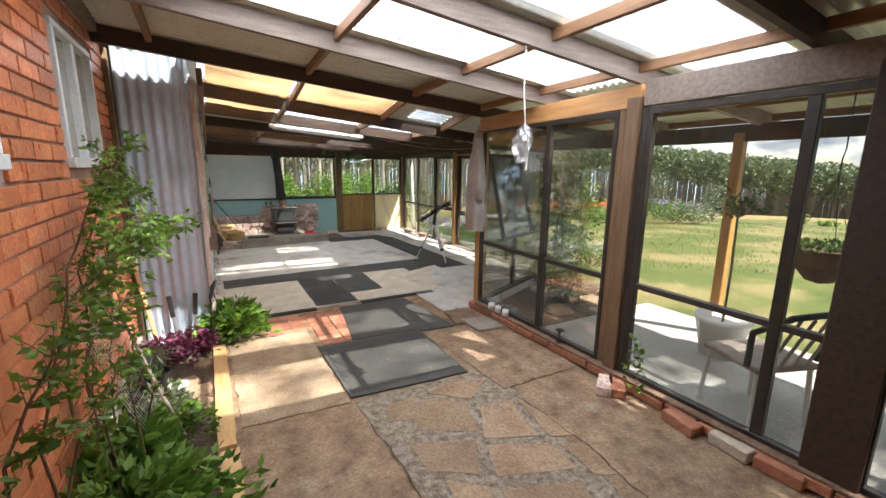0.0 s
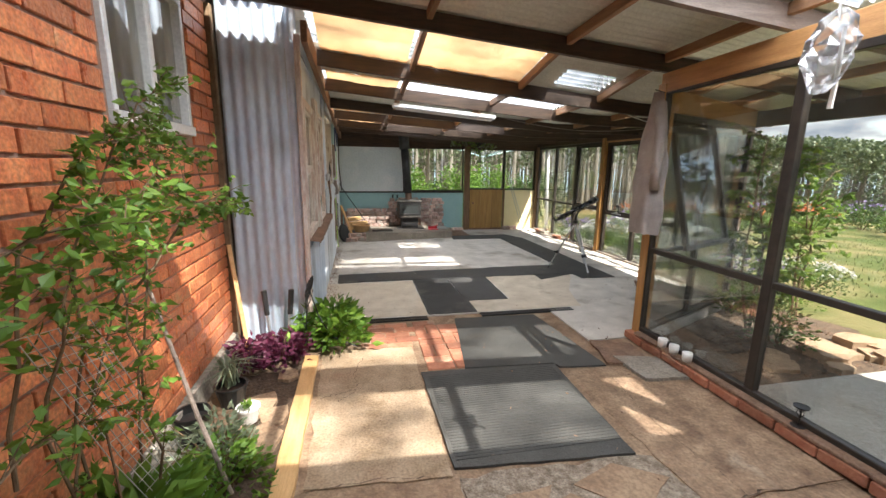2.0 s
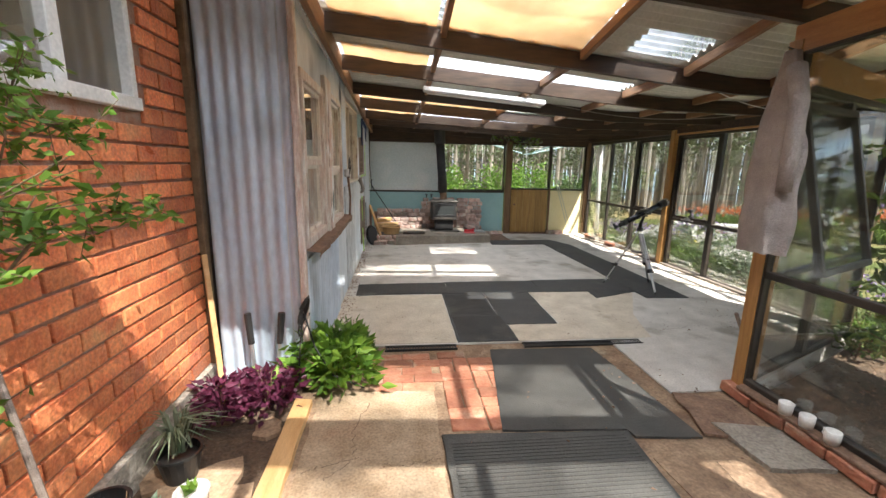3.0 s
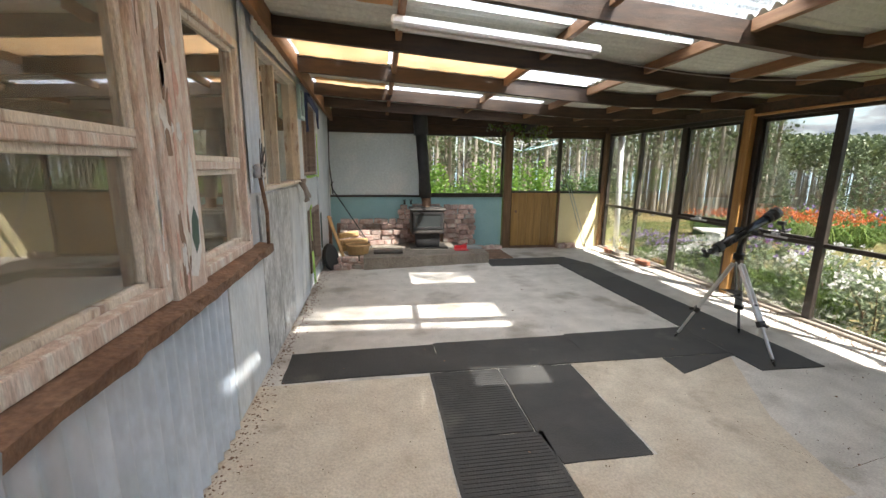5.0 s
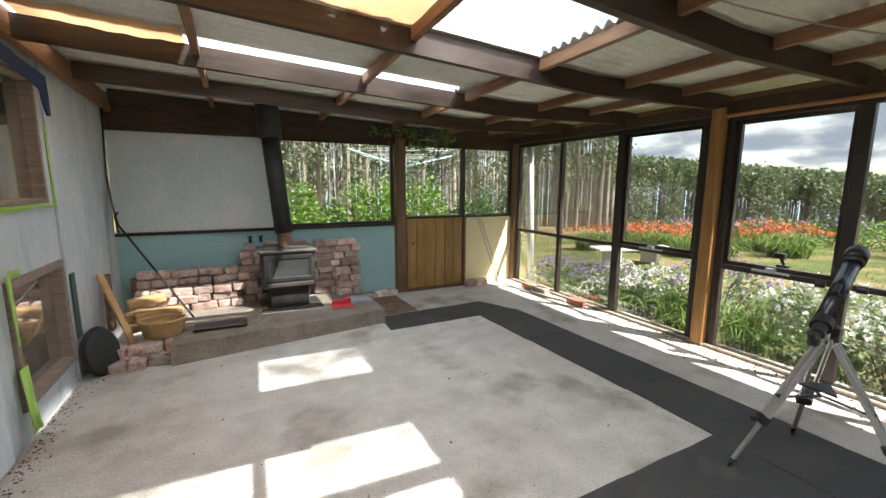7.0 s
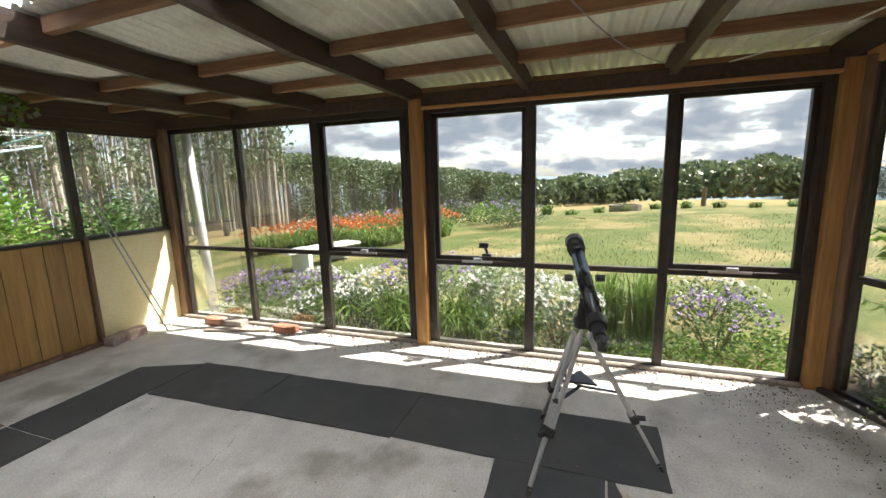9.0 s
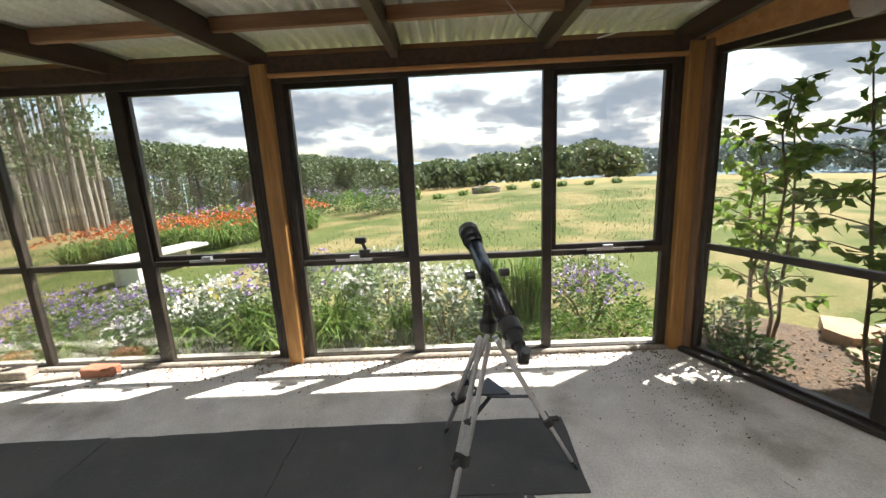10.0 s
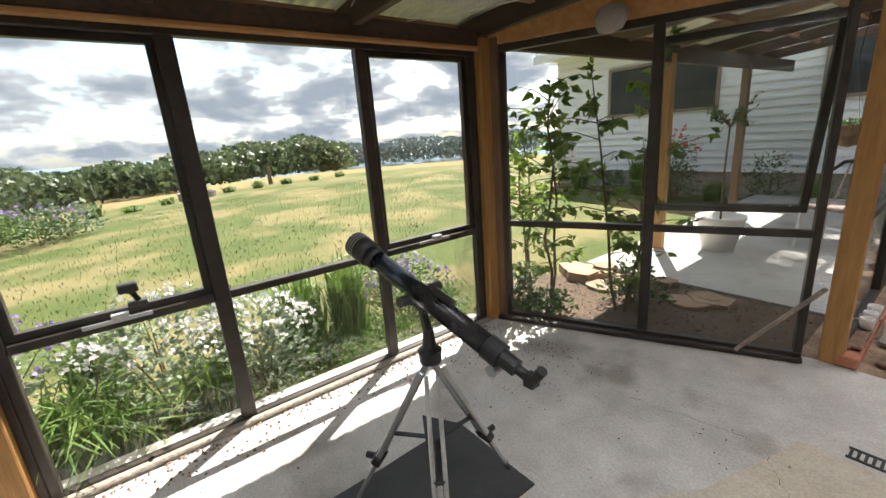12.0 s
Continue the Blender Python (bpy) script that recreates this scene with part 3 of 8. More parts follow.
def window(name, origin, along, panes, z0, z1, rail, sashes=(), top=0.045, depth=0.05, mat_f=None, label="dark framed fixed window"):
    """A framed window wall. panes: (u0, u1) clear widths; rail: height of the transom or None; sashes: indexes of panes whose upper light has a sash."""
    mat_f = mat_f or M["frame"]
    w = tagged(new(name), label, "window", kind="structure")
    a = Vector(along).normalized()
    w.matrix_world = Matrix.Translation(origin) @ Matrix((a, Vector((-a.y, a.x, 0)), Vector((0, 0, 1)))).transposed().to_4x4()
    us = [panes[0][0]] + [(p[1] + q[0]) / 2 for p, q in zip(panes, panes[1:])] + [panes[-1][1]]
    bm = bmesh.new()
    lo, hi = panes[0][0], panes[-1][1]
    box(bm, (lo - 0.035, -depth / 2, z0 - 0.035), (hi + 0.035, depth / 2, z0), 0.004)
    box(bm, (lo - 0.035, -depth / 2, z1), (hi + 0.035, depth / 2, z1 + top), 0.004)
    box(bm, (lo - 0.035, -depth / 2, z0), (lo, depth / 2, z1), 0.004)
    box(bm, (hi, -depth / 2, z0), (hi + 0.035, depth / 2, z1), 0.004)
    part("window_frame", bm, mat_f, w)
    for p, q in zip(panes, panes[1:]):
        bm = bmesh.new(); box(bm, (p[1], -depth / 2, z0), (q[0], depth / 2, z1), 0.004)
        part("mullion", bm, mat_f, w)
    for i, (u0, u1) in enumerate(panes):
        spans = [(z0, z1)] if rail is None else [(z0, rail - 0.02), (rail + 0.02, z1)]
        if rail is not None:
            bm = bmesh.new(); box(bm, (u0, -depth / 2 + 0.003, rail - 0.02), (u1, depth / 2 - 0.003, rail + 0.02), 0.004)
            part("transom", bm, mat_f, w)
        for k, (s0, s1) in enumerate(spans):
            if k == 1 and i in sashes:
                bm = bmesh.new()
                t = 0.032
                box(bm, (u0, -0.035, s0), (u1, 0.0, s0 + t)); box(bm, (u0, -0.035, s1 - t), (u1, 0.0, s1))
                box(bm, (u0, -0.035, s0 + t), (u0 + t, 0.0, s1 - t)); box(bm, (u1 - t, -0.035, s0 + t), (u1, 0.0, s1 - t))
                part("sash", bm, mat_f, w, "dark opening sash")
                bm = bmesh.new()
                um = (u0 + u1) / 2
                box(bm, (um - 0.11, 0.028, s0 - 0.012), (um + 0.13, 0.038, s0 + 0.004)); box(bm, (um - 0.03, 0.03, s0 + 0.004), (um + 0.03, 0.06, s0 + 0.028))
                part("window_stay", bm, M["alu"], w, "metal window stay")
            bm = bmesh.new(); box(bm, (u0 - 0.004, -0.003, s0 - 0.004), (u1 + 0.004, 0.003, s1 + 0.004))
            g = part("pane", bm, M["glass"], w)
            g.visible_shadow = False
    return w


# windows of the north wall (along -x so that the room lies on the positive side)
window("window_north", (2.655, 10.39, 0), (-1, 0, 0), [(0.03, 1.30)], 0.915, 1.815, None, label="fixed window over the low blue wall")
window("window_porch", (4.42, 10.39, 0), (-1, 0, 0), [(0.05, 0.76), (0.82, 1.60)], 0.955, 1.815, None, label="two-pane window over the door and yellow wall")
# east windows, along +y with the room to the left
window("window_east_a", (4.46, 4.93, 0), (0, 1, 0), [(0.18, 0.90), (0.96, 1.78), (1.85, 2.56)], 0.03, 1.845, 0.70, sashes=(0, 2), label="tall three-bay window wall with dark steel frames")
window("window_east_b", (4.46, 7.7, 0), (0, 1, 0), [(0.04, 0.81), (0.90, 1.69), (1.74, 2.52)], 0.03, 1.85, 0.735, sashes=(0,), label="tall three-bay window wall by the garden")
# angled south window of the bay
SA, SB = Vector((4.38, 4.90, 0)), Vector((2.75, 4.19, 0))
sd = (SA - SB).normalized()
window("window_bay", SB, sd, [(0.06, 0.80), (0.86, 1.72)], 0.05, 1.86, 0.73, label="angled window wall with one sash propped open")
# window wall between the covered way and the patio
window("window_way_a", (2.64, 2.32, 0), (0, 1, 0), [(0.03, 0.69), (0.75, 1.72)], 0.125, 2.02, 0.80, sashes=(), label="two-bay window wall over a brick plinth")
window("window_way_b", (2.64, -1.7, 0), (0, 1, 0), [(0.03, 1.0), (1.06, 2.4), (2.62, 2.84), (2.90, 3.74)], 0.125, 2.02, 0.80, label="window wall over a brick plinth")

# posts
def post(name, x, y, z1, w, d, material, label, z0=0.0, turn=0.0):
    e = bmesh.new()
    box(e, (-w / 2, -d / 2, z0), (w / 2, d / 2, z1), 0.006)
    o = part(name, e, material)
    o.matrix_world = pose(x, y, 0, 0, 0, turn)
    return structure(o, label, "post")


post("post", 2.66, 4.10, 2.10, 0.10, 0.09, M["post"], "honey coloured timber post")
# darker timber colour used here to paint the post's shadow
post("post", 2.65, 2.185, 2.14, 0.12, 0.11, M["post_dark"], "timber post with knots, its shade put in as dark brown")
post("post", 2.66, 2.295, 2.14, 0.07, 0.06, M["post_dark"], "dark brown timber stud")
post("post", 2.65, 0.83, 2.14, 0.13, 0.24, M["beam"], "dark brown timber post")
post("post", 4.43, 7.605, 1.95, 0.10, 0.10, M["post"], "honey coloured timber post between the windows")
post("post", 4.43, 5.00, 1.95, 0.09, 0.09, M["post"], "honey coloured timber corner post")
post("post", 4.39, 4.925, 1.95, 0.08, 0.06, M["post_dark"], "dark timber corner stud", turn=25)
post("post", 4.44, 10.33, 1.95, 0.08, 0.12, M["post_dark"], "dark timber corner post")
post("post", 2.735, 10.36, 1.9, 0.12, 0.10, M["post_dark"], "dark timber door post")
post("post", 3.64, 10.355, 0.95, 0.035, 0.06, M["post_dark"], "dark timber door stud")
post("post", -0.675, 4.425, 2.5, 0.045, 0.05, M["stem"], "brown timber stud at the brick corner")
post("post", -0.115, 4.43, 2.35, 0.04, 0.05, M["peel"], "peeling timber corner stud")
post("post", 4.45, 2.35, 2.0, 0.09, 0.09, M["post"], "honey timber patio post", z0=-0.2)
post("post", 4.45, 0.2, 2.0, 0.09, 0.09, M["post_dark"], "dark timber patio post", z0=-0.2)

for x, y, z0, z1, w, dd in ((4.46, 7.541, 0.0, 1.9, 0.05, 0.034), (4.46, 7.68, 0.0, 1.9, 0.05, 0.05), (4.46, 5.06, 0.0, 1.9, 0.05, 0.034), (2.64, 2.102, 0.09, 2.07, 0.05, 0.055), (1.296, 10.39, 0.885, 1.84, 0.052, 0.05)):
    post("post", x, y, z1, w, dd, M["frame"], "dark filler strip beside the window frame", z0=z0)

# wall plates
for name, a, b, w, h, material, label in (
    ("plate", (4.45, 4.9, 1.945), (4.45, 10.4, 1.945), 0.10, 0.09, M["beam"], "dark timber wall plate over the east windows"),
    ("plate", (4.42, 5.04, 1.885), (4.42, 7.56, 1.885), 0.05, 0.022, M["plate"], "thin orange timber strip over the windows"),
    ("plate", (2.72, 4.16, 1.99), (4.42, 4.93, 1.99), 0.06, 0.17, M["plate"], "orange timber fascia over the bay window"),
    ("plate", (2.64, 2.15, 2.15), (2.64, 4.12, 2.10), 0.05, 0.15, M["plate"], "orange timber fascia over the window wall"),
    ("plate", (2.64, -1.7, 2.16), (2.64, 2.12, 2.16), 0.06, 0.17, M["beam_grey"], "weathered grey timber plate"),
    ("plate", (4.45, -1.7, 2.03), (4.45, 4.9, 1.98), 0.06, 0.16, M["beam"], "dark timber patio beam"),
    ("plate", (-0.05, 4.3, 2.34), (-0.05, 10.35, 2.06), 0.045, 0.14, M["purlin"], "brown timber ledger along the grey wall"),
    ("plate", (-0.67, -1.7, 2.62), (-0.67, 4.4, 2.60), 0.05, 0.14, M["beam_grey"], "grey timber ledger along the brick wall"),
):
    bm = bmesh.new(); bar(bm, a, b, w, h, 0.004); structure(part(name, bm, material), label, "beam")

# rafters
RAFTERS = [-0.7, 0.25, 1.2, 2.2, 3.2, 4.12, 5.02, 5.88, 6.78, 7.64, 8.54, 9.4, 10.28]
for y in RAFTERS:
    bm = bmesh.new()
    x0 = -0.69 if y < 4.4 else -0.03
    x1 = 4.75
    for xa, xb in ((x0, 3.05), (3.05, 4.4), (4.4, x1)):
        bar(bm, (xa, y, roof_z(xa, y) + 0.06), (xb, y, roof_z(xb, y) + 0.06), 0.045, 0.12, 0.0)
    grey = y in (2.2, 3.2)
    structure(part("rafter", bm, M["beam_grey"] if grey else M["beam"]), "weathered grey sawn rafter" if grey else "dark brown sawn rafter", "rafter")
PURLINS = [-0.35, 0.78, 1.8, 2.62, 3.35, 3.95, 4.6]
for x in PURLINS:
    for ya, yb in zip(RAFTERS, RAFTERS[1:]):
        if x < 0 and yb > 4.5:
            continue
        bm = bmesh.new()
        bar(bm, (x, ya + 0.024, roof_z(x, ya) + 0.095), (x, yb - 0.024, roof_z(x, yb) + 0.095), 0.04, 0.066, 0.003)
        structure(part("purlin", bm, M["purlin"]), "brown timber roof batten", "batten")

# corrugated roof: opaque and clear sheets, each running down the slope
CLEAR = [(0.0, 3.1, 1.42, 2.10), (-0.08, 2.98, 2.42, 3.12), (-0.08, 1.82, 4.25, 4.98), (2.08, 2.60, 4.60, 4.98),
         (-0.08, 2.62, 5.60, 6.32), (-0.08, 2.60, 6.98, 7.62), (-0.08, 2.55, 8.38, 9.0),
         (3.3, 4.4, 0.30, 0.92), (3.3, 4.4, -1.0, -0.4)]
roof = tagged(new("roof"), "corrugated lean-to roof of grey-green iron and clear sheets", "roof", kind="structure")
cuts = sorted({-1.8, 10.5, *(c[2] for c in CLEAR), *(c[3] for c in CLEAR)})


def roof_sheet(name, x0, x1, y0, y1, material, lift=0.0):
    n = max(8, int((y1 - y0) / 0.076 * 8))
    v, f = [], []
    xs = sorted({x0, x1, *(q for q in (1.5, 3.05, 4.4) if x0 < q < x1)})
    for i in range(n + 1):
        y = y0 + (y1 - y0) * i / n
        w = 0.016 * math.sin(2 * math.pi * y / 0.076)
        for x in xs:
            v.append((x, y, roof_z(x, y) + 0.145 + lift + w))
    for i in range(n):
        for j in range(len(xs) - 1):
            a = len(xs) * i + j
            f.append((a, a + 1, a + 1 + len(xs), a + len(xs)))
    o = raw(name, v, f, material, roof, smooth=True)
    return o


for y0, y1 in zip(cuts, cuts[1:]):
    xw = -0.72 if y1 < 4.6 else -0.16
    c = [c for c in CLEAR if c[2] <= (y0 + y1) / 2 <= c[3]]
    edges = sorted({xw, 4.8, *(e for k in c for e in k[:2])})
    for x0, x1 in zip(edges, edges[1:]):
        clear = any(k[0] <= (x0 + x1) / 2 <= k[1] for k in c)
        o = roof_sheet("clear_sheet" if clear else "iron_sheet", x0 - 0.02, x1 + 0.02, y0 - 0.03, y1 + 0.03, M["clear_roof"] if clear else M["roof_tin"], 0.008 if clear else 0.0)
        if clear:
            o["label"] = "clear corrugated plastic roof sheet"

# shade cloths under the clear sheets
def cloth(x0, x1, y0, y1, seed):
    rnd = random.Random(seed)
    ph = rnd.random() * 6
    nx, ny = int((x1 - x0) / 0.04), 14
    v, f = [], []
    for i in range(nx + 1):
        for j in range(ny + 1):
            s, t = i / nx, j / ny
            x, y = x0 + (x1 - x0) * s, y0 + (y1 - y0) * t
            edge = 0.012 * math.sin(s * 23 + ph) + 0.008 * math.sin(s * 51 + ph)
            sag = 0.035 * math.sin(math.pi * s * (x1 - x0) / 0.9) ** 2 * math.sin(math.pi * t)
            v.append((x, y + edge * (t - 0.5) * 3, roof_z(x, y) + 0.125 - abs(sag) * 0.6 + 0.004 * math.sin(x * 40 + y * 18)))
    for i in range(nx):
        for j in range(ny):
            a = i * (ny + 1) + j
            f.append((a, a + 1, a + ny + 2, a + ny + 1))
    o = raw("shade_cloth", v, f, M["cloth"], smooth=True)
    o["label"], o["category"], o["group"] = "sagging yellow woven shade cloth tacked under the roof", "shade cloth", "cloths under the roof"


cloth(0.0, 0.73, 4.16, 5.0, 1); cloth(0.77, 1.78, 4.16, 5.0, 2)
cloth(0.0, 0.73, 5.58, 6.4, 3)
cloth(0.0, 0.73, 6.82, 7.61, 4); cloth(0.77, 1.78, 6.82, 7.61, 5)
cloth(0.0, 0.73, 8.32, 9.0, 6)
# ---- outdoors: one ground sheet ----
def ground_z(x, y):
    """Height of the land, sloped to fit the camera's view: flat by the house, falling away to the north-east."""
    dx, dy = x - 3.0, y - 5.0
    d = math.hypot(dx, dy)
    a = math.atan2(dy, dx)          # 0 is east, positive to the north
    fall = 0.045 + 0.045 * max(0.0, math.sin(a + 0.35))
    if dx < 0:
        fall *= 0.15
    near = max(0.0, d - 4.0)
    z = -0.14 - fall * min(near, 55) - 0.16 * max(0.0, min(near, 150) - 55) * (0.6 if dx > 0 else 0.0)
    return z + 0.05 * max(0.0, min(dx, 13.0) - 1.5)


verts, faces = [], []
RAD = [0, 1.5, 3, 4.5, 6, 8, 10, 13, 16, 20, 25, 30, 36, 44, 54, 66, 80, 100, 125, 160, 220, 320, 500, 900, 1800, 4500]
NA = 96
for r in RAD:
    for k in range(NA):
        a = 2 * math.pi * k / NA
        x, y = 3.0 + r * math.cos(a), 5.0 + r * math.sin(a)
        z = ground_z(x, y) - (0.12 if r < 6.1 and x < 4.2 else 0)
        verts.append((x, y, z + (0.05 * noise.noise((x * 0.3, y * 0.3, 0)) if 8 < r < 100 else 0) - (0.10 if x < 4.3 and r < 13 else 0)))
for i in range(len(RAD) - 1):
    for k in range(NA):
        a, b = i * NA + k, i * NA + (k + 1) % NA
        faces.append((a, b, b + NA, a + NA))
ground = raw("ground", verts, faces, M["grass"], smooth=True)
structure(ground, "mown green lawn with dry patches", "lawn")
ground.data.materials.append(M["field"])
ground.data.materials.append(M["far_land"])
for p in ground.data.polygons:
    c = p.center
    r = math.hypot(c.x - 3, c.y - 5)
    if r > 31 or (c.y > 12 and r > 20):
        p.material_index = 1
    # outermost land takes the colour with haze mixed in
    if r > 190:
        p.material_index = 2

# patio slab
bm = bmesh.new(); box(bm, (2.70, -1.8, -0.3), (4.75, 3.3, -0.04)); structure(part("patio", bm, M["patio"]), "pale grey concrete patio slab", "patio")
# ---- things on the floors ----
bm = bmesh.new()
vs = [bm.verts.new((x, y, z)) for z in (-0.2, -0.001) for x, y in ((2.2, 4.96), (2.2, 4.14), (2.74, 4.14), (4.42, 4.92), (4.42, 4.96))]
bm.faces.new(vs[:5][::-1]); bm.faces.new(vs[5:])
for k in range(5):
    bm.faces.new((vs[k], vs[(k + 1) % 5], vs[5 + (k + 1) % 5], vs[5 + k]))
structure(part("floor", bm, M["slab"]), "grey screeded concrete floor by the angled window", "floor")


def worn_slab(name, pts, z0, z1, material, label, category, group="", steps=10, rough=0.012, kind="structure", seed=0):
    """A flat slab with uneven edges."""
    rnd = random.Random(seed)
    ring = []
    for (xa, ya), (xb, yb) in zip(pts, pts[1:] + pts[:1]):
        n = max(2, int(math.hypot(xb - xa, yb - ya) * steps))
        for k in range(n):
            t = k / n
            j = rough if k else rough * 0.3
            ring.append((xa + (xb - xa) * t + rnd.uniform(-j, j), ya + (yb - ya) * t + rnd.uniform(-j, j)))
    bm = bmesh.new()
    lo = [bm.verts.new((x, y, z0)) for x, y in ring]
    hi = [bm.verts.new((x, y, z1)) for x, y in ring]
    bm.faces.new(hi)
    for k in range(len(ring)):
        bm.faces.new((lo[k], lo[(k + 1) % len(ring)], hi[(k + 1) % len(ring)], hi[k]))
    o = part(name, bm, material)
    return tagged(o, label, category, group, kind)


worn_slab("slab", [(0.0, 2.86), (0.69, 2.82), (0.68, 4.27), (-0.02, 4.30)], -0.03, -0.002, M["paving_light"], "pale sandy cracked concrete slab", "slab", seed=1)
worn_slab("slab", [(0.0, 1.2), (0.83, 1.15), (0.70, 2.80), (0.0, 2.84)], -0.03, -0.008, M["paving"], "earthy brown concrete slab", "slab", seed=2)
worn_slab("slab", [(1.78, 2.45), (2.56, 2.45), (2.56, 3.62), (1.72, 3.58)], -0.03, -0.006, M["paving"], "earthy brown concrete slab by the plinth", "slab", seed=3)
worn_slab("slab", [(1.55, 0.6), (2.56, 0.6), (2.56, 2.42), (1.85, 2.42)], -0.03, -0.007, M["paving"], "worn brown concrete slab with a pale patch", "slab", seed=4)
worn_slab("cement_patch", [(0.72, 0.9), (1.75, 0.5), (1.9, 1.8), (1.75, 2.78), (0.72, 2.80)], -0.03, -0.009, M["cement"], "crumbly grey cement between the flagstones", "slab", seed=5, rough=0.03)
# pale floor on either side of the matting
worn_slab("screed", [(-0.11, 4.98), (0.93, 4.97), (0.93, 6.2), (-0.11, 6.2)], -0.01, 0.003, M["rim_slab"], "pale sandy screed by the grey wall", "floor", seed=6, rough=0.004)
worn_slab("screed", [(1.45, 4.97), (2.6, 4.97), (2.75, 5.5), (3.18, 6.24), (1.93, 6.24), (1.93, 5.31), (1.45, 5.31)], -0.01, 0.003, M["rim_slab"], "pale sandy screed by the matting", "floor", seed=7, rough=0.005)


# crazy paving
rnd = random.Random(8)
crazy = [[(0.98, 2.30), (1.30, 2.12), (1.42, 2.42), (1.20, 2.62), (1.00, 2.55)], [(1.24, 2.66), (1.46, 2.45), (1.72, 2.62), (1.50, 2.76)],
         [(0.86, 2.22), (1.24, 2.06), (1.10, 1.80), (0.86, 1.96)], [(1.30, 2.04), (1.62, 1.90), (1.72, 2.30), (1.48, 2.36)],
         [(1.18, 1.74), (1.62, 1.58), (1.62, 1.82), (1.28, 1.98)], [(0.92, 1.86), (1.10, 1.70), (1.02, 1.42), (0.84, 1.50)],
         [(1.14, 1.66), (1.56, 1.50), (1.44, 1.22), (1.08, 1.36)], [(0.90, 2.66), (1.14, 2.68), (0.98, 2.44), (0.84, 2.48)],
         [(1.68, 1.86), (1.84, 1.80), (1.80, 2.30), (1.76, 2.28)], [(1.66, 1.50), (1.84, 1.40), (1.86, 1.70), (1.68, 1.78)]]
for k, pts in enumerate(crazy):
    worn_slab("flagstone", pts, -0.03, -0.005 + rnd.uniform(-0.002, 0.002), M["stone"], "brown irregular flagstone set in cement", "flagstone", "flagstones of the covered way", rough=0.012, seed=20 + k, kind="")

# cracks in the paving
def crack(pts, w, seed):
    rnd = random.Random(seed)
    v, f = [], []
    ps = []
    for (xa, ya), (xb, yb) in zip(pts, pts[1:]):
        for k in range(10):
            t = k / 10
            ps.append((xa + (xb - xa) * t + rnd.uniform(-0.012, 0.012), ya + (yb - ya) * t + rnd.uniform(-0.012, 0.012)))
    for i, (x, y) in enumerate(ps):
        ww = w * rnd.uniform(0.3, 1.0)
        v += [(x - ww, y + ww * 0.5, 0.0008), (x + ww, y - ww * 0.5, 0.0008)]
    for i in range(len(ps) - 1):
        f.append((2 * i, 2 * i + 1, 2 * i + 3, 2 * i + 2))
    o = raw("crack", v, f, M["soil"])
    o.location.z = -0.002
    return structure(o, "dark crack in the concrete")


for k, (pts, w) in enumerate((([(0.02, 3.62), (0.25, 3.70), (0.45, 3.62), (0.69, 3.66)], 0.003), ([(0.25, 3.70), (0.22, 3.9), (0.30, 4.2)], 0.002), ([(0.12, 3.55), (0.25, 3.70)], 0.002),
                              ([(0.0, 2.85), (0.35, 2.86), (0.7, 2.81)], 0.006), ([(1.8, 2.43), (2.1, 2.46), (2.56, 2.42)], 0.007), ([(1.72, 1.0), (1.82, 1.7), (1.78, 2.4)], 0.006),
                              ([(0.72, 1.2), (0.76, 2.0), (0.71, 2.8)], 0.007), ([(2.0, 2.44), (1.95, 3.0), (2.02, 3.58)], 0.002), ([(-0.1, 8.0), (1.2, 8.1), (2.6, 8.05), (3.1, 8.15)], 0.0015),
                              ([(2.5, 5.4), (2.7, 5.1), (3.3, 5.2)], 0.002), ([(3.5, 4.8), (3.9, 5.4), (4.3, 5.7)], 0.002))):
    c = crack(pts, w, 700 + k)
    if pts[0][1] > 4.9:
        c.location.z = 0.003

# rubber mats
MAT = "rubber mats on the floor"


def rubber_mat(pts, z, material, label, ribs=None, seed=0):
    o = worn_slab("rubber_mat", pts, z - 0.014, z, material, label, "rubber mat", MAT, rough=0.004, seed=seed, kind="")
    if ribs:
        x0, x1, y0, y1, along = ribs
        v, f = [], []
        n = int(((y1 - y0) if along == "x" else (x1 - x0)) / 0.024)
        for k in range(n):
            c = (y0 if along == "x" else x0) + 0.024 * (k + 0.5)
            if along == "x":
                q = [(x0, c - 0.006), (x1, c - 0.006), (x1, c + 0.006), (x0, c + 0.006)]
            else:
                q = [(c - 0.006, y0), (c + 0.006, y0), (c + 0.006, y1), (c - 0.006, y1)]
            b = len(v)
            v += [(a, d, z) for a, d in q] + [(a * 1 + 0, d, z + 0.003) for a, d in q]
            f += [(b + 4, b + 5, b + 6, b + 7), (b, b + 1, b + 5, b + 4), (b + 1, b + 2, b + 6, b + 5), (b + 2, b + 3, b + 7, b + 6), (b + 3, b, b + 4, b + 7)]
        r = raw("ribs", v, f, material, o)
        stuff(r, "fine raised ribs of the mat")
    return o


rubber_mat([(0.71, 2.86), (1.66, 2.79), (1.70, 3.78), (0.69, 3.83)], 0.006, M["mat_dusty"], "dusty grey ribbed rubber mat on the paving", (0.73, 1.66, 2.9, 3.78, "x"), 1)
rubber_mat([(1.02, 3.845), (1.70, 3.80), (1.72, 3.735), (2.08, 3.70), (2.02, 4.40), (1.98, 4.80), (1.17, 4.82)], 0.004, M["mat_dusty"], "dusty grey rubber mat by the drain", None, 2)
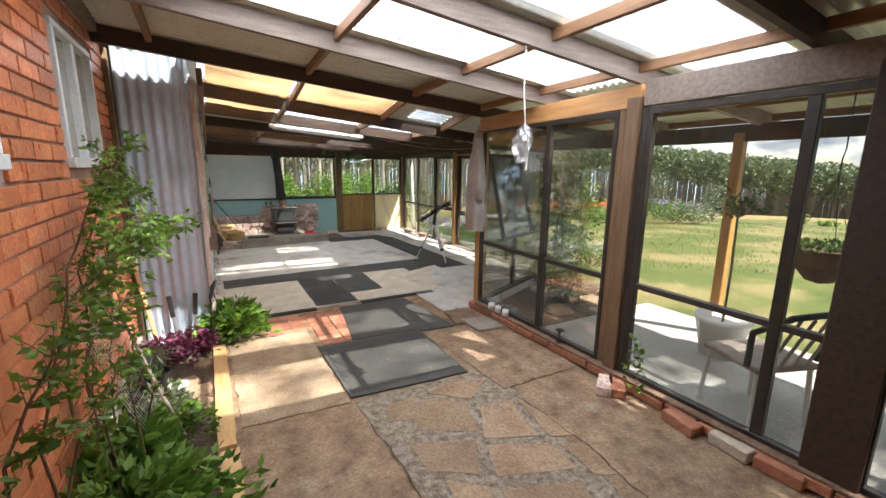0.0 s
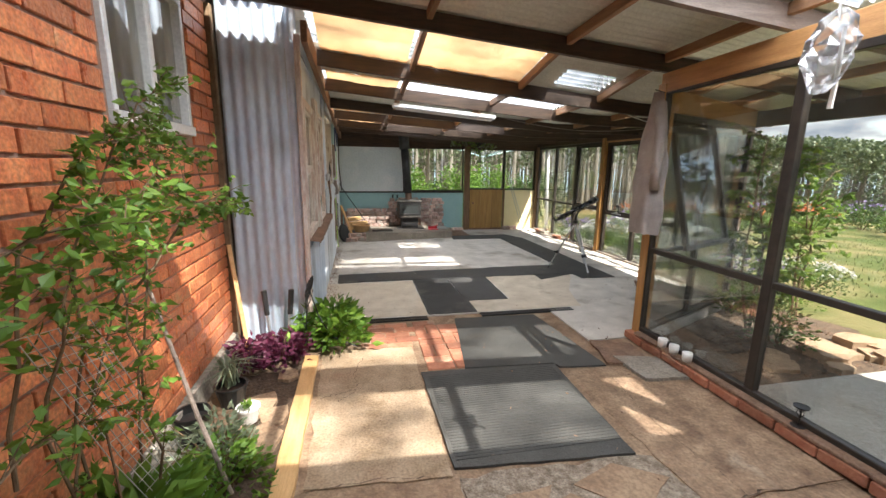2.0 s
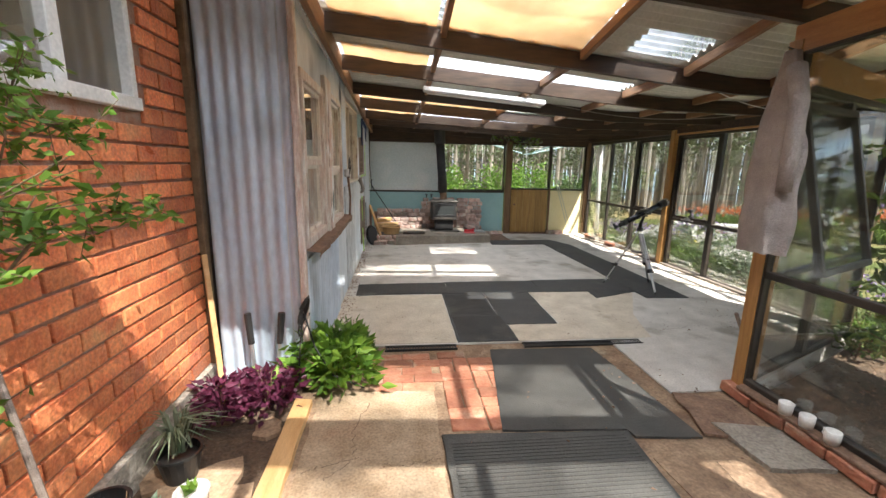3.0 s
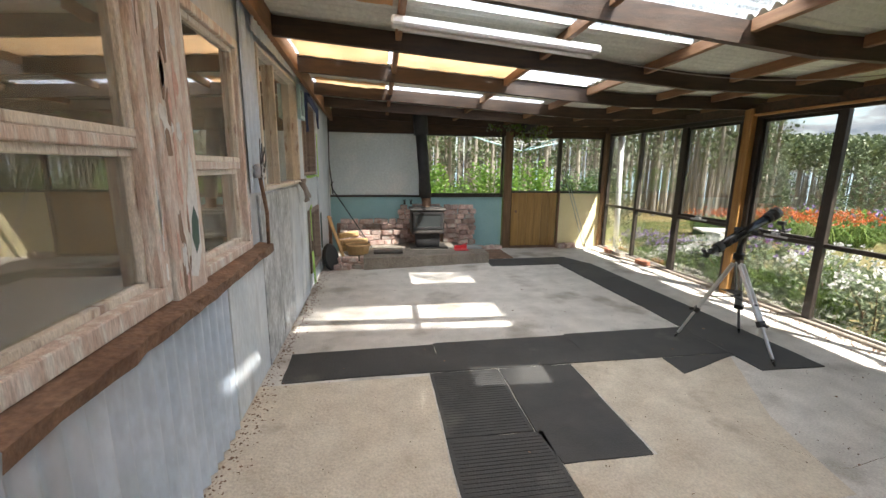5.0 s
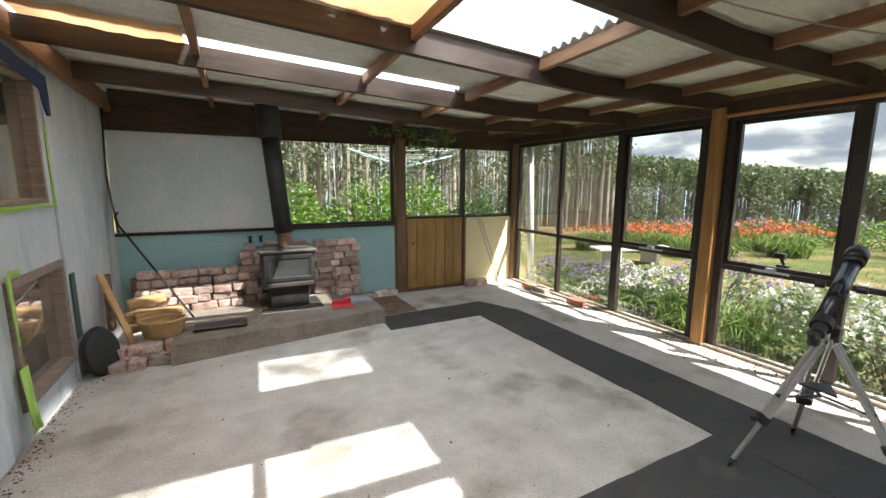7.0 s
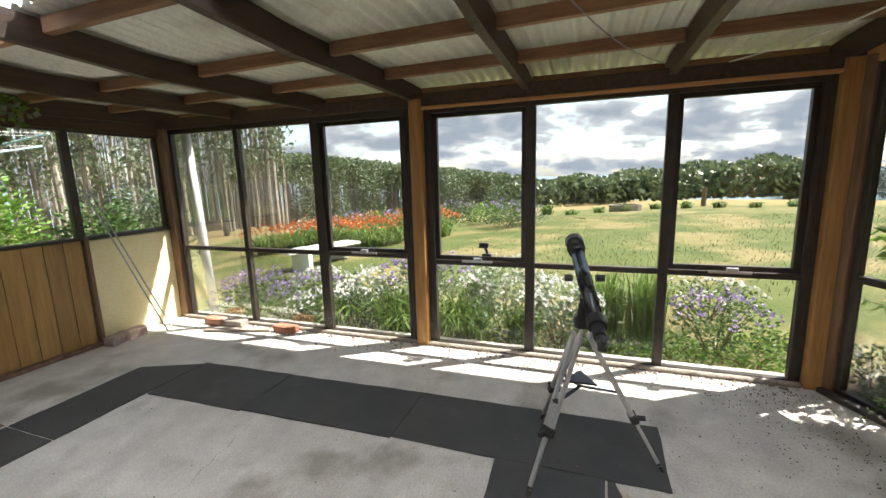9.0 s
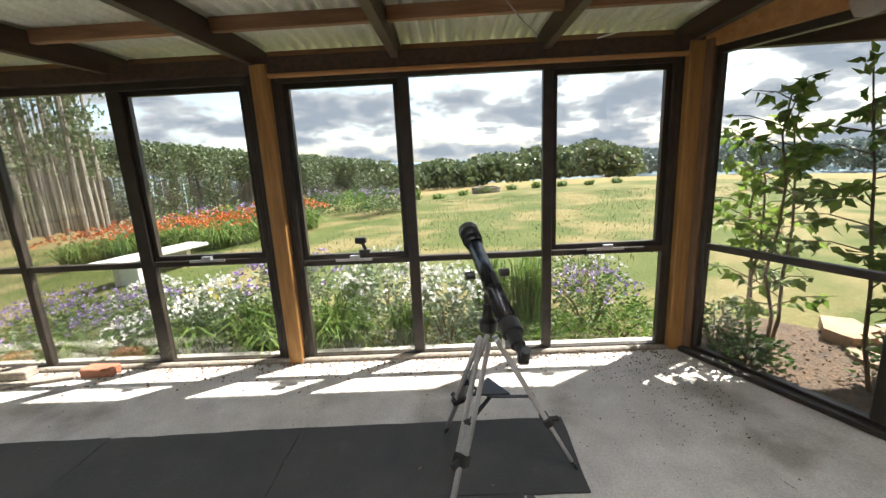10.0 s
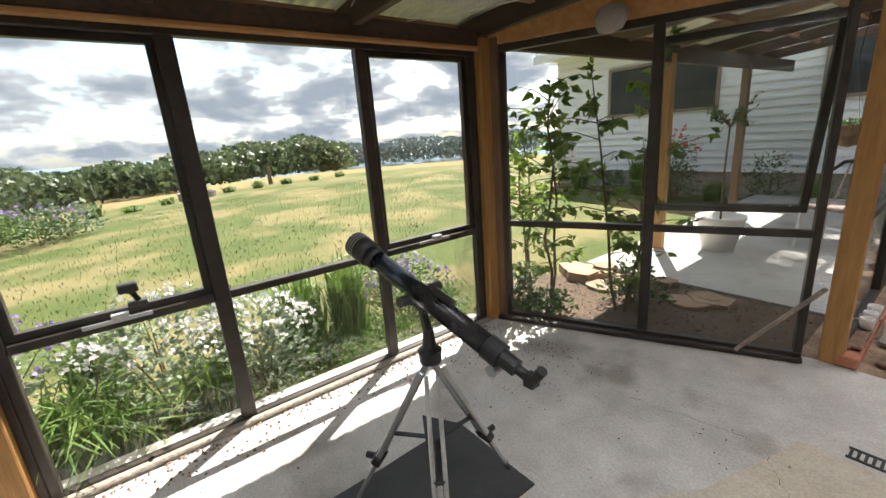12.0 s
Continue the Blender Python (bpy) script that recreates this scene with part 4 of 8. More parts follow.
rubber_mat([(0.94, 4.97), (1.44, 4.97), (1.44, 5.55), (0.94, 5.55)], 0.009, M["mat"], "dark ribbed rubber mat", (0.96, 1.42, 5.0, 5.54, "x"), 3)
rubber_mat([(0.94, 5.56), (1.40, 5.56), (1.40, 6.22), (0.94, 6.22)], 0.009, M["mat"], "dark ribbed rubber mat", (0.96, 1.38, 5.58, 6.2, "x"), 4)
rubber_mat([(1.45, 5.31), (1.90, 5.31), (1.92, 6.22), (1.41, 6.22), (1.41, 5.56)], 0.009, M["mat"], "dark plain rubber mat", None, 5)
rubber_mat([(0.01, 6.22), (0.5, 6.24), (1.02, 6.24), (1.02, 6.66), (0.0, 6.62)], 0.009, M["mat"], "dark ribbed rubber mat by the grey wall", (0.02, 1.0, 6.25, 6.6, "y"), 6)
rubber_mat([(1.023, 6.24), (2.104, 6.24), (2.104, 6.70), (1.023, 6.68)], 0.009, M["mat"], "dark plain rubber mat", None, 7)
rubber_mat([(2.107, 6.24), (3.187, 6.24), (3.187, 6.74), (2.107, 6.72)], 0.009, M["mat"], "dark plain rubber mat", None, 8)
rubber_mat([(3.19, 5.97), (3.68, 5.96), (3.66, 7.306), (3.19, 7.306)], 0.009, M["mat"], "dark rubber mat under the telescope", None, 9)
rubber_mat([(3.18, 7.31), (3.66, 7.31), (3.62, 8.306), (3.16, 8.306)], 0.009, M["mat"], "dark plain rubber mat", None, 10)
rubber_mat([(3.15, 8.31), (3.63, 8.31), (3.60, 9.09), (3.13, 9.07)], 0.009, M["mat"], "dark plain rubber mat", None, 11)
rubber_mat([(2.62, 9.08), (3.58, 9.10), (3.40, 9.53), (2.62, 9.50)], 0.007, M["mat"], "dark plain rubber mat", None, 12)
rubber_mat([(2.15, 9.07), (2.61, 9.08), (2.61, 9.50), (2.17, 9.48)], 0.007, M["mat"], "dark plain rubber mat by the hearth", None, 13)
rubber_mat([(2.2, 9.52), (2.62, 9.54), (2.60, 10.2), (2.22, 10.2)], 0.006, M["sill"], "brown worn door mat", None, 14)
rubber_mat([(2.62, 6.0), (3.18, 6.2), (3.18, 6.23), (2.63, 6.23)], 0.008, M["mat"], "dark ribbed rubber mat offcut", None, 15)


# drain grates: frame and slots
def grate(x0, x1, y0, y1, label):
    t = tagged(new("drain_grate"), label, "drain grate", "drain grates")
    bm = bmesh.new()
    box(bm, (x0, y0, -0.03), (x1, y0 + 0.012, 0.004)); box(bm, (x0, y1 - 0.012, -0.03), (x1, y1, 0.004))
    part("frame", bm, M["black"], t)
    bm = bmesh.new(); box(bm, (x0, y0 + 0.012, -0.04), (x1, y1 - 0.012, -0.03)); part("channel", bm, M["soil"], t)
    bm = bmesh.new()
    n = int((x1 - x0) / 0.022)
    for k in range(n):
        x = x0 + (k + 0.5) * (x1 - x0) / n
        box(bm, (x - 0.005, y0 + 0.012, -0.012), (x + 0.005, y1 - 0.012, 0.003))
    stuff(part("bars", bm, M["black"], t), "narrow black grate bars")
    return t


grate(0.36, 0.92, 4.86, 4.94, "long black slotted drain grate")
grate(1.46, 2.46, 4.86, 4.94, "long black slotted drain grate by the mats")


# brick paving patch, each brick its own
def brick_mesh(l, w, h, bevel=0.004, material=None):
    bm = bmesh.new()
    box(bm, (-l / 2, -w / 2, -h / 2), (l / 2, w / 2, h / 2), bevel)
    me = bpy.data.meshes.new("brick")
    bm.to_mesh(me); bm.free()
    me.materials.append(material or M["oldbrick"])
    return me


M["paver"] = mat("red_paver", [(0.36, 0.13, 0.075), (0.50, 0.23, 0.14)], rough=0.85, scale=9, bump=0.5, fine=40, rand=0.3, stain=(0.50, 0.40, 0.30), stain_scale=4, stain_at=0.58)
pave = structure(tagged(new("brick_paving"), "patch of worn red brick paving", "paving"))
me_p = brick_mesh(0.205, 0.098, 0.06, 0.005, M["paver"])
rnd = random.Random(11)
for i in range(4):
    for j in range(9):
        x, y = 0.80 + 0.108 * i, 3.92 + 0.106 * j
        if (i // 2 + j // 2) % 2:
            if j % 2 == 0 and y < 4.7:
                o = new("brick", me_p); o.parent = pave
                o.matrix_world = pose(x, y + 0.05, -0.030 + rnd.uniform(-0.004, 0.003), rnd.uniform(-1, 1), rnd.uniform(-1, 1), 90 + rnd.uniform(-2, 2))
        elif i % 2 == 0 and y < 4.8:
            o = new("brick", me_p); o.parent = pave
            o.matrix_world = pose(x + 0.054, y, -0.030 + rnd.uniform(-0.004, 0.003), rnd.uniform(-1, 1), rnd.uniform(-1, 1), rnd.uniform(-2, 2))
for i in range(2):
    for j in range(5):
        o = new("brick", me_p); o.parent = pave
        o.matrix_world = pose(0.38 + 0.21 * i + 0.08 * (j % 2), 4.34 + 0.104 * j, -0.032 + rnd.uniform(-0.004, 0.003), rnd.uniform(-1, 1), rnd.uniform(-1, 1), rnd.uniform(-2, 2))

# planter edge, soil and its stones
bm = bmesh.new(); box(bm, (-0.66, 0.4, -0.05), (-0.142, 4.42, -0.004)); structure(part("soil", bm, M["soil"]), "damp dark garden soil strip", "soil")
for pts, s in (([(-0.13, 1.2), (-0.03, 1.2), (-0.03, 2.62), (-0.13, 2.62)], 31), ([(-0.14, 2.66), (-0.04, 2.66), (-0.045, 4.18), (-0.145, 4.2)], 32)):
    o = worn_slab("edge_plank", pts, -0.03, 0.028, M["plank"], "orange pine plank edging the garden strip", "plank", "planks along the garden strip", rough=0.004, seed=s, kind="")
rnd = random.Random(12)
for k in range(26):
    x, y, r = rnd.uniform(-0.60, -0.20), rnd.uniform(1.6, 4.3), rnd.uniform(0.05, 0.15)
    n = rnd.randint(5, 7)
    a0 = rnd.uniform(0, 6)
    pts = [(x + r * rnd.uniform(0.7, 1) * math.cos(a0 + 2 * math.pi * i / n), y + r * rnd.uniform(0.8, 1.3) * math.sin(a0 + 2 * math.pi * i / n)) for i in range(n)]
    pts = [(min(-0.155, p[0]), p[1]) for p in pts]
    worn_slab("paving_stone", pts, -0.02, 0.01 + 0.012 * rnd.random(), M["stone"], "flat brown stone on the soil", "stone", "stones in the garden strip", seed=60 + k, rough=0.006, kind="")

# plinth under the window wall: bricks and a sill board
plinth = structure(tagged(new("plinth"), "low rough red brick plinth under the windows", "plinth"))
me_b = brick_mesh(0.215, 0.09, 0.062, 0.006, M["paver"])
bm = bmesh.new(); box(bm, (2.60, -1.7, -0.05), (2.68, 4.06, 0.085)); part("core", bm, M["mortar"], plinth)
rnd = random.Random(13)
for k in range(22):
    o = new("brick", me_b); o.parent = plinth
    o.matrix_world = pose(2.595 + rnd.uniform(-0.006, 0.006), -0.6 + 0.225 * k - 0.08, 0.035 + rnd.uniform(-0.006, 0.006), rnd.uniform(-2, 2), rnd.uniform(-3, 3), 90 + rnd.uniform(-1.5, 1.5))
bm = bmesh.new(); box(bm, (2.555, -1.7, 0.072), (2.70, 4.04, 0.092), 0.004); part("sill_board", bm, M["sill"], plinth, "weathered brown sill board")

for (x, y, z, turn, kind) in ((2.44, 2.08, 0.008, 35, "white"), (2.50, 2.02, 0.008, 45, "red"), (2.50, 1.52, 0.01, 80, "red"), (2.54, 1.24, 0.01, 85, "yellow"), (2.55, 1.0, 0.01, 92, "red")):
    mm = {"red": M["paver"], "white": M["oldbrick"], "yellow": M["rim_slab"]}[kind]
    o = new("brick", brick_mesh(0.225, 0.108, 0.072, 0.006, mm))
    o.matrix_world = pose(x, y, z + 0.022, 0, 0, turn)
    tagged(o, {"red": "loose worn red brick lying by the window plinth", "white": "loose brick with white mortar by the post", "yellow": "loose yellow stained brick by the plinth"}[kind], "brick", "loose bricks")

# offcut boards by the plinth and floor scraps
worn_slab("board_offcut", [(2.10, 3.72), (2.42, 3.60), (2.50, 4.0), (2.2, 4.12)], -0.004, 0.012, M["sill"], "dusty grey-brown board offcut", "board", "board offcuts", seed=41, kind="")
worn_slab("board_offcut", [(2.22, 3.44), (2.53, 3.40), (2.53, 3.72), (2.2, 3.80)], -0.004, 0.02, M["hearth"], "dusty pale board offcut", "board", "board offcuts", seed=42, kind="")
L = Leaves()
rnd2 = random.Random(14)
random.seed(14)
for k in range(260):
    x, y = random.choice([(random.gauss(2.1, 0.25), random.gauss(4.25, 0.2)), (random.uniform(0, 4.2), random.uniform(5, 9.2)), (random.uniform(4.1, 4.38), random.uniform(5.1, 10)), (random.uniform(-0.1, 2.5), random.uniform(1, 4.2)), (random.uniform(-0.09, 0.05), random.uniform(4.6, 9))])
    L.leaf((x, y, 0.012), (random.uniform(-1, 1) * 0.022, random.uniform(-1, 1) * 0.022, 0.002), 0.006)
stuff(L.make("leaf_litter", M["sill"]), "dry brown leaves and crumbs scattered on the floor", "leaf litter")
random.seed(0)

# rubble along the east sill
rnd = random.Random(15)
v, f = [], []
for k in range(420):
    y = rnd.uniform(5.1, 10.3); x = 4.41 - abs(rnd.gauss(0, 0.045)); r = rnd.uniform(0.004, 0.016)
    b = len(v)
    v += [(x - r, y, 0), (x, y - r, 0), (x + r, y, 0), (x, y + r, 0), (x + r * .3, y, r * 0.9)]
    f += [(b, b + 1, b + 4), (b + 1, b + 2, b + 4), (b + 2, b + 3, b + 4), (b + 3, b, b + 4)]
stuff(raw("rubble", v, f, M["hearth"]), "grey crumbs and grit along the window sill", "rubble")
def grit(name, n, place, material, label, seed):
    """Loose crumbs lying on the floor."""
    rnd = random.Random(seed)
    v, f = [], []
    for _ in range(n):
        x, y, r = place(rnd)
        b = len(v)
        v += [(x - r, y, 0.003), (x, y - r * 0.7, 0.003), (x + r, y, 0.003), (x, y + r * 1.2, 0.003), (x + r * .3, y, 0.003 + r * 0.8)]
        f += [(b, b + 1, b + 4), (b + 1, b + 2, b + 4), (b + 2, b + 3, b + 4), (b + 3, b, b + 4)]
    stuff(raw(name, v, f, material), label, "rubble")


grit("wall_grit", 700, lambda q: (-0.10 + abs(q.gauss(0, 0.05)), q.uniform(4.6, 9.0), q.uniform(0.002, 0.009)), M["sill"], "brown crumbs along the foot of the grey wall", 151)
grit("floor_crumbs", 420, lambda q: (q.uniform(0.0, 4.3), q.uniform(4.98, 9.3), q.uniform(0.0015, 0.005)), M["soil"], "dark specks scattered over the concrete floor", 152)
grit("bay_grit", 500, lambda q: (4.36 - abs(q.gauss(0, 0.5)), 5.0 + abs(q.gauss(0, 0.35)), q.uniform(0.0015, 0.006)), M["soil"], "dark crumbs and soil in the window corner", 153)
grit("sill_litter", 600, lambda q: (4.38 - abs(q.gauss(0, 0.12)), q.uniform(5.1, 10.2), q.uniform(0.003, 0.011)), M["sill"], "dry brown litter swept to the windows", 154)
bm = bmesh.new(); box(bm, (4.385, 5.05, 0.0), (4.43, 10.3, 0.028), 0.008); structure(part("sill", bm, M["hearth"]), "rough cement sill under the east windows", "sill")
bm = bmesh.new(); bar(bm, (2.76, 4.23, 0.016), (4.38, 4.97, 0.016), 0.05, 0.032, 0.004); structure(part("sill", bm, M["frame"]), "dark sill under the angled window", "sill")
for y, t, m_ in ((8.95, 88, M["paver"]), (9.55, 92, M["hearth"]), (9.8, 85, M["paver"])):
    o = new("brick", brick_mesh(0.22, 0.1, 0.06, 0.006, m_)); o.matrix_world = pose(4.33, y, 0.032, 0, 0, t)
    tagged(o, "loose brick lying by the garden windows", "brick", "loose bricks")
# ---- joinery and things on the grey wall ----
M["cream"] = mat("cracked_cream_paint", [(0.66, 0.60, 0.51), (0.80, 0.76, 0.68)], rough=0.6, scale=9, stretch=(4, 4, 1), bump=0.4, fine=40, stain=(0.36, 0.26, 0.20), stain_scale=7, stain_at=0.58, grain=0.2)


def joinery(name, y0, y1, z0, z1, label, splits=(), meeting=None, fw=0.05, mat_f=None, proud=0.02, raised=0.0):
    """A timber window set in the grey wall; its face looks along +x."""
    mf = mat_f or M["peel"]
    w = tagged(new(name), label, "window", kind="structure")
    w.matrix_world = pose(-0.12, 0, 0)
    bm = bmesh.new()
    box(bm, (-0.08, y0, z1 - fw), (proud, y1, z1), 0.004); box(bm, (-0.08, y0, z0), (proud, y1, z0 + fw), 0.004)
    box(bm, (-0.08, y0, z0 + fw), (proud, y0 + fw, z1 - fw), 0.004); box(bm, (-0.08, y1 - fw, z0 + fw), (proud, y1, z1 - fw), 0.004)
    part("window_frame", bm, mf, w)
    for s in splits:
        bm = bmesh.new(); box(bm, (-0.07, s - 0.012, z0 + fw), (0.0, s + 0.012, z1 - fw), 0.003); part("mullion", bm, mf, w)
    lims = [y0 + fw, *splits, y1 - fw]
    for a, b in zip(lims, lims[1:]):
        zz = [(z0 + fw, z1 - fw)] if meeting is None else [(z0 + fw, meeting - 0.018), (meeting + 0.018, z1 - fw)]
        for k, (c, d) in enumerate(zz):
            bm = bmesh.new(); x = -0.045 if k == 0 else -0.025
            box(bm, (x - 0.002, a, c), (x + 0.002, b, d)); g = part("pane", bm, M["oldglass"], w); g.visible_shadow = False
            if meeting is not None:
                t = 0.026
                bm = bmesh.new()
                box(bm, (x - 0.012, a, c), (x + 0.022, b, c + t), 0.003); box(bm, (x - 0.012, a, d - t), (x + 0.022, b, d), 0.003)
                box(bm, (x - 0.012, a, c + t), (x + 0.022, a + t, d - t), 0.003); box(bm, (x - 0.012, b - t, c + t), (x + 0.022, b, d - t), 0.003)
                part("sash", bm, M["cream"], w, "sash bars of cracked cream paint")
    if meeting:
        bm = bmesh.new(); box(bm, (-0.06, y0 + fw, meeting - 0.018), (-0.005, y1 - fw, meeting + 0.018), 0.004); part("meeting_rail", bm, mf, w, "worn timber meeting rail")
    return w


joinery("window_west_a", 4.55, 5.30, 0.86, 1.95, "old double hung sash window with peeling paint", meeting=1.40, fw=0.06)
joinery("window_west_b", 5.56, 6.27, 0.86, 1.98, "old sash window with peeling pink and white paint", meeting=1.33, fw=0.045)
joinery("window_west_c", 6.64, 7.90, 1.165, 2.08, "grimy two-pane window with a thin divider", splits=(7.14,), fw=0.028, mat_f=M["cream"])
joinery("window_west_d", 8.12, 8.93, 1.23, 1.97, "two-pane window hung with navy cloth", splits=(8.42,), fw=0.03, mat_f=M["beam_grey"])
joinery("window_west_e", 8.28, 9.02, 0.17, 0.86, "low window edged with lime tape", fw=0.045, mat_f=M["beam_grey"])
# broad peeling post between the sashes
bm = bmesh.new(); box(bm, (-0.13, 5.30, 0.84), (-0.085, 5.56, 2.05), 0.005); part("post_peeling", bm, M["peel"], wall_west, "broad window post with flaking pink and white paint")
for y0, y1, z0, z1, mm in ((5.605, 5.650, 0.98, 1.16, "black"), ):
    bm = bmesh.new()
    vs = [bm.verts.new((-0.0815, y - 0.13, z)) for y, z in ((5.58, 1.06), (5.605, 0.99), (5.64, 1.03), (5.65, 1.12), (5.62, 1.18), (5.59, 1.13))]
    bm.faces.new(vs); M["bottle"] = mat("bottle_green_paint", [(0.05, 0.10, 0.085), (0.07, 0.13, 0.11)], rough=0.6)
    part("paint_patch", bm, M["bottle"], wall_west, "dark green patch of old paint")
    bm = bmesh.new()
    vs = [bm.verts.new((-0.0822, y - 0.13, z)) for y, z in ((5.54, 0.92), (5.60, 0.90), (5.655, 1.0), (5.66, 1.25), (5.63, 1.42), (5.60, 1.28), (5.57, 1.2), (5.575, 1.05))]
    bm.faces.new(vs); part("paint_patch", bm, M["white"], wall_west, "white flaking paint")


def flake(y, z, w, h, x, material, label, seed):
    """A ragged scale of old paint on the face of the joinery."""
    rnd = random.Random(seed)
    n = 11
    bm = bmesh.new()
    ring = []
    for k in range(n):
        a = 2 * math.pi * k / n
        q = rnd.uniform(0.55, 1.1)
        ring.append((y + w * 0.5 * q * math.cos(a), z + h * 0.5 * q * math.sin(a)))
    lo = [bm.verts.new((x - 0.0012, p, q)) for p, q in ring]
    hi = [bm.verts.new((x, p, q)) for p, q in ring]
    bm.faces.new(hi)
    for k in range(n):
        bm.faces.new((lo[k], lo[(k + 1) % n], hi[(k + 1) % n], hi[k]))
    part("paint_flake", bm, material, wall_west, label)


M["pink_paint"] = mat("old_pink_paint", [(0.60, 0.36, 0.29), (0.72, 0.50, 0.42)], rough=0.6, scale=12, bump=0.3)
M["bare_wood"] = mat("bare_grey_brown_wood", [(0.24, 0.16, 0.115), (0.38, 0.28, 0.22)], rough=0.85, scale=8, stretch=(5, 5, 0.8), bump=0.4)
rnd = random.Random(71)
for k in range(34):
    y, z = rnd.uniform(5.33, 5.53), 0.9 + 1.1 * rnd.random() ** 1.4
    kind = rnd.choice(("white", "pink_paint", "bare_wood"))
    flake(y, z, rnd.uniform(0.012, 0.05), rnd.uniform(0.04, 0.20), -0.0838 + 0.0003 * (k % 5), M[kind], {"white": "flaking white paint", "pink_paint": "flaking pink paint", "bare_wood": "bare worn wood"}[kind], 900 + k)
for k in range(26):
    side = rnd.choice((5.27, 5.585, 6.247, 4.58))
    kind = rnd.choice(("white", "bare_wood", "white"))
    flake(side + rnd.uniform(-0.008, 0.008), rnd.uniform(0.95, 1.9), rnd.uniform(0.012, 0.025), rnd.uniform(0.06, 0.28), -0.0985, M[kind], "flaking white paint" if kind == "white" else "bare worn wood", 960 + k)
# wide dusty sill under the two sashes
bm = bmesh.new()
n = 24
top = [bm.verts.new((-0.03 + random.uniform(-0.012, 0.012), 4.5 + (6.46 - 4.5) * k / n, 0.845 + random.uniform(-0.003, 0.003))) for k in range(n + 1)]
back = [bm.verts.new((-0.13, 4.5 + (6.46 - 4.5) * k / n, 0.86)) for k in range(n + 1)]
low = [bm.verts.new((-0.035 + random.uniform(-0.01, 0.01), 4.5 + (6.46 - 4.5) * k / n, 0.80)) for k in range(n + 1)]
for k in range(n):
    bm.faces.new((top[k], top[k + 1], back[k + 1], back[k])); bm.faces.new((top[k], low[k], low[k + 1], top[k + 1]))
part("sill", bm, M["sill"], wall_west, "wide dusty brown timber sill")
# sheets and boards of the wall face, some corrugated
for y0, y1, z0, z1, mm in ((4.47, 5.83, 0.01, 0.80, "c"), (5.84, 6.46, 0.01, 0.80, "f"), (6.47, 6.90, 0.01, 1.15, "t"), (6.91, 7.33, 0.01, 1.15, "t"),
                           (7.34, 7.70, 0.01, 1.15, "f"), (7.715, 7.90, 0.01, 1.15, "f"), (7.915, 8.10, 0.01, 2.16, "f"), (9.05, 9.55, 0.01, 2.10, "f"), (9.56, 10.30, 0.01, 2.06, "f"), (6.32, 6.62, 1.17, 2.25, "c")):
    if mm == "c":
        v, f = sheet_mesh((-0.105, y0, z0), (0, y1 - y0, 0), (0, 0, z1 - z0), int((y1 - y0) / 0.012), 1, wave=0.012, pitch=0.076)
        o = raw("wall_sheet", v, f, M["tin"], wall_west, smooth=True); o["label"] = "dented corrugated iron sheet"
    else:
        bm = bmesh.new(); box(bm, (-0.119, y0, z0), (-0.104 + random.uniform(-0.003, 0.003), y1, z1), 0.003)
        o = part("wall_sheet", bm, M["greyboard"] if mm == "f" else M["spangle"], wall_west, "flat blue-grey painted wall sheet" if mm == "f" else "weathered galvanised flat sheet")
# cut corrugated edge above the windows
v, f = sheet_mesh((-0.075, 6.45, 2.09), (0, 1.3, 0), (0.01, 0, 0.13), 110, 1, wave=0.009, pitch=0.076)
o = raw("flashing", v, f, M["tin"], wall_west, smooth=True); o["label"] = "corrugated strip over the window"

# small mirror with pale blue frame
t = tagged(new("mirror"), "small mirror in a pale blue frame on the grey wall", "mirror")
t.matrix_world = pose(-0.075, 7.99, 1.91)
bm = bmesh.new()
for a, b in (((-0.02, -0.11, -0.15), (0.012, 0.11, -0.115)), ((-0.02, -0.11, 0.115), (0.012, 0.11, 0.15)), ((-0.02, -0.11, -0.115), (0.012, -0.075, 0.115)), ((-0.02, 0.075, -0.115), (0.012, 0.11, 0.115))):
    box(bm, a, b, 0.003)
M["paleblue"] = mat("pale_blue_paint", [(0.35, 0.55, 0.60), (0.45, 0.63, 0.67)], rough=0.5)
part("frame", bm, M["paleblue"], t)
bm = bmesh.new(); box(bm, (-0.015, -0.075, -0.115), (0.002, 0.075, 0.115))
M["mirror"] = mat("mirror_silver", [(0.85, 0.86, 0.86), (0.88, 0.89, 0.89)], rough=0.13, metal=1.0, bump=0.0)
part("glass", bm, M["mirror"], t, "silvered mirror glass")


def rag(name, pts, width, material, label, category, group="", seed=0, thick=0.012):
    """A crumpled strip of cloth along the points."""
    rnd = random.Random(seed)
    bm = bmesh.new()
    rows = []
    for i, p in enumerate(pts):
        p = Vector(p)
        d = (Vector(pts[min(i + 1, len(pts) - 1)]) - Vector(pts[max(i - 1, 0)])).normalized()
        s = d.cross(Vector((1, 0, 0))).normalized()
        n = 7
        rows.append([bm.verts.new(p + s * width * (k / (n - 1) - 0.5) * rnd.uniform(0.75, 1.2) + Vector((rnd.uniform(0, thick * 2.2), 0, rnd.uniform(-0.006, 0.006)))) for k in range(n)])
    for a, b in zip(rows, rows[1:]):
        for k in range(6):
            bm.faces.new((a[k], a[k + 1], b[k + 1], b[k]))
    o = part(name, bm, material, smooth=True)
    md = o.modifiers.new("thick", "SOLIDIFY"); md.thickness = 0.004
    return tagged(o, label, category, group)


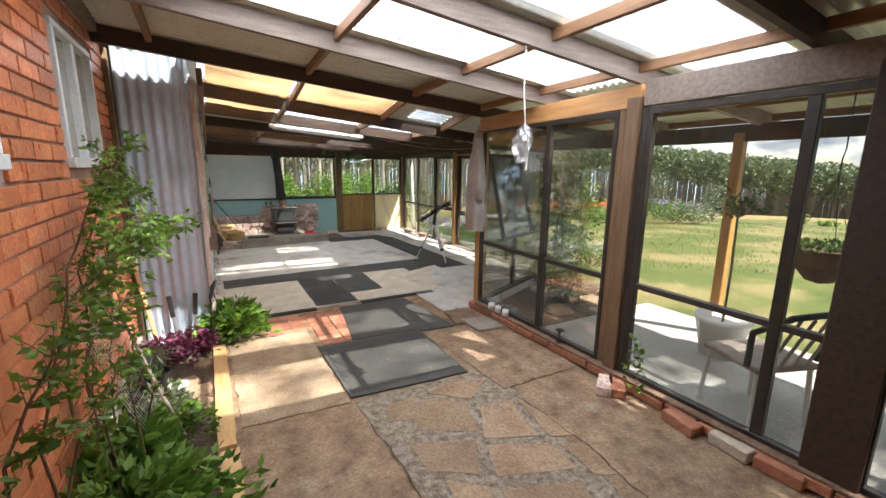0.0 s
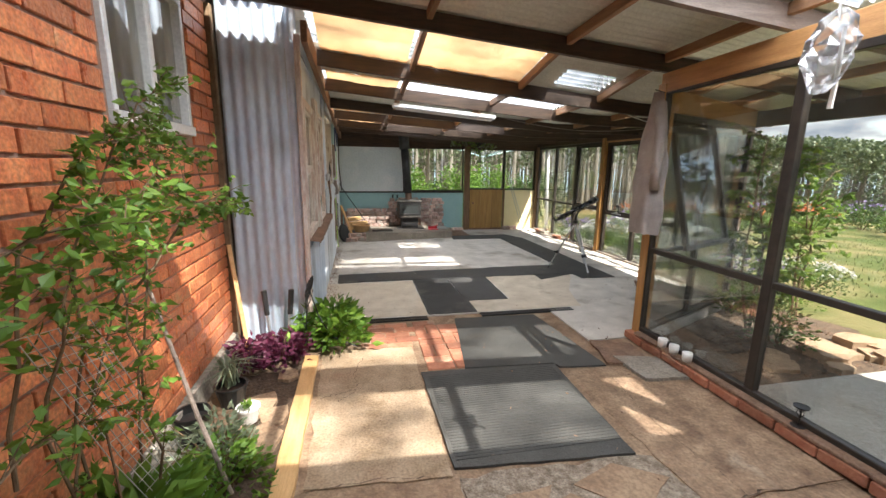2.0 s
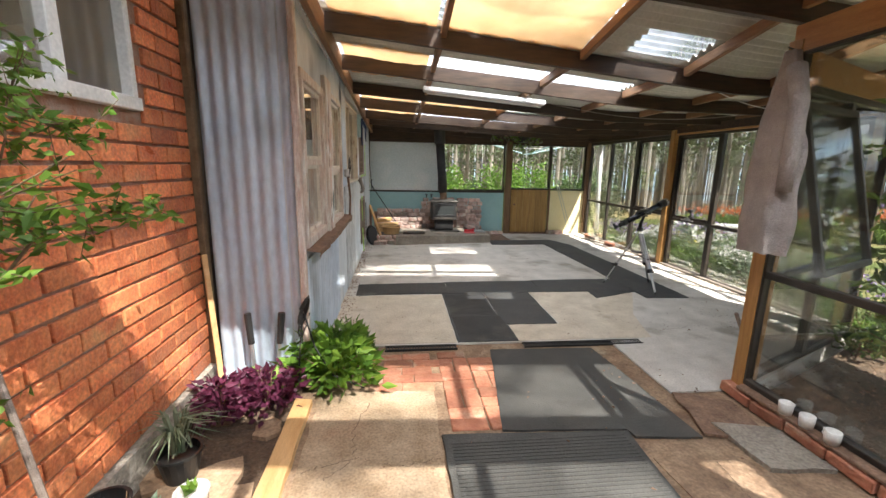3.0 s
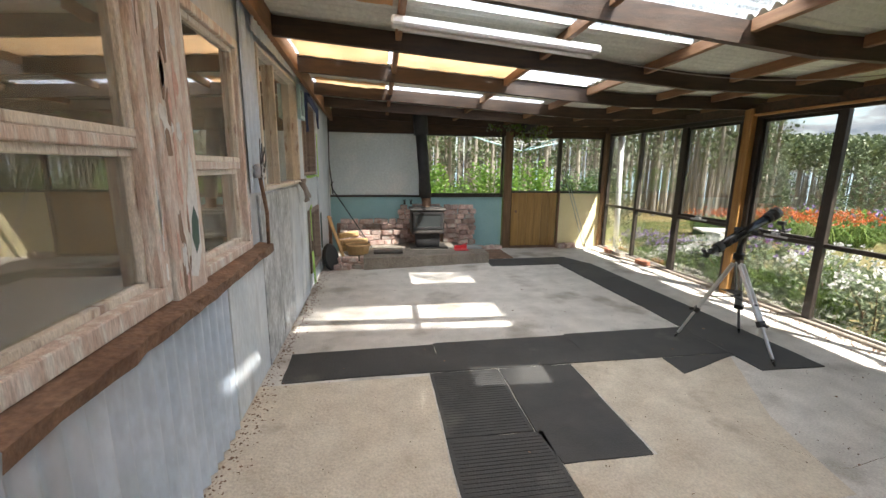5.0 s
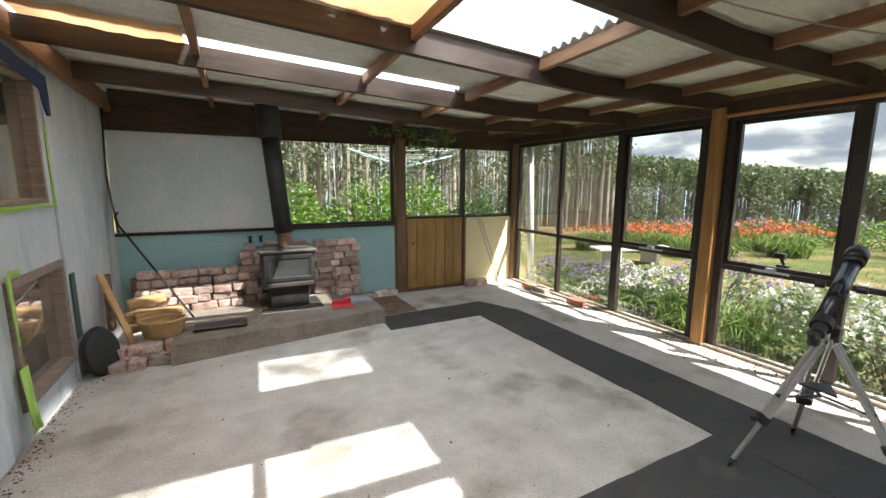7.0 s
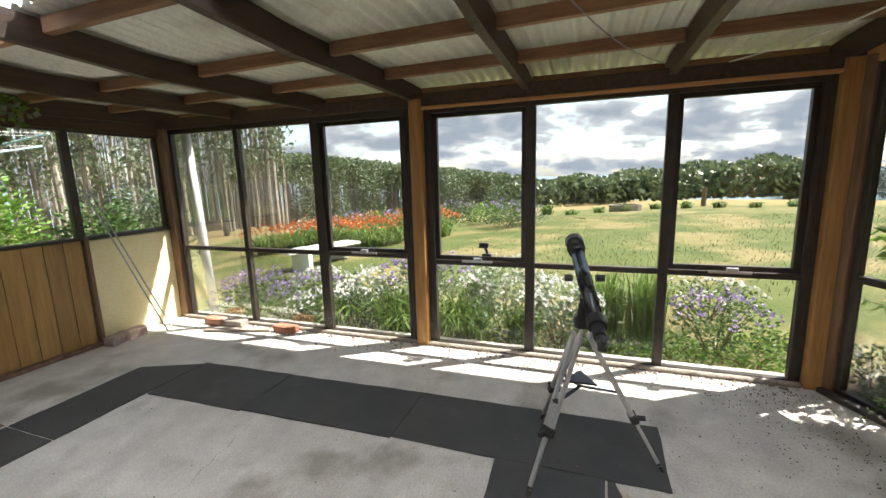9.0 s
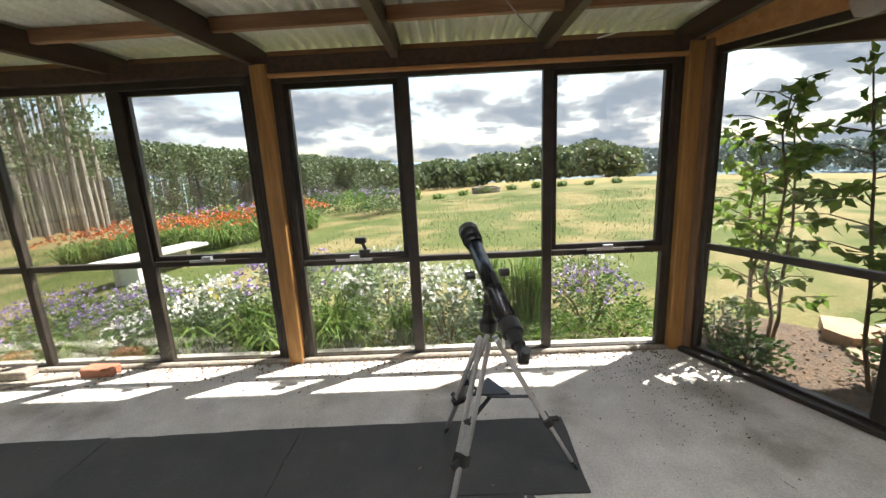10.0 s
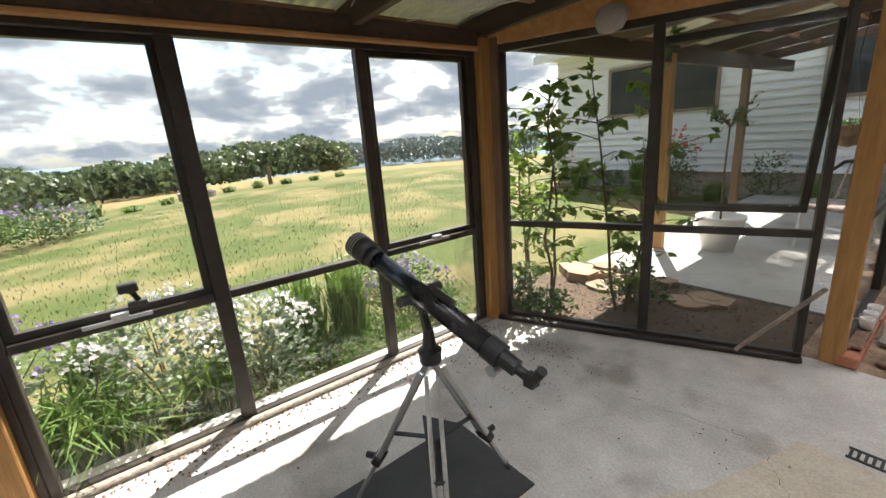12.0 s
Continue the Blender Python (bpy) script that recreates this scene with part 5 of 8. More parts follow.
rag("navy_cloth", [(-0.08, 8.08, 1.98), (-0.07, 8.3, 2.0), (-0.07, 8.5, 1.99), (-0.07, 8.75, 1.96), (-0.07, 8.93, 1.94), (-0.07, 8.96, 1.86), (-0.07, 8.97, 1.76)], 0.10, M["blue_cloth"], "bunched navy cloth draped over the window", "cloth", seed=1)
rag("navy_cloth", [(-0.075, 8.13, 1.97), (-0.075, 8.14, 1.8), (-0.075, 8.15, 1.66)], 0.09, M["blue_cloth"], "navy cloth hanging at the window edge", "cloth", seed=2)
for pts, w, s in (([(-0.09, 8.14, 1.22), (-0.09, 8.4, 1.215), (-0.09, 8.7, 1.22), (-0.09, 8.98, 1.21)], 0.022, 3), ([(-0.09, 8.96, 1.2), (-0.09, 8.955, 1.45), (-0.09, 8.95, 1.7)], 0.018, 4),
                  ([(-0.09, 8.25, 0.9), (-0.09, 8.25, 0.7), (-0.09, 8.26, 0.55)], 0.035, 5), ([(-0.09, 8.26, 0.42), (-0.085, 8.27, 0.2), (-0.08, 8.29, 0.06)], 0.07, 6), ([(-0.09, 8.27, 0.9), (-0.09, 8.38, 0.9)], 0.04, 7)):
    rag("lime_tape", pts, w, M["lime"], "torn lime green tape at the window edge", "tape", "strips of lime tape", seed=s, thick=0.005)
rag("rag", [(-0.085, 7.70, 1.2), (-0.06, 7.74, 1.12), (-0.055, 7.82, 1.05), (-0.07, 7.86, 1.02)], 0.09, M["coat"], "pale crumpled rag hung on the window corner", "cloth", seed=8, thick=0.03)
# insulator and old wires at the post
t = tagged(new("wire_bracket"), "old porcelain insulator with stiff black wires", "insulator")
t.matrix_world = pose(-0.07, 6.38, 1.30)
bm = bmesh.new(); lathe(bm, [(0.001, -0.045), (0.03, -0.04), (0.036, -0.015), (0.022, 0), (0.034, 0.02), (0.02, 0.04), (0.001, 0.045)], 14); part("insulator", bm, M["alu"], t, "grey porcelain insulator", True)
for k in range(5):
    a = k * 1.1
    bm = bmesh.new()
    tube(bm, [(0.01, 0, 0), (0.03, 0.05 * math.sin(a), 0.10 + 0.02 * k), (0.04, 0.07 * math.sin(a) - 0.04, 0.07), (0.02, 0.05 * math.cos(a), -0.05)], 0.003, 0.002, 5)
    part("wire", bm, M["black"], t, "stiff black wire")
bm = bmesh.new(); tube(bm, [(-0.06, 6.36, 1.26), (-0.045, 6.40, 1.05), (-0.06, 6.44, 0.84)], 0.012, 0.010, 8)
tagged(part("pipe", bm, M["sill"]), "rusty brown pipe down the window edge", "pipe")
bm = bmesh.new(); box(bm, (-0.098, 9.06, 0.3), (-0.088, 9.14, 0.75), 0.002); part("louvre", bm, M["bottle"], wall_west, "small green ribbed vent")

# ---- brick wall windows ----
def white_window(y0, y1, z0, z1, label):
    w = tagged(new("window_brick"), label, "window", kind="structure")
    w.matrix_world = pose(-0.70, 0, 0)
    bm = bmesh.new(); t = 0.035
    box(bm, (-0.06, y0, z0 - 0.02), (0.035, y1, z0 + t), 0.004); box(bm, (-0.06, y0, z1 - t), (0.02, y1, z1), 0.004)
    box(bm, (-0.06, y0, z0 + t), (0.02, y0 + t, z1 - t), 0.004); box(bm, (-0.06, y1 - t, z0 + t), (0.02, y1, z1 - t), 0.004)
    part("window_frame", bm, M["white"], w)
    m = (y0 + y1) / 2
    bm = bmesh.new(); box(bm, (-0.05, m - 0.028, z0 + t), (0.012, m + 0.028, z1 - t), 0.004); part("mullion", bm, M["white"], w)
    for a, b in ((y0 + t, m - 0.028), (m + 0.028, y1 - t)):
        bm = bmesh.new(); box(bm, (-0.03, a, z0 + t), (-0.026, b, z1 - t)); g = part("pane", bm, M["oldglass"], w)
    bm = bmesh.new(); box(bm, (-0.2, y0, z0), (-0.16, y1, z1)); part("curtain", bm, M["curtain"], w, "pale curtain behind the glass")


M["curtain"] = mat("pale_curtain", [(0.35, 0.38, 0.38), (0.48, 0.52, 0.52)], rough=0.95, scale=3, stretch=(1, 14, 0.3), bump=0.3)
white_window(1.45, 2.28, 1.63, 2.36, "white framed window nearer along the brick wall")
white_window(3.14, 3.97, 1.63, 2.36, "white framed sliding window in the brick wall")
# ---- hearth, stove and the north end ----
h = tagged(new("hearth"), "low rough concrete hearth with a brick surround", "hearth")
bm = bmesh.new()
pts = [(0.42, 9.05), (2.17, 9.30), (2.17, 9.62), (2.02, 10.32), (0.0, 10.32), (0.42, 9.4)]
lo = [bm.verts.new((x, y, 0)) for x, y in pts]; hi = [bm.verts.new((x, y + 0.01, 0.155 if x < 1 else 0.135)) for x, y in pts]
bm.faces.new(hi); bm.faces.new(lo[::-1])
for k in range(len(pts)):
    bm.faces.new((lo[k], lo[(k + 1) % 6], hi[(k + 1) % 6], hi[k]))
part("slab", bm, M["hearth"], h)
meshes = [brick_mesh(l, w_, 0.070, 0.008) for l, w_ in ((0.215, 0.10), (0.155, 0.10), (0.105, 0.10))]
rnd = random.Random(21)


def stack(x0, x1, z0, rows, yf, depth=1):
    for r in range(rows):
        x = x0 + rnd.uniform(0, 0.05)
        while x < x1 - 0.05:
            k = rnd.choice((0, 1, 1, 2, 2))
            l = (0.215, 0.155, 0.105)[k]
            if x + l > x1 + 0.06:
                k, l = 2, 0.105
            o = new("brick", meshes[k]); o.parent = h
            o.matrix_world = pose(x + l / 2, yf + rnd.uniform(-0.03, 0.025), z0 + 0.042 + r * 0.076 + rnd.uniform(-0.004, 0.004), rnd.uniform(-3, 3), rnd.uniform(-4, 4), rnd.uniform(-7, 7))
            x += l + rnd.uniform(0.006, 0.02)


stack(0.0, 0.98, 0.14, 5, 10.22)
stack(0.92, 1.12, 0.14, 8, 10.2)
stack(1.12, 1.62, 0.14, 8, 10.27)
stack(1.62, 2.12, 0.14, 8, 10.2)
stack(0.0, 0.9, 0.14, 3, 10.08)
stack(1.85, 2.15, 0.13, 4, 10.05)
stack(2.2, 2.66, -0.02, 1, 10.28)
stack(0.0, 0.42, -0.01, 2, 9.25)
stack(0.02, 0.40, -0.01, 1, 9.14)
bm = bmesh.new(); box(bm, (-0.02, 10.26, 0.14), (2.1, 10.33, 0.45)); part("backing", bm, M["mortar"], h)

s = tagged(new("stove"), "dusty cast iron wood stove with a glass door and flue", "stove")
bm = bmesh.new(); box(bm, (1.08, 9.64, 0.135), (1.64, 10.04, 0.160), 0.004); part("base_plate", bm, M["iron"], s)
bm = bmesh.new(); box(bm, (1.17, 9.72, 0.160), (1.52, 9.98, 0.36), 0.006); part("pedestal", bm, M["black"], s)
bm = bmesh.new(); box(bm, (1.10, 9.68, 0.36), (1.58, 10.02, 0.70), 0.012); part("body", bm, M["iron"], s)
bm = bmesh.new(); box(bm, (1.075, 9.645, 0.70), (1.605, 10.04, 0.735), 0.01); box(bm, (1.14, 9.75, 0.735), (1.54, 10.0, 0.75), 0.004); part("top_plate", bm, M["iron"], s)
bm = bmesh.new()
for a, b in (((1.12, 9.655, 0.43), (1.56, 9.68, 0.47)), ((1.12, 9.655, 0.645), (1.56, 9.68, 0.685)), ((1.12, 9.655, 0.47), (1.155, 9.68, 0.645)), ((1.525, 9.655, 0.47), (1.56, 9.68, 0.645))):
    box(bm, a, b, 0.003)
d_ = part("door", bm, M["black"], s, "black stove door with a glass pane")
bm = bmesh.new(); box(bm, (1.155, 9.664, 0.47), (1.525, 9.672, 0.645)); part("door_glass", bm, M["darkglass"], d_, "dark door glass")
bm = bmesh.new(); tube(bm, [(1.58, 9.66, 0.55), (1.61, 9.63, 0.52), (1.61, 9.62, 0.46)], 0.007, n=8); part("door_handle", bm, M["black"], d_, "bent black handle")
bm = bmesh.new(); box(bm, (1.12, 9.66, 0.375), (1.56, 9.68, 0.415), 0.003)
for k in range(14):
    box(bm, (1.15 + k * 0.03, 9.655, 0.385), (1.165 + k * 0.03, 9.66, 0.405))
part("air_vent", bm, M["iron"], s, "slotted air vent bar")
bm = bmesh.new(); tube(bm, [(1.34, 9.87, 0.72), (1.33, 9.87, 0.90)], 0.068, n=24); part("collar", bm, M["sill"], s, "rusty brown flue collar")
bm = bmesh.new(); tube(bm, [(1.33, 9.87, 0.88), (1.255, 9.87, 1.80)], 0.082, n=28); part("flue", bm, M["black"], s, "matt black flue pipe", True)
bm = bmesh.new(); tube(bm, [(1.257, 9.87, 1.78), (1.225, 9.87, 2.28)], 0.105, n=28); part("flue_sleeve", bm, M["black"], s, "wider black flue sleeve", True)

# things on and beside the hearth
t = tagged(new("dustpan"), "red plastic dustpan lying on the hearth", "dustpan")
bm = bmesh.new(); box(bm, (1.72, 9.50, 0.137), (1.92, 9.66, 0.147), 0.003); box(bm, (1.73, 9.65, 0.146), (1.92, 9.665, 0.19), 0.003); part("pan", bm, M["red"], t)
bm = bmesh.new(); bar(bm, (1.84, 9.66, 0.18), (1.95, 9.80, 0.19), 0.03, 0.016, 0.004); part("handle", bm, M["red"], t)
bm = bmesh.new(); box(bm, (1.92, 9.62, 0.138), (2.15, 9.86, 0.148), 0.002); box(bm, (1.93, 9.63, 0.150), (2.14, 9.85, 0.158), 0.002); tagged(part("newspaper", bm, M["curtain"]), "folded newspaper on the hearth", "newspaper")
bm = bmesh.new(); box(bm, (0.55, 9.30, 0.157), (0.95, 9.46, 0.185), 0.008); tagged(part("slate", bm, M["iron"]), "dark flat slate on the hearth", "slate")
b = tagged(new("wood_basket"), "shallow yellow basket of firewood", "basket")
bm = bmesh.new(); r_ = lathe(bm, [(0.001, 0), (0.12, 0.0), (0.15, 0.13), (0.142, 0.13), (0.115, 0.015)], 18, Matrix.Translation((0.34, 9.38, 0.15)) @ Matrix.Diagonal((1.1, 0.8, 1, 1))); part("bowl", bm, M["split_wood"], b)
bm = bmesh.new(); tube(bm, [(0.34 + 0.16 * math.cos(a * math.pi / 10), 9.38 + 0.12 * math.sin(a * math.pi / 10), 0.28) for a in range(21)], 0.01, n=6); part("rim", bm, M["plank"], b)
rnd = random.Random(22)
for k in range(7):
    x, y, z = 0.05 + 0.06 * (k % 3) + rnd.uniform(0, 0.03), 9.55 + rnd.uniform(-0.1, 0.1), 0.16 + 0.08 * (k // 3)
    bm = bmesh.new(); bar(bm, (x, y, z + 0.04), (x + 0.26, y + 0.08, z + 0.06), 0.085, 0.075, 0.012)
    tagged(part("split_log", bm, M["split_wood"]), "pale split firewood log by the wall", "log", "firewood by the hearth")
bm = bmesh.new(); lathe(bm, [(0.001, -0.03), (0.12, -0.03), (0.135, 0), (0.12, 0.03), (0.001, 0.03)], 18, pose(0.0, 9.12, 0.17, 80, 0, 55) @ Matrix.Diagonal((1, 1.35, 1, 1)))
tagged(part("tyre_mat", bm, M["plastic_black"]), "black ribbed rubber tray leaning on the wall", "tray")
bm = bmesh.new(); bar(bm, (-0.05, 9.5, 0.66), (0.18, 9.32, 0.02), 0.05, 0.02, 0.003); tagged(part("timber_offcut", bm, M["plank"]), "pale timber offcut leaning by the wall", "plank")
bm = bmesh.new(); box(bm, (-0.07, 9.62, 0.16), (-0.03, 9.72, 0.62), 0.004); tagged(part("brown_board", bm, M["sill"]), "narrow brown board leaning on the wall", "board")
p_ = tagged(new("poker"), "long black iron poker leaning in the corner", "poker")
bm = bmesh.new(); tube(bm, [(-0.06, 10.25, 0.98), (0.52, 9.72, 0.17)], 0.009, n=8); part("rod", bm, M["black"], p_)
bm = bmesh.new(); tube(bm, [(-0.06, 10.25, 0.98), (-0.075, 10.26, 1.05), (-0.05, 10.25, 1.09)], 0.012, n=8); part("handle", bm, M["black"], p_)
bm = bmesh.new(); tube(bm, [(-0.085, 10.28, 2.0), (-0.09, 10.2, 1.4), (-0.05, 10.2, 0.9)], 0.008, n=6); tagged(part("cable", bm, M["black"]), "black cable down the wall corner", "cable")
for k, (dx, ph) in enumerate(((0.0, 0.0), (0.10, 1.2))):
    t = tagged(new("tap"), "small black brass tap on the brick ledge", "tap", "taps on the ledge")
    t.matrix_world = pose(1.03 + dx, 10.2, 0.755)
    bm = bmesh.new(); lathe(bm, [(0.001, 0), (0.018, 0), (0.012, 0.03), (0.02, 0.05), (0.001, 0.055)], 10); part("body", bm, M["black"], t)
    bm = bmesh.new(); tube(bm, [(-0.025, 0, 0.062), (0.025, 0, 0.062)], 0.006, n=6); part("handle", bm, M["black"], t)

# half-height boarded door
d = tagged(new("door_porch"), "closed low door of yellowed vertical boards", "door", kind="structure")
bm = bmesh.new(); box(bm, (2.81, 10.36, 0.03), (3.61, 10.40, 0.93)); part("back", bm, M["beam"], d)
for k in range(6):
    x0 = 2.815 + k * 0.132
    bm = bmesh.new(); box(bm, (x0, 10.338, 0.035), (x0 + 0.128, 10.357, 0.925), 0.003); part("plank", bm, M["door"], d)
bm = bmesh.new(); box(bm, (2.80, 10.30, 0.0), (3.64, 10.42, 0.03), 0.004); part("threshold", bm, M["sill"], d, "worn brown threshold")
bm = bmesh.new(); lathe(bm, [(0.001, 0.05), (0.022, 0.045), (0.022, 0.03), (0.008, 0.02), (0.008, 0)], 12, pose(2.88, 10.336, 0.62, 90)); part("door_knob", bm, M["sill"], d, "small brown knob")
bm = bmesh.new(); box(bm, (2.655, 10.335, 0.93), (4.42, 10.45, 0.952), 0.003); part("sill", bm, M["frame"], d, "dark sill over the door")
# two pale strings and a rod by the yellow wall
for k, (xa, xb) in enumerate(((3.66, 4.02), (3.70, 4.10))):
    bm = bmesh.new(); tube(bm, [(xa, 10.30, 1.35), (xb, 10.05 + 0.05 * k, 0.0)], 0.006, n=6)
    tagged(part("cane", bm, M["curtain"]), "thin pale cane leaning on the yellow wall", "cane", "canes by the door")
for x in (3.70, 3.84):
    o = new("brick", brick_mesh(0.2, 0.1, 0.08, 0.008, M["oldbrick"])); o.matrix_world = pose(x, 10.24, 0.042, 0, 0, 15)
    tagged(o, "loose pale brick by the yellow wall", "brick", "loose bricks")
bm = bmesh.new(); bar(bm, (4.13, 9.72, 0.014), (4.30, 9.1, 0.014), 0.06, 0.02, 0.003); tagged(part("timber_offcut", bm, M["hearth"]), "grey timber offcut by the windows", "plank")

# hanging pot plant with trailing white-edged leaves
hp = tagged(new("hanging_plant"), "hanging pot of trailing white-edged ivy under the beam", "plant")
bm = bmesh.new(); lathe(bm, [(0.001, 0), (0.10, 0.0), (0.15, 0.12), (0.14, 0.125), (0.001, 0.10)], 16, Matrix.Translation((2.92, 10.02, 1.86))); part("pot", bm, M["plastic_black"], hp, "dark hanging pot")
bm = bmesh.new(); tube(bm, [(2.78, 10.02, 1.98), (2.92, 10.02, 2.12), (3.06, 10.02, 1.98)], 0.003, n=4); part("hanger", bm, M["black"], hp)
random.seed(31)
L, W, S = Leaves(), Leaves(), bmesh.new()
for k in range(30):
    x, y = 2.75 + random.uniform(-0.45, 0.45), 10.02 + random.uniform(-0.12, 0.12)
    ln = random.uniform(0.05, 0.5) if abs(x - 2.95) < 0.2 else random.uniform(0.02, 0.28)
    pts = [(x, y, 1.98), (x + random.uniform(-0.03, 0.03), y - 0.05, 1.95 - ln * 0.5), (x + random.uniform(-0.05, 0.05), y - 0.04, 1.95 - ln)]
    tube(S, pts, 0.002, 0.001, 4)
    for q in range(int(4 + ln * 34)):
        t = random.random(); z = 1.99 - ln * t
        d = Vector((random.uniform(-1, 1), random.uniform(-1, 0.4), random.uniform(-0.9, 0.1))).normalized() * random.uniform(0.035, 0.06)
        (W if random.random() < 0.45 else L).leaf((x + random.uniform(-0.04, 0.04), y - 0.04 * t + random.uniform(-0.03, 0.03), z), d, 0.42 * d.length)
stuff(part("vines", S, M["stem"], hp), "thin trailing vines")
# brighter leaf colour stands in for light falling on the ivy
stuff(L.make("foliage", M["leaf"], hp), "trailing green leaves, brightened in colour as if lit"); stuff(W.make("pale_foliage", M["silver"], hp), "white-edged leaves")
random.seed(0)
# ---- telescope ----
T = tagged(new("telescope"), "black refractor telescope on a silver aluminium tripod", "telescope")
HUB = Vector((3.26, 6.36, 0.73))
FEET = [Vector((3.58, 6.56, 0.011)), Vector((3.31, 5.99, 0.011)), Vector((2.98, 6.56, 0.003))]
for k, foot in enumerate(FEET):
    leg = None
    top = HUB + (foot - HUB).normalized() * 0.06 + Vector((0, 0, -0.02))
    out = (foot - HUB); out.z = 0; out.normalize()
    side = Vector((-out.y, out.x, 0)) * 0.018
    d = (foot - top)
    bm = bmesh.new(); bar(bm, top + side, top + side + d * 0.60, 0.014, 0.022, 0.003, up=out); bar(bm, top - side, top - side + d * 0.60, 0.014, 0.022, 0.003, up=out)
    leg = part("leg", bm, M["alu"], T)
    bm = bmesh.new(); bar(bm, top + d * 0.42, top + d * 0.955, 0.02, 0.016, 0.003, up=out); part("inner_leg", bm, M["alu"], leg)
    bm = bmesh.new(); bar(bm, top + d * 0.57, top + d * 0.63, 0.062, 0.036, 0.006, up=out); tube(bm, [top + d * 0.6 + out * 0.01, top + d * 0.6 + out * 0.05], 0.012, n=10); part("leg_clamp", bm, M["plastic_black"], leg, "black leg clamp")
    bm = bmesh.new(); tube(bm, [top + d * 0.93, foot], 0.013, 0.006, 8); part("rubber_foot", bm, M["plastic_black"], leg, "black pointed foot")
    bm = bmesh.new(); mid = top + d * 0.42; c = Vector((HUB.x, HUB.y, mid.z + 0.02)); bar(bm, mid, c, 0.016, 0.005, 0.0); bar(bm, mid + side, mid - side, 0.02, 0.02, 0.002); part("brace", bm, M["plastic_black"], T, "black spreader arm")
c = HUB + Vector((0, 0, -0.29))
bm = bmesh.new(); lathe(bm, [(0.001, -0.004), (0.085, -0.004), (0.085, 0.004), (0.001, 0.004)], 3, Matrix.Translation(c)); part("tray", bm, M["plastic_black"], T, "triangular black tray")
bm = bmesh.new(); lathe(bm, [(0.001, -0.045), (0.034, -0.04), (0.038, 0.0), (0.022, 0.012), (0.016, 0.07), (0.001, 0.07)], 18, Matrix.Translation(HUB)); part("hub", bm, M["plastic_black"], T, "black tripod head")
A, B = Vector((3.585, 6.412, 1.030)), Vector((3.05, 6.31, 0.805))
ax = (B - A).normalized()
piv = A + (B - A) * 0.55
bm = bmesh.new(); bar(bm, HUB + Vector((0, 0, 0.06)), piv + Vector((0, 0, -0.04)), 0.022, 0.03, 0.004); bar(bm, piv + Vector((-0.04, 0, -0.045)), piv + Vector((0.04, 0, -0.035)), 0.04, 0.016, 0.004); part("yoke", bm, M["plastic_black"], T, "black yoke mount")
for s_ in (-1, 1):
    bm = bmesh.new()
    q = piv + Vector((ax.y, -ax.x, 0)).normalized() * 0.05 * s_
    tube(bm, [q, q + Vector((ax.y, -ax.x, 0)).normalized() * 0.035 * s_], 0.016, n=12)
    part("knob", bm, M["plastic_black"], T)
bm = bmesh.new(); tube(bm, [A + ax * 0.10, B], 0.032, n=28); part("tube", bm, M["gloss_black"], T, "glossy black tube", True)
bm = bmesh.new(); tube(bm, [A, A + ax * 0.085], 0.043, n=28); tube(bm, [A + ax * 0.085, A + ax * 0.12], 0.037, n=28); dew = part("dew_shield", bm, M["plastic_black"], T, "black ribbed dew shield", True)
bm = bmesh.new()
for q in (0.012, 0.022, 0.032):
    tube(bm, [A + ax * q, A + ax * (q + 0.003)], 0.0445, n=28)
part("ring", bm, M["alu"], dew, "thin silver ring")
bm = bmesh.new(); tube(bm, [B, B + ax * 0.05], 0.036, n=20); tube(bm, [B + ax * 0.05, B + ax * 0.10], 0.024, n=16)
part("focuser", bm, M["plastic_black"], T, "black focuser")
bm = bmesh.new(); q = B + ax * 0.03 + Vector((0, 0, -0.045)); tube(bm, [q + Vector((ax.y, -ax.x, 0)) * -0.03, q + Vector((ax.y, -ax.x, 0)) * 0.03], 0.017, n=14); part("focus_knob", bm, M["alu"], T, "silver focus knob")
bm = bmesh.new(); e = B + ax * 0.10; tube(bm, [e, e + ax * 0.035], 0.014, n=12); box(bm, e + ax * 0.045 - Vector((0.017, 0.017, 0.02)), e + ax * 0.045 + Vector((0.017, 0.017, 0.018)), 0.005); tube(bm, [e + ax * 0.05, e + ax * 0.06 + Vector((-0.02, 0, 0.045))], 0.014, n=14); part("diagonal", bm, M["plastic_black"], T, "black star diagonal with eyepiece")
bm = bmesh.new(); up = Vector((0.3, 0, 0.9)).normalized(); f0 = B - ax * 0.16 + up * 0.045; bar(bm, f0 - ax * 0.03, f0 + ax * 0.03, 0.012, 0.02); bar(bm, f0 - up * 0.02, f0, 0.01, 0.02); tube(bm, [f0 - ax * 0.02 + up * 0.01, f0 + ax * 0.05 + up * 0.01], 0.012, n=10); part("finder", bm, M["plastic_black"], T, "small black finder")

# ---- hanging and loose things ----
lt = tagged(new("tube_light"), "white batten tube light fixed across the rafters", "light fitting")
la, lb = Vector((0.72, 6.38, roof_z(0.72, 6.38) + 0.037)), Vector((2.02, 6.38, roof_z(2.02, 6.38) + 0.037))
bm = bmesh.new(); bar(bm, la, lb, 0.11, 0.05, 0.012); part("housing", bm, M["white"], lt)
bm = bmesh.new(); tube(bm, [la + Vector((0.04, 0, -0.035)), lb + Vector((-0.04, 0, -0.035))], 0.014, n=12); part("tube", bm, M["plastic_white"], lt, "unlit white fluorescent tube")

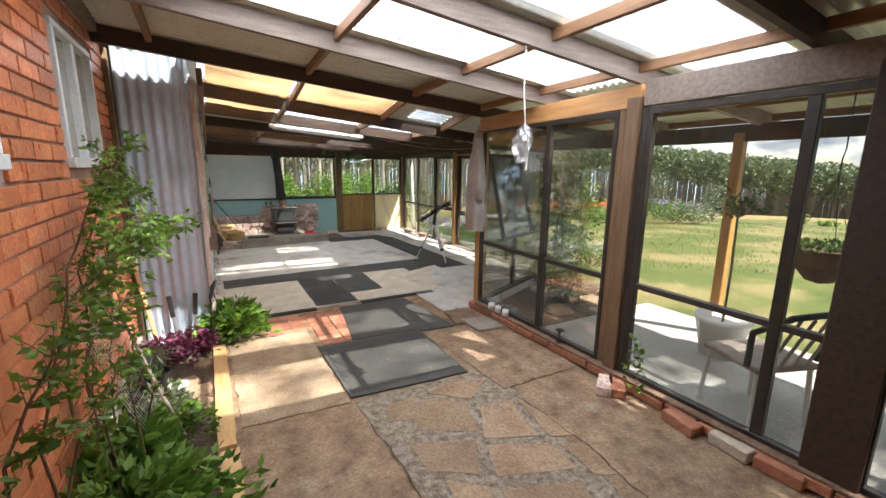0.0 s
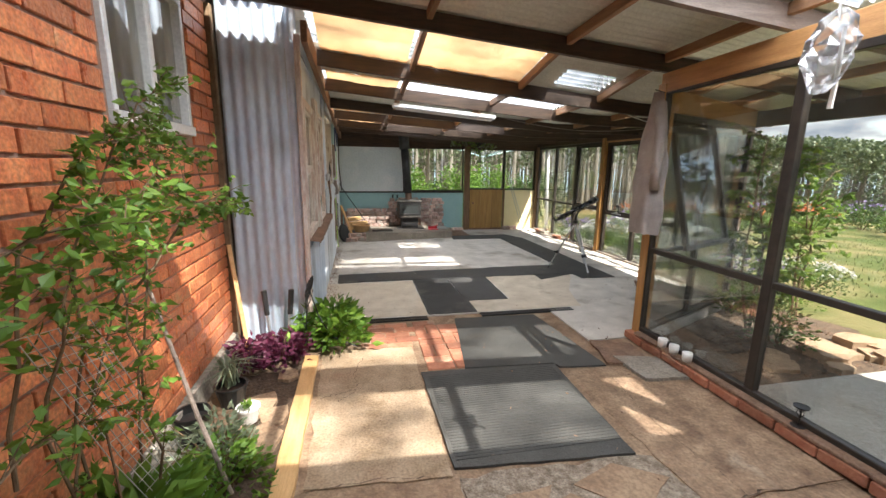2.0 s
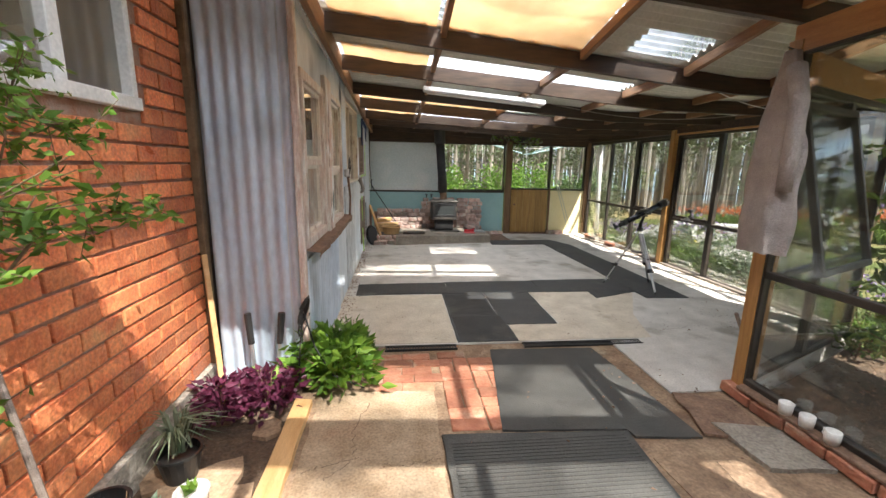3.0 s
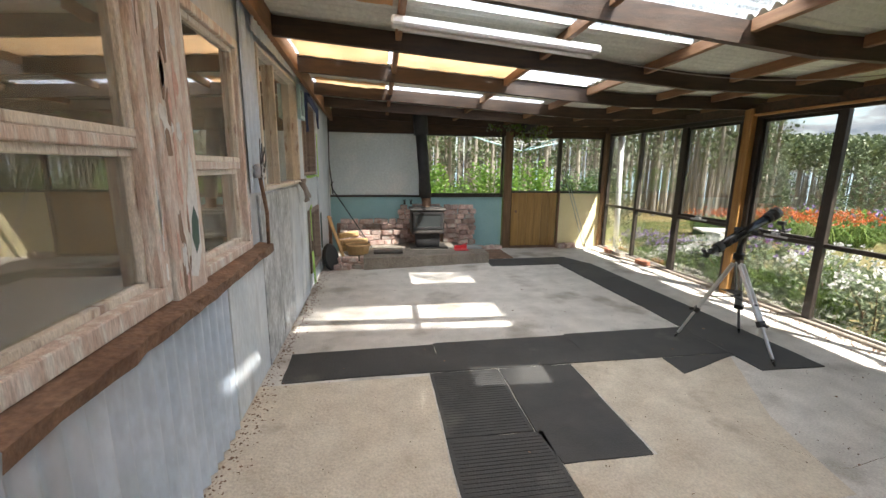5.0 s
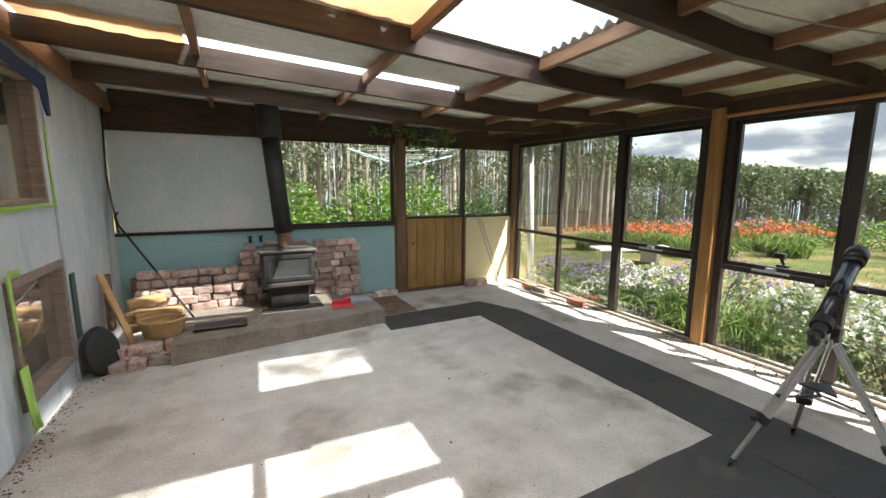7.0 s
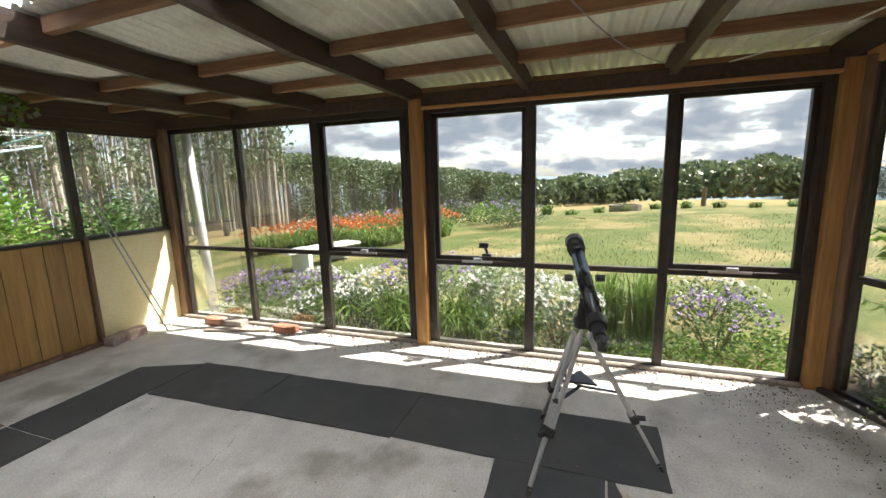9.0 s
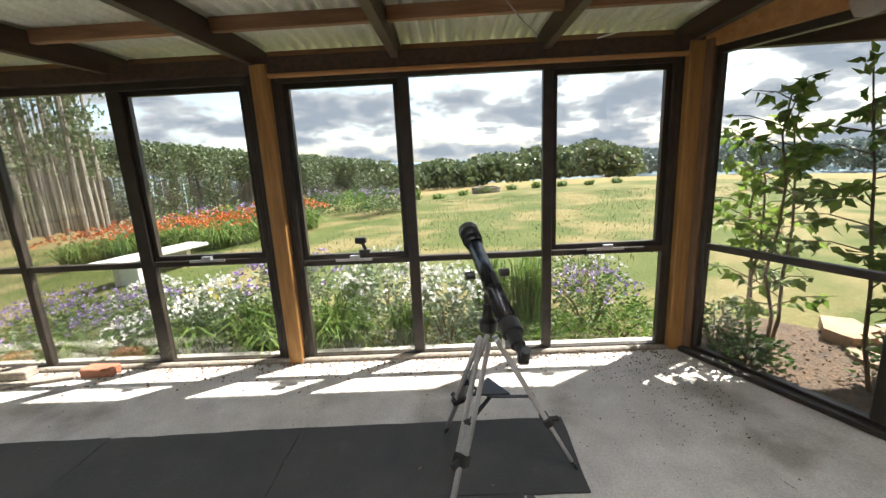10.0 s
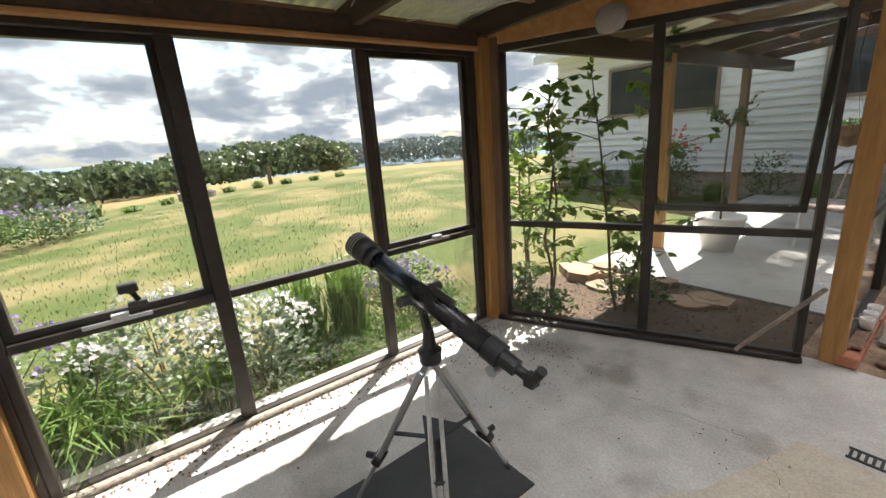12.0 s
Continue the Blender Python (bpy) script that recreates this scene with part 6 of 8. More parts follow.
coat = tagged(new("coat"), "pale grey-pink coat hanging from a nail on the post", "coat")
rnd = random.Random(41)
bm = bmesh.new()
rows = []
for i in range(19):
    t = i / 18
    z = 2.02 - 1.06 * t
    w_ = 0.04 + 0.085 * min(1, t * 2.2) * (1 if t < 0.75 else 1.05)
    row = []
    for k in range(20):
        a = 2 * math.pi * k / 20
        fold = 1 + 0.22 * math.sin(5 * a + 2.5 * t) + 0.08 * math.sin(11 * a + i)
        row.append(bm.verts.new((2.52 - 0.04 * t + w_ * 0.55 * math.cos(a) * fold, 4.02 - 0.06 * t + w_ * math.sin(a) * fold, z + rnd.uniform(-0.006, 0.006))))
    rows.append(row)
for a, b in zip(rows, rows[1:]):
    for k in range(20):
        bm.faces.new((a[k], a[(k + 1) % 20], b[(k + 1) % 20], b[k]))
bm.faces.new(rows[0])
part("body", bm, M["coat"], coat, smooth=True)
bm = bmesh.new(); tube(bm, [(2.50, 3.96, 1.93), (2.47, 3.88, 1.75), (2.44, 3.85, 1.5), (2.45, 3.86, 1.3)], 0.045, 0.035, 12); part("sleeve", bm, M["coat"], coat, smooth=True)
bm = bmesh.new(); tube(bm, [(2.63, 4.07, 2.03), (2.50, 4.03, 2.04)], 0.004, n=6); part("nail", bm, M["black"], coat)

bag = tagged(new("plastic_bag"), "clear plastic bag tied on a white string from a rafter", "bag")
bm = bmesh.new(); tube(bm, [(1.60, 2.2, 2.36), (1.61, 2.19, 2.25), (1.585, 2.17, 2.1), (1.58, 2.14, 1.92), (1.575, 2.13, 1.86)], 0.0035, n=6); tube(bm, [(1.60, 2.2, 2.36), (1.63, 2.2, 2.27), (1.60, 2.17, 2.2)], 0.003, n=5); part("string", bm, M["plastic_white"], bag, "white string")
rnd = random.Random(42); bm = bmesh.new(); rows = []
for i in range(9):
    t = i / 8; r = 0.008 + 0.045 * math.sin(math.pi * min(1, 0.12 + t * 0.8)) * (1 if t > 0.1 else 0.3)
    rows.append([bm.verts.new((1.575 + r * (1 + rnd.uniform(-0.35, 0.35)) * math.cos(2 * math.pi * k / 14) - 0.03 * t, 2.13 + r * (1 + rnd.uniform(-0.35, 0.35)) * math.sin(2 * math.pi * k / 14), 1.89 - 0.22 * t)) for k in range(14)])
for a, b in zip(rows, rows[1:]):
    for k in range(14):
        bm.faces.new((a[k], a[(k + 1) % 14], b[(k + 1) % 14], b[k]))
part("bag", bm, M["bag"], bag)
bm = bmesh.new(); tube(bm, [(1.585, 2.12, 1.84), (1.59, 2.12, 1.7), (1.585, 2.12, 1.63)], 0.005, 0.007, 6); part("string_tail", bm, M["plastic_white"], bag, "frayed string end")

# sagging cable under the rafters
bm = bmesh.new()
pts = [Vector((2.6, 5.0, 2.12)).lerp(Vector((4.35, 5.6, 1.98)), t / 12) + Vector((0, 0, -0.10 * math.sin(math.pi * t / 12))) for t in range(13)]
tube(bm, pts, 0.004, n=6); tagged(part("cable", bm, M["plastic_white"]), "thin pale cable sagging under the roof", "cable", "cables under the roof")
bm = bmesh.new()
pts = [Vector((2.2, 6.74, 2.12)).lerp(Vector((4.3, 5.95, 2.0)), t / 12) + Vector((0, 0, -0.12 * math.sin(math.pi * t / 12))) for t in range(13)]
tube(bm, pts, 0.0035, n=6); tagged(part("cable", bm, M["coat"]), "thin pale cable sagging under the roof", "cable", "cables under the roof")
t = tagged(new("hose_hook"), "dirty cloth bag hung at the window corner beam", "bag")
bm = bmesh.new(); lathe(bm, [(0.001, -0.10), (0.06, -0.08), (0.09, 0.0), (0.07, 0.07), (0.001, 0.10)], 14, pose(3.72, 4.66, 1.93) @ Matrix.Diagonal((1.2, 0.6, 0.8, 1))); part("bag", bm, M["coat"], t, smooth=True)

# window sill mugs and candle holder
for k, (x, y) in enumerate(((2.585, 3.74), (2.585, 3.62), (2.585, 3.49))):
    m_ = tagged(new("mug"), "small white glazed mug on the window sill", "mug", "mugs on the sill")
    m_.matrix_world = pose(x, y, 0.092, 0, 0, 40 * k)
    bm = bmesh.new(); lathe(bm, [(0.001, 0.002), (0.030, 0.0), (0.034, 0.03), (0.035, 0.065), (0.030, 0.065), (0.028, 0.01), (0.001, 0.008)], 20); part("cup", bm, M["plastic_white"], m_, smooth=True)
    bm = bmesh.new(); tube(bm, [(0.034, 0, 0.052), (0.055, 0, 0.048), (0.056, 0, 0.022), (0.033, 0, 0.016)], 0.004, n=6); part("handle", bm, M["plastic_white"], m_, smooth=True)
ch = tagged(new("candle_holder"), "small black wrought iron candle holder on the sill", "candle holder")
ch.matrix_world = pose(2.60, 2.72, 0.092)
bm = bmesh.new(); lathe(bm, [(0.001, 0), (0.035, 0.0), (0.035, 0.004), (0.001, 0.005)], 14); part("foot", bm, M["black"], ch)
bm = bmesh.new(); tube(bm, [(0, 0, 0), (0.004, 0, 0.05), (0, 0, 0.11)], 0.004, n=6)
for s_ in (-1, 1):
    tube(bm, [(0, 0, 0.045), (0, 0.02 * s_, 0.075), (0, 0.012 * s_, 0.095), (0, 0.004 * s_, 0.08)], 0.0025, n=5)
part("stem", bm, M["black"], ch)
bm = bmesh.new(); lathe(bm, [(0.001, 0.108), (0.034, 0.11), (0.038, 0.118), (0.034, 0.114), (0.001, 0.113)], 14); part("dish", bm, M["black"], ch)

# stick across the angled window, and the propped stay
bm = bmesh.new(); bar(bm, (3.02, 4.42, 0.05), (2.70, 4.28, 0.47), 0.02, 0.02, 0.003); tagged(part("prop_stick", bm, M["beam_grey"]), "pale square stick leaning by the angled window", "stick")
sh = tagged(new("propped_sash"), "dark window sash propped open outwards", "window sash")
base = SB + sd * 0.04
nrm = Vector((sd.y, -sd.x, 0))
m_ = Matrix.Translation(base + nrm * 0.03 + Vector((0, 0, 1.80))) @ Matrix((sd, -nrm, Vector((0, 0, 1)))).transposed().to_4x4() @ pose(0, 0, 0, -13)
bm = bmesh.new()
for a, b in (((0, -0.02, -0.04), (0.80, 0.02, 0)), ((0, -0.02, -1.03), (0.80, 0.02, -0.99)), ((0, -0.02, -0.99), (0.04, 0.02, -0.04)), ((0.76, -0.02, -0.99), (0.80, 0.02, -0.04))):
    box(bm, a, b, 0.003, m_)
part("sash_frame", bm, M["frame"], sh)
bm = bmesh.new(); box(bm, (0.04, -0.003, -0.99), (0.76, 0.003, -0.04), m=m_); g = part("pane", bm, M["glass"], sh); g.visible_shadow = False
# small action camera like clamp on the transom
cl = tagged(new("clamp"), "small black clamp standing on the window transom", "clamp")
bm = bmesh.new(); box(bm, (4.40, 7.03, 0.765), (4.44, 7.10, 0.785), 0.003); bar(bm, (4.42, 7.06, 0.785), (4.41, 7.08, 0.84), 0.02, 0.02, 0.003); box(bm, (4.39, 7.05, 0.83), (4.43, 7.12, 0.87), 0.005); part("body", bm, M["plastic_black"], cl)
# ---- garden, trees and far land ----
def gz(x, y):
    return ground_z(x, y) - (0.12 if x < 4.3 else 0.0)


def polar(deg, d, x0=2.0, y0=6.5):
    return x0 + d * math.cos(radians(deg)), y0 + d * math.sin(radians(deg))


def gum_tree(seed, height):
    """A tall thin plantation gum: bare pale trunk, a few limbs, a loose high crown."""
    random.seed(seed)
    t = tagged(new("gum_tree"), "tall thin pale-trunked gum tree in the plantation", "tree", "gum trees beyond the garden")
    bm = bmesh.new()
    lean = random.uniform(-0.02, 0.02)
    pts = [(lean * height * k / 7 + random.uniform(-0.06, 0.06), random.uniform(-0.06, 0.06), -0.4 + (height + 0.4) * k / 7) for k in range(8)]
    tube(bm, pts, 0.15, 0.03, 7)
    trunk = part("trunk", bm, M["trunk"], t)
    bm = bmesh.new()
    L = Leaves()
    for k in range(20):
        z = height * random.uniform(0.22, 0.98)
        a = random.uniform(0, 6.28)
        r = (1.6 if z > height * 0.5 else 0.8) * random.uniform(0.4, 1.0) * (1.15 - z / height * 0.7)
        p = Vector((lean * z, 0, z))
        q = p + Vector((math.cos(a) * r, math.sin(a) * r, r * 0.8))
        tube(bm, [p, p.lerp(q, 0.5) + Vector((0, 0, 0.1)), q], 0.035, 0.01, 4)
        for j in range(50 if z > height * 0.42 else 34):
            c = p.lerp(q, random.uniform(0.35, 1.15)) + Vector([random.gauss(0, 0.38) for _ in range(3)])
            L.quad(c, random.uniform(0.05, 0.17))
    part("limbs", bm, M["trunk"], t)
    part_c = L.make("crown", M["gum"], t)
    return t


# plantation rows to the north and north-east
bases = [gum_tree(100 + k, h) for k, h in enumerate((17, 20, 15, 18))]
random.seed(5)
spots = []
for row in range(6):
    d = 24 + row * 4.5
    n = 21
    for k in range(n):
        b = 40 + (140 - 40) * (k + random.uniform(0.1, 0.9)) / n
        dd = d + random.uniform(-1.6, 1.6) - (2 if b > 80 else 0)
        spots.append(polar(b, dd))
for i, (x, y) in enumerate(spots):
    base = bases[i % 4]
    m = pose(x, y, gz(x, y), 0, 0, random.uniform(0, 360))
    if i < 4:
        base.matrix_world = m
    else:
        copy_thing(base, m)


def forest(name, n, b0, b1, d0, d1, top, material, size, label, seed, trunks=True):
    """Massed far trees; top(b) is how many degrees the crowns rise over the level."""
    random.seed(seed)
    L = Leaves()
    tv, tf = [], []
    for _ in range(n):
        b = random.uniform(b0, b1)
        u = random.random()
        d = d0 + (d1 - d0) * u
        x, y = polar(b, d)
        g = gz(x, y)
        zt = 1.3 + d * math.tan(radians(top(b) + random.uniform(-0.35, 0.15))) - (1 - u) * 1.2
        h = max(3.0, zt - g)
        for j in range(46):
            s = random.random() ** 0.7
            rr = size * (1.2 - 0.75 * s) * random.uniform(0.2, 1.1)
            a = random.uniform(0, 6.28)
            L.quad((x + rr * math.cos(a), y + rr * math.sin(a), zt - min(h * 0.75, size * 4.4) * (1 - s)), size * random.uniform(0.10, 0.32))
        if trunks:
            k = len(tv)
            w = 0.14
            tv += [(x - w * math.sin(radians(b)), y + w * math.cos(radians(b)), g), (x + w * math.sin(radians(b)), y - w * math.cos(radians(b)), g), (x, y, zt - 1), (x - 0.2, y - 0.1, g)]
            tf += [(k, k + 1, k + 2), (k, k + 3, k + 2)]
    stuff(L.make(name, material), label, "forest")
    if trunks:
        stuff(raw("forest_trunks", tv, tf, M["trunk"]), "pale distant trunks of the plantation", "forest")


forest("back_plantation", 900, 42, 150, 46, 80, lambda b: 17.0 + 1.5 * math.sin(b * 0.3), M["gum"], 1.7, "dense pale-trunked plantation behind the garden", 50)
forest("plantation", 1500, 8, 47, 120, 165, lambda b: float(np.interp(b, [8, 16, 36, 47], [0.2, 1.2, 3.6, 4.4])), M["gum_far"], 1.7, "dark green plantation forest across the field", 51)
forest("bush_hill", 560, -24, 9, 85, 130, lambda b: float(np.interp(b, [-24, -18, -10, -3, 9], [0.8, 1.5, 0.9, 0.1, -0.6])) + 0.3 * math.sin(b * 0.9), M["gum_far"], 2.6, "rounded native bush on the hill", 52, trunks=False)
# ridge and valley trees carry the haze in their leaf colour
forest("far_ridge", 700, -50, -20, 190, 300, lambda b: 0.15 + 0.15 * math.sin(b * 0.5), M["hazy"], 3.6, "dark wooded ridge in the distance, haze tinted into its leaves", 53, trunks=False)
forest("valley_trees", 800, -6, 20, 180, 290, lambda b: -0.5 + 0.1 * math.sin(b), M["hazy"], 3.6, "wooded valley, haze tinted into its leaves", 54, trunks=False)


def shrub(name, x, y, w, h, n, material, label, flower=None, nf=0, leaf=0.05, kind="leaf", seed=0, category="shrub", z=None, group="", fsize=0.02, stems=7):
    """A loose shrub of stems and many leaves, with flowers at the top where it has them."""
    random.seed(seed)
    t = tagged(new(name), label, category, group)
    g = gz(x, y) if z is None else z
    t.matrix_world = pose(x, y, g)
    bm = bmesh.new()
    tips = []
    for k in range(stems):
        a = random.uniform(0, 6.28); r = w * 0.5 * random.uniform(0.3, 1)
        tip = (math.cos(a) * r, math.sin(a) * r, h * random.uniform(0.55, 1))
        tube(bm, [(0.03 * math.cos(a), 0.03 * math.sin(a), -0.03), (tip[0] * 0.5, tip[1] * 0.5, tip[2] * 0.55), tip], 0.006 + h * 0.004, 0.002, 5)
        tips.append(tip)
    stuff(part("stems", bm, M["stem"], t), "thin stems")
    L = Leaves()
    for _ in range(n):
        if kind == "blade":
            a, r = random.uniform(0, 6.28), w * 0.25 * random.random()
            L.blade((r * math.cos(a), r * math.sin(a), -0.02), h * random.uniform(0.6, 1.1), random.uniform(0.1, 0.7) * w / h, leaf)
        else:
            a, ph, rr = random.uniform(0, 6.28), random.uniform(0, 1), random.random() ** 0.4
            bump = 1 + 0.25 * math.sin(3 * a + seed) + 0.15 * math.sin(7 * a)
            p = (math.cos(a) * rr * w * 0.5 * bump * math.cos(ph * 1.3), math.sin(a) * rr * w * 0.5 * bump * math.cos(ph * 1.3), h * (0.12 + 0.85 * rr * math.sin(ph * 1.57) * random.uniform(0.8, 1.05)))
            d = Vector((math.cos(a) + random.uniform(-0.8, 0.8), math.sin(a) + random.uniform(-0.8, 0.8), random.uniform(-0.3, 0.9))).normalized() * leaf * random.uniform(0.7, 1.3)
            L.leaf(p, d, leaf * 0.28)
    stuff(L.make("foliage", material, t), "dense small leaves")
    if flower:
        F = Leaves()
        for _ in range(nf):
            a, rr = random.uniform(0, 6.28), random.random() ** 0.5
            p = Vector((math.cos(a) * rr * w * 0.52, math.sin(a) * rr * w * 0.52, h * (0.6 + 0.5 * math.cos(rr * 1.3) * random.uniform(0.6, 1.05))))
            for j in range(4):
                F.quad(p + Vector([random.gauss(0, fsize * 0.6) for _ in range(3)]), fsize)
        stuff(F.make("flowers", flower, t), "massed small flowers")
    random.seed(0)
    return t


random.seed(63)
L = Leaves()
for _ in range(16000):
    a, d = radians(random.uniform(-45, 62)), 1.5 + 13 * random.random() ** 0.7
    x, y = 4.9 + d * math.cos(a), 6.5 + d * math.sin(a) * 1.2
    L.blade((x, y, gz(x, y) - 0.01), random.uniform(0.03, 0.08), random.uniform(0.2, 0.9), 0.005)
M["turf"] = leafy("turf_blades", (0.08, 0.115, 0.028), (0.20, 0.20, 0.08), 0.2)
stuff(L.make("lawn_grass", M["turf"]), "short mown grass blades", "grass")
GB = "garden bed along the windows"
white_lab = "silvery bush covered in small white flowers"
for k, (x, y, w, h) in enumerate(((5.05, 7.05, 0.85, 0.72), (4.95, 6.55, 0.7, 0.6), (5.2, 7.9, 0.95, 0.75), (5.0, 8.45, 0.7, 0.55))):
    shrub("white_bush", x, y, w, h, 1100, M["silver"], white_lab, M["flower_white"] if k != 2 else M["flower_purple"], 120, leaf=0.05, seed=200 + k, group=GB, fsize=0.016)
for k, (x, y, w, h) in enumerate(((4.75, 7.3, 0.6, 0.5), (4.8, 8.6, 0.7, 0.5), (4.85, 6.85, 0.5, 0.5), (5.0, 9.2, 0.7, 0.5), (4.75, 7.95, 0.6, 0.45), (4.85, 7.45, 0.7, 0.6), (4.9, 8.1, 0.7, 0.6), (5.3, 6.15, 0.7, 0.75), (5.15, 5.85, 0.6, 0.85), (4.8, 9.6, 0.6, 0.45), (5.5, 7.4, 0.6, 0.65))):
    shrub("grass_clump", x, y, w, h, 260, M["blade"], "clump of arching green strap leaves", leaf=0.008, kind="blade", seed=220 + k, group=GB, stems=1, category="grass clump")
for k, (x, y, w, h, f) in enumerate(((5.1, 5.35, 0.8, 0.5, "flower_purple"), (4.9, 9.9, 0.9, 0.55, "flower_purple"), (5.2, 9.3, 0.9, 0.5, "flower_purple"), (5.5, 8.8, 0.7, 0.4, "flower_yellow"), (4.95, 9.0, 0.7, 0.4, "flower_white"), (5.6, 10.4, 1.0, 0.5, "flower_purple"), (5.8, 9.6, 0.8, 0.45, "flower_white"), (5.9, 5.2, 0.9, 0.4, "flower_white"))):
    shrub("flowering_bush", x, y, w, h, 800, M["leaf_dark"], "low green bush with small " + {"flower_purple": "purple", "flower_yellow": "yellow", "flower_white": "white"}[f] + " flowers", M[f], 95, leaf=0.04, seed=240 + k, group=GB, fsize=0.014)
for k, (x, y) in enumerate(((4.95, 6.1), (5.0, 5.7), (4.9, 5.15), (5.3, 5.0), (4.8, 8.8), (4.85, 7.0), (4.75, 10.2))):
    shrub("ground_cover", x, y, 0.75, 0.16, 800, M["leaf"], "low lime green ground cover", leaf=0.03, seed=260 + k, group=GB, category="ground cover")

# orange and grey beds farther out
for k in range(16):
    b, d = 20 + 23 * k / 15 + random.Random(k).uniform(-1, 1), 11.5 + random.Random(k + 50).uniform(-1.5, 2.5)
    x, y = polar(b, d)
    shrub("orange_flowers", x, y, 1.5, 0.75, 420, M["blade"], "clump of orange-red flowers over strap leaves", M["flower_orange"], 75, leaf=0.012, kind="blade", seed=300 + k, group="far flower beds", category="flowers", fsize=0.026, stems=1)
for k in range(13):
    b, d = 8 + 30 * k / 12, 13.5 + random.Random(k + 90).uniform(-1.5, 3)
    x, y = polar(b, d)
    shrub("grey_bush", x, y, 1.6, 0.85, 700, (M["silver"], M["leaf_dark"], M["leaf"])[k % 3], "rounded garden bush in the far bed", (None, M["flower_purple"], None)[k % 3], 40, leaf=0.09, seed=330 + k, group="far flower beds", fsize=0.03)
for k in range(9):
    b, d = -22 + 27 * k / 8, 21 + random.Random(k + 130).uniform(-1, 4) + (4 if k < 5 else 0)
    x, y = polar(b, d)
    shrub("strap_clump", x, y, 1.1, 0.35 + 0.4 * random.Random(k + 7).random(), 110, M["blade"], "clump of tall green strap leaves at the lawn edge", leaf=0.03, kind="blade", seed=360 + k, group="lawn edge planting", stems=1, category="grass clump")
for k, (b, d, h) in enumerate(((30, 15.5, 2.6), (18, 16, 2.2), (24, 17.5, 2.9), (12, 18, 1.7), (38, 14, 2.4), (34, 19, 3.0))):
    x, y = polar(b, d)
    shrub("sapling", x, y, 1.2, h, 900, M["gum"], "young upright gum sapling in the garden", leaf=0.11, seed=380 + k, group="garden saplings", category="sapling")
bm = bmesh.new(); x, y = polar(-13.5, 30); tube(bm, [(x, y, gz(x, y) - 0.2), (x, y, gz(x, y) + 1.2)], 0.15, 0.12, 10); tagged(part("stump", bm, M["stem"]), "old tree stump at the lawn edge", "stump")
bm = bmesh.new(); x, y = polar(-5, 24); r = lathe(bm, [(0.8, -0.2), (0.85, 0.35), (0.72, 0.35), (0.7, 0.1), (0.01, 0.1)], 24, Matrix.Translation((x, y, gz(x, y)))); tagged(part("water_trough", bm, M["hearth"]), "round grey trough at the lawn edge", "trough")

# shrubs and clothes line to the north
for k, (x, y, w, h, mm) in enumerate(((1.7, 13.2, 1.5, 1.65, "leaf"), (2.6, 14.5, 1.2, 1.2, "leaf_dark"), (3.3, 13.3, 1.6, 1.7, "leaf"), (4.4, 13.9, 1.7, 1.75, "leaf"), (5.2, 12.8, 1.2, 1.4, "leaf_dark"), (0.4, 14.0, 1.6, 1.4, "leaf_dark"), (6.3, 13.5, 1.3, 1.6, "gum"))):
    shrub("garden_shrub", x, y, w, h + 0.15, 2600, M[mm], "bright leafy garden shrub behind the house" if mm == "leaf" else "dark leafy garden shrub behind the house", leaf=0.09, seed=400 + k, group="shrubs behind the house", z=-0.3)
cl_ = tagged(new("clothes_line"), "rotary clothes line with pale wires", "clothes line")
bm = bmesh.new(); tube(bm, [(4.3, 14.2, -0.3), (4.3, 14.2, 2.0)], 0.025, n=8); part("pole", bm, M["alu"], cl_)
for k in range(4):
    a = radians(20 + 90 * k)
    bm = bmesh.new(); tube(bm, [(4.3, 14.2, 1.75), (4.3 + 1.5 * math.cos(a), 14.2 + 1.5 * math.sin(a), 2.05)], 0.016, n=6); part("arm", bm, M["paleblue"], cl_)
bm = bmesh.new()
for q in (0.5, 0.7, 0.9, 1.0):
    ps = [(4.3 + 1.5 * q * math.cos(radians(20 + 90 * k)), 14.2 + 1.5 * q * math.sin(radians(20 + 90 * k)), 1.75 + 0.3 * q) for k in range(5)]
    for a, b in zip(ps, ps[1:]):
        tube(bm, [a, b], 0.005, n=4)
stuff(part("wires", bm, M["plastic_white"], cl_), "thin white line wires")
bm = bmesh.new(); tube(bm, [(4.72, 10.25, -0.2), (4.66, 10.3, 2.0)], 0.045, n=14); tagged(part("downpipe", bm, M["white"], smooth=True), "white round downpipe outside the corner", "pipe")
x, y = polar(38, 8.2)
bm = bmesh.new(); bar(bm, (x - 0.8, y + 0.3, gz(x, y) + 0.36), (x + 0.8, y - 0.3, gz(x, y) + 0.36), 0.5, 0.05, 0.01)
for s_ in (-0.6, 0.6):
    box(bm, (x + s_ - 0.06, y - 0.2, gz(x, y) - 0.1), (x + s_ + 0.06, y + 0.2, gz(x, y) + 0.34))
tagged(part("garden_bench", bm, M["plastic_white"]), "pale garden bench on the grass", "bench")

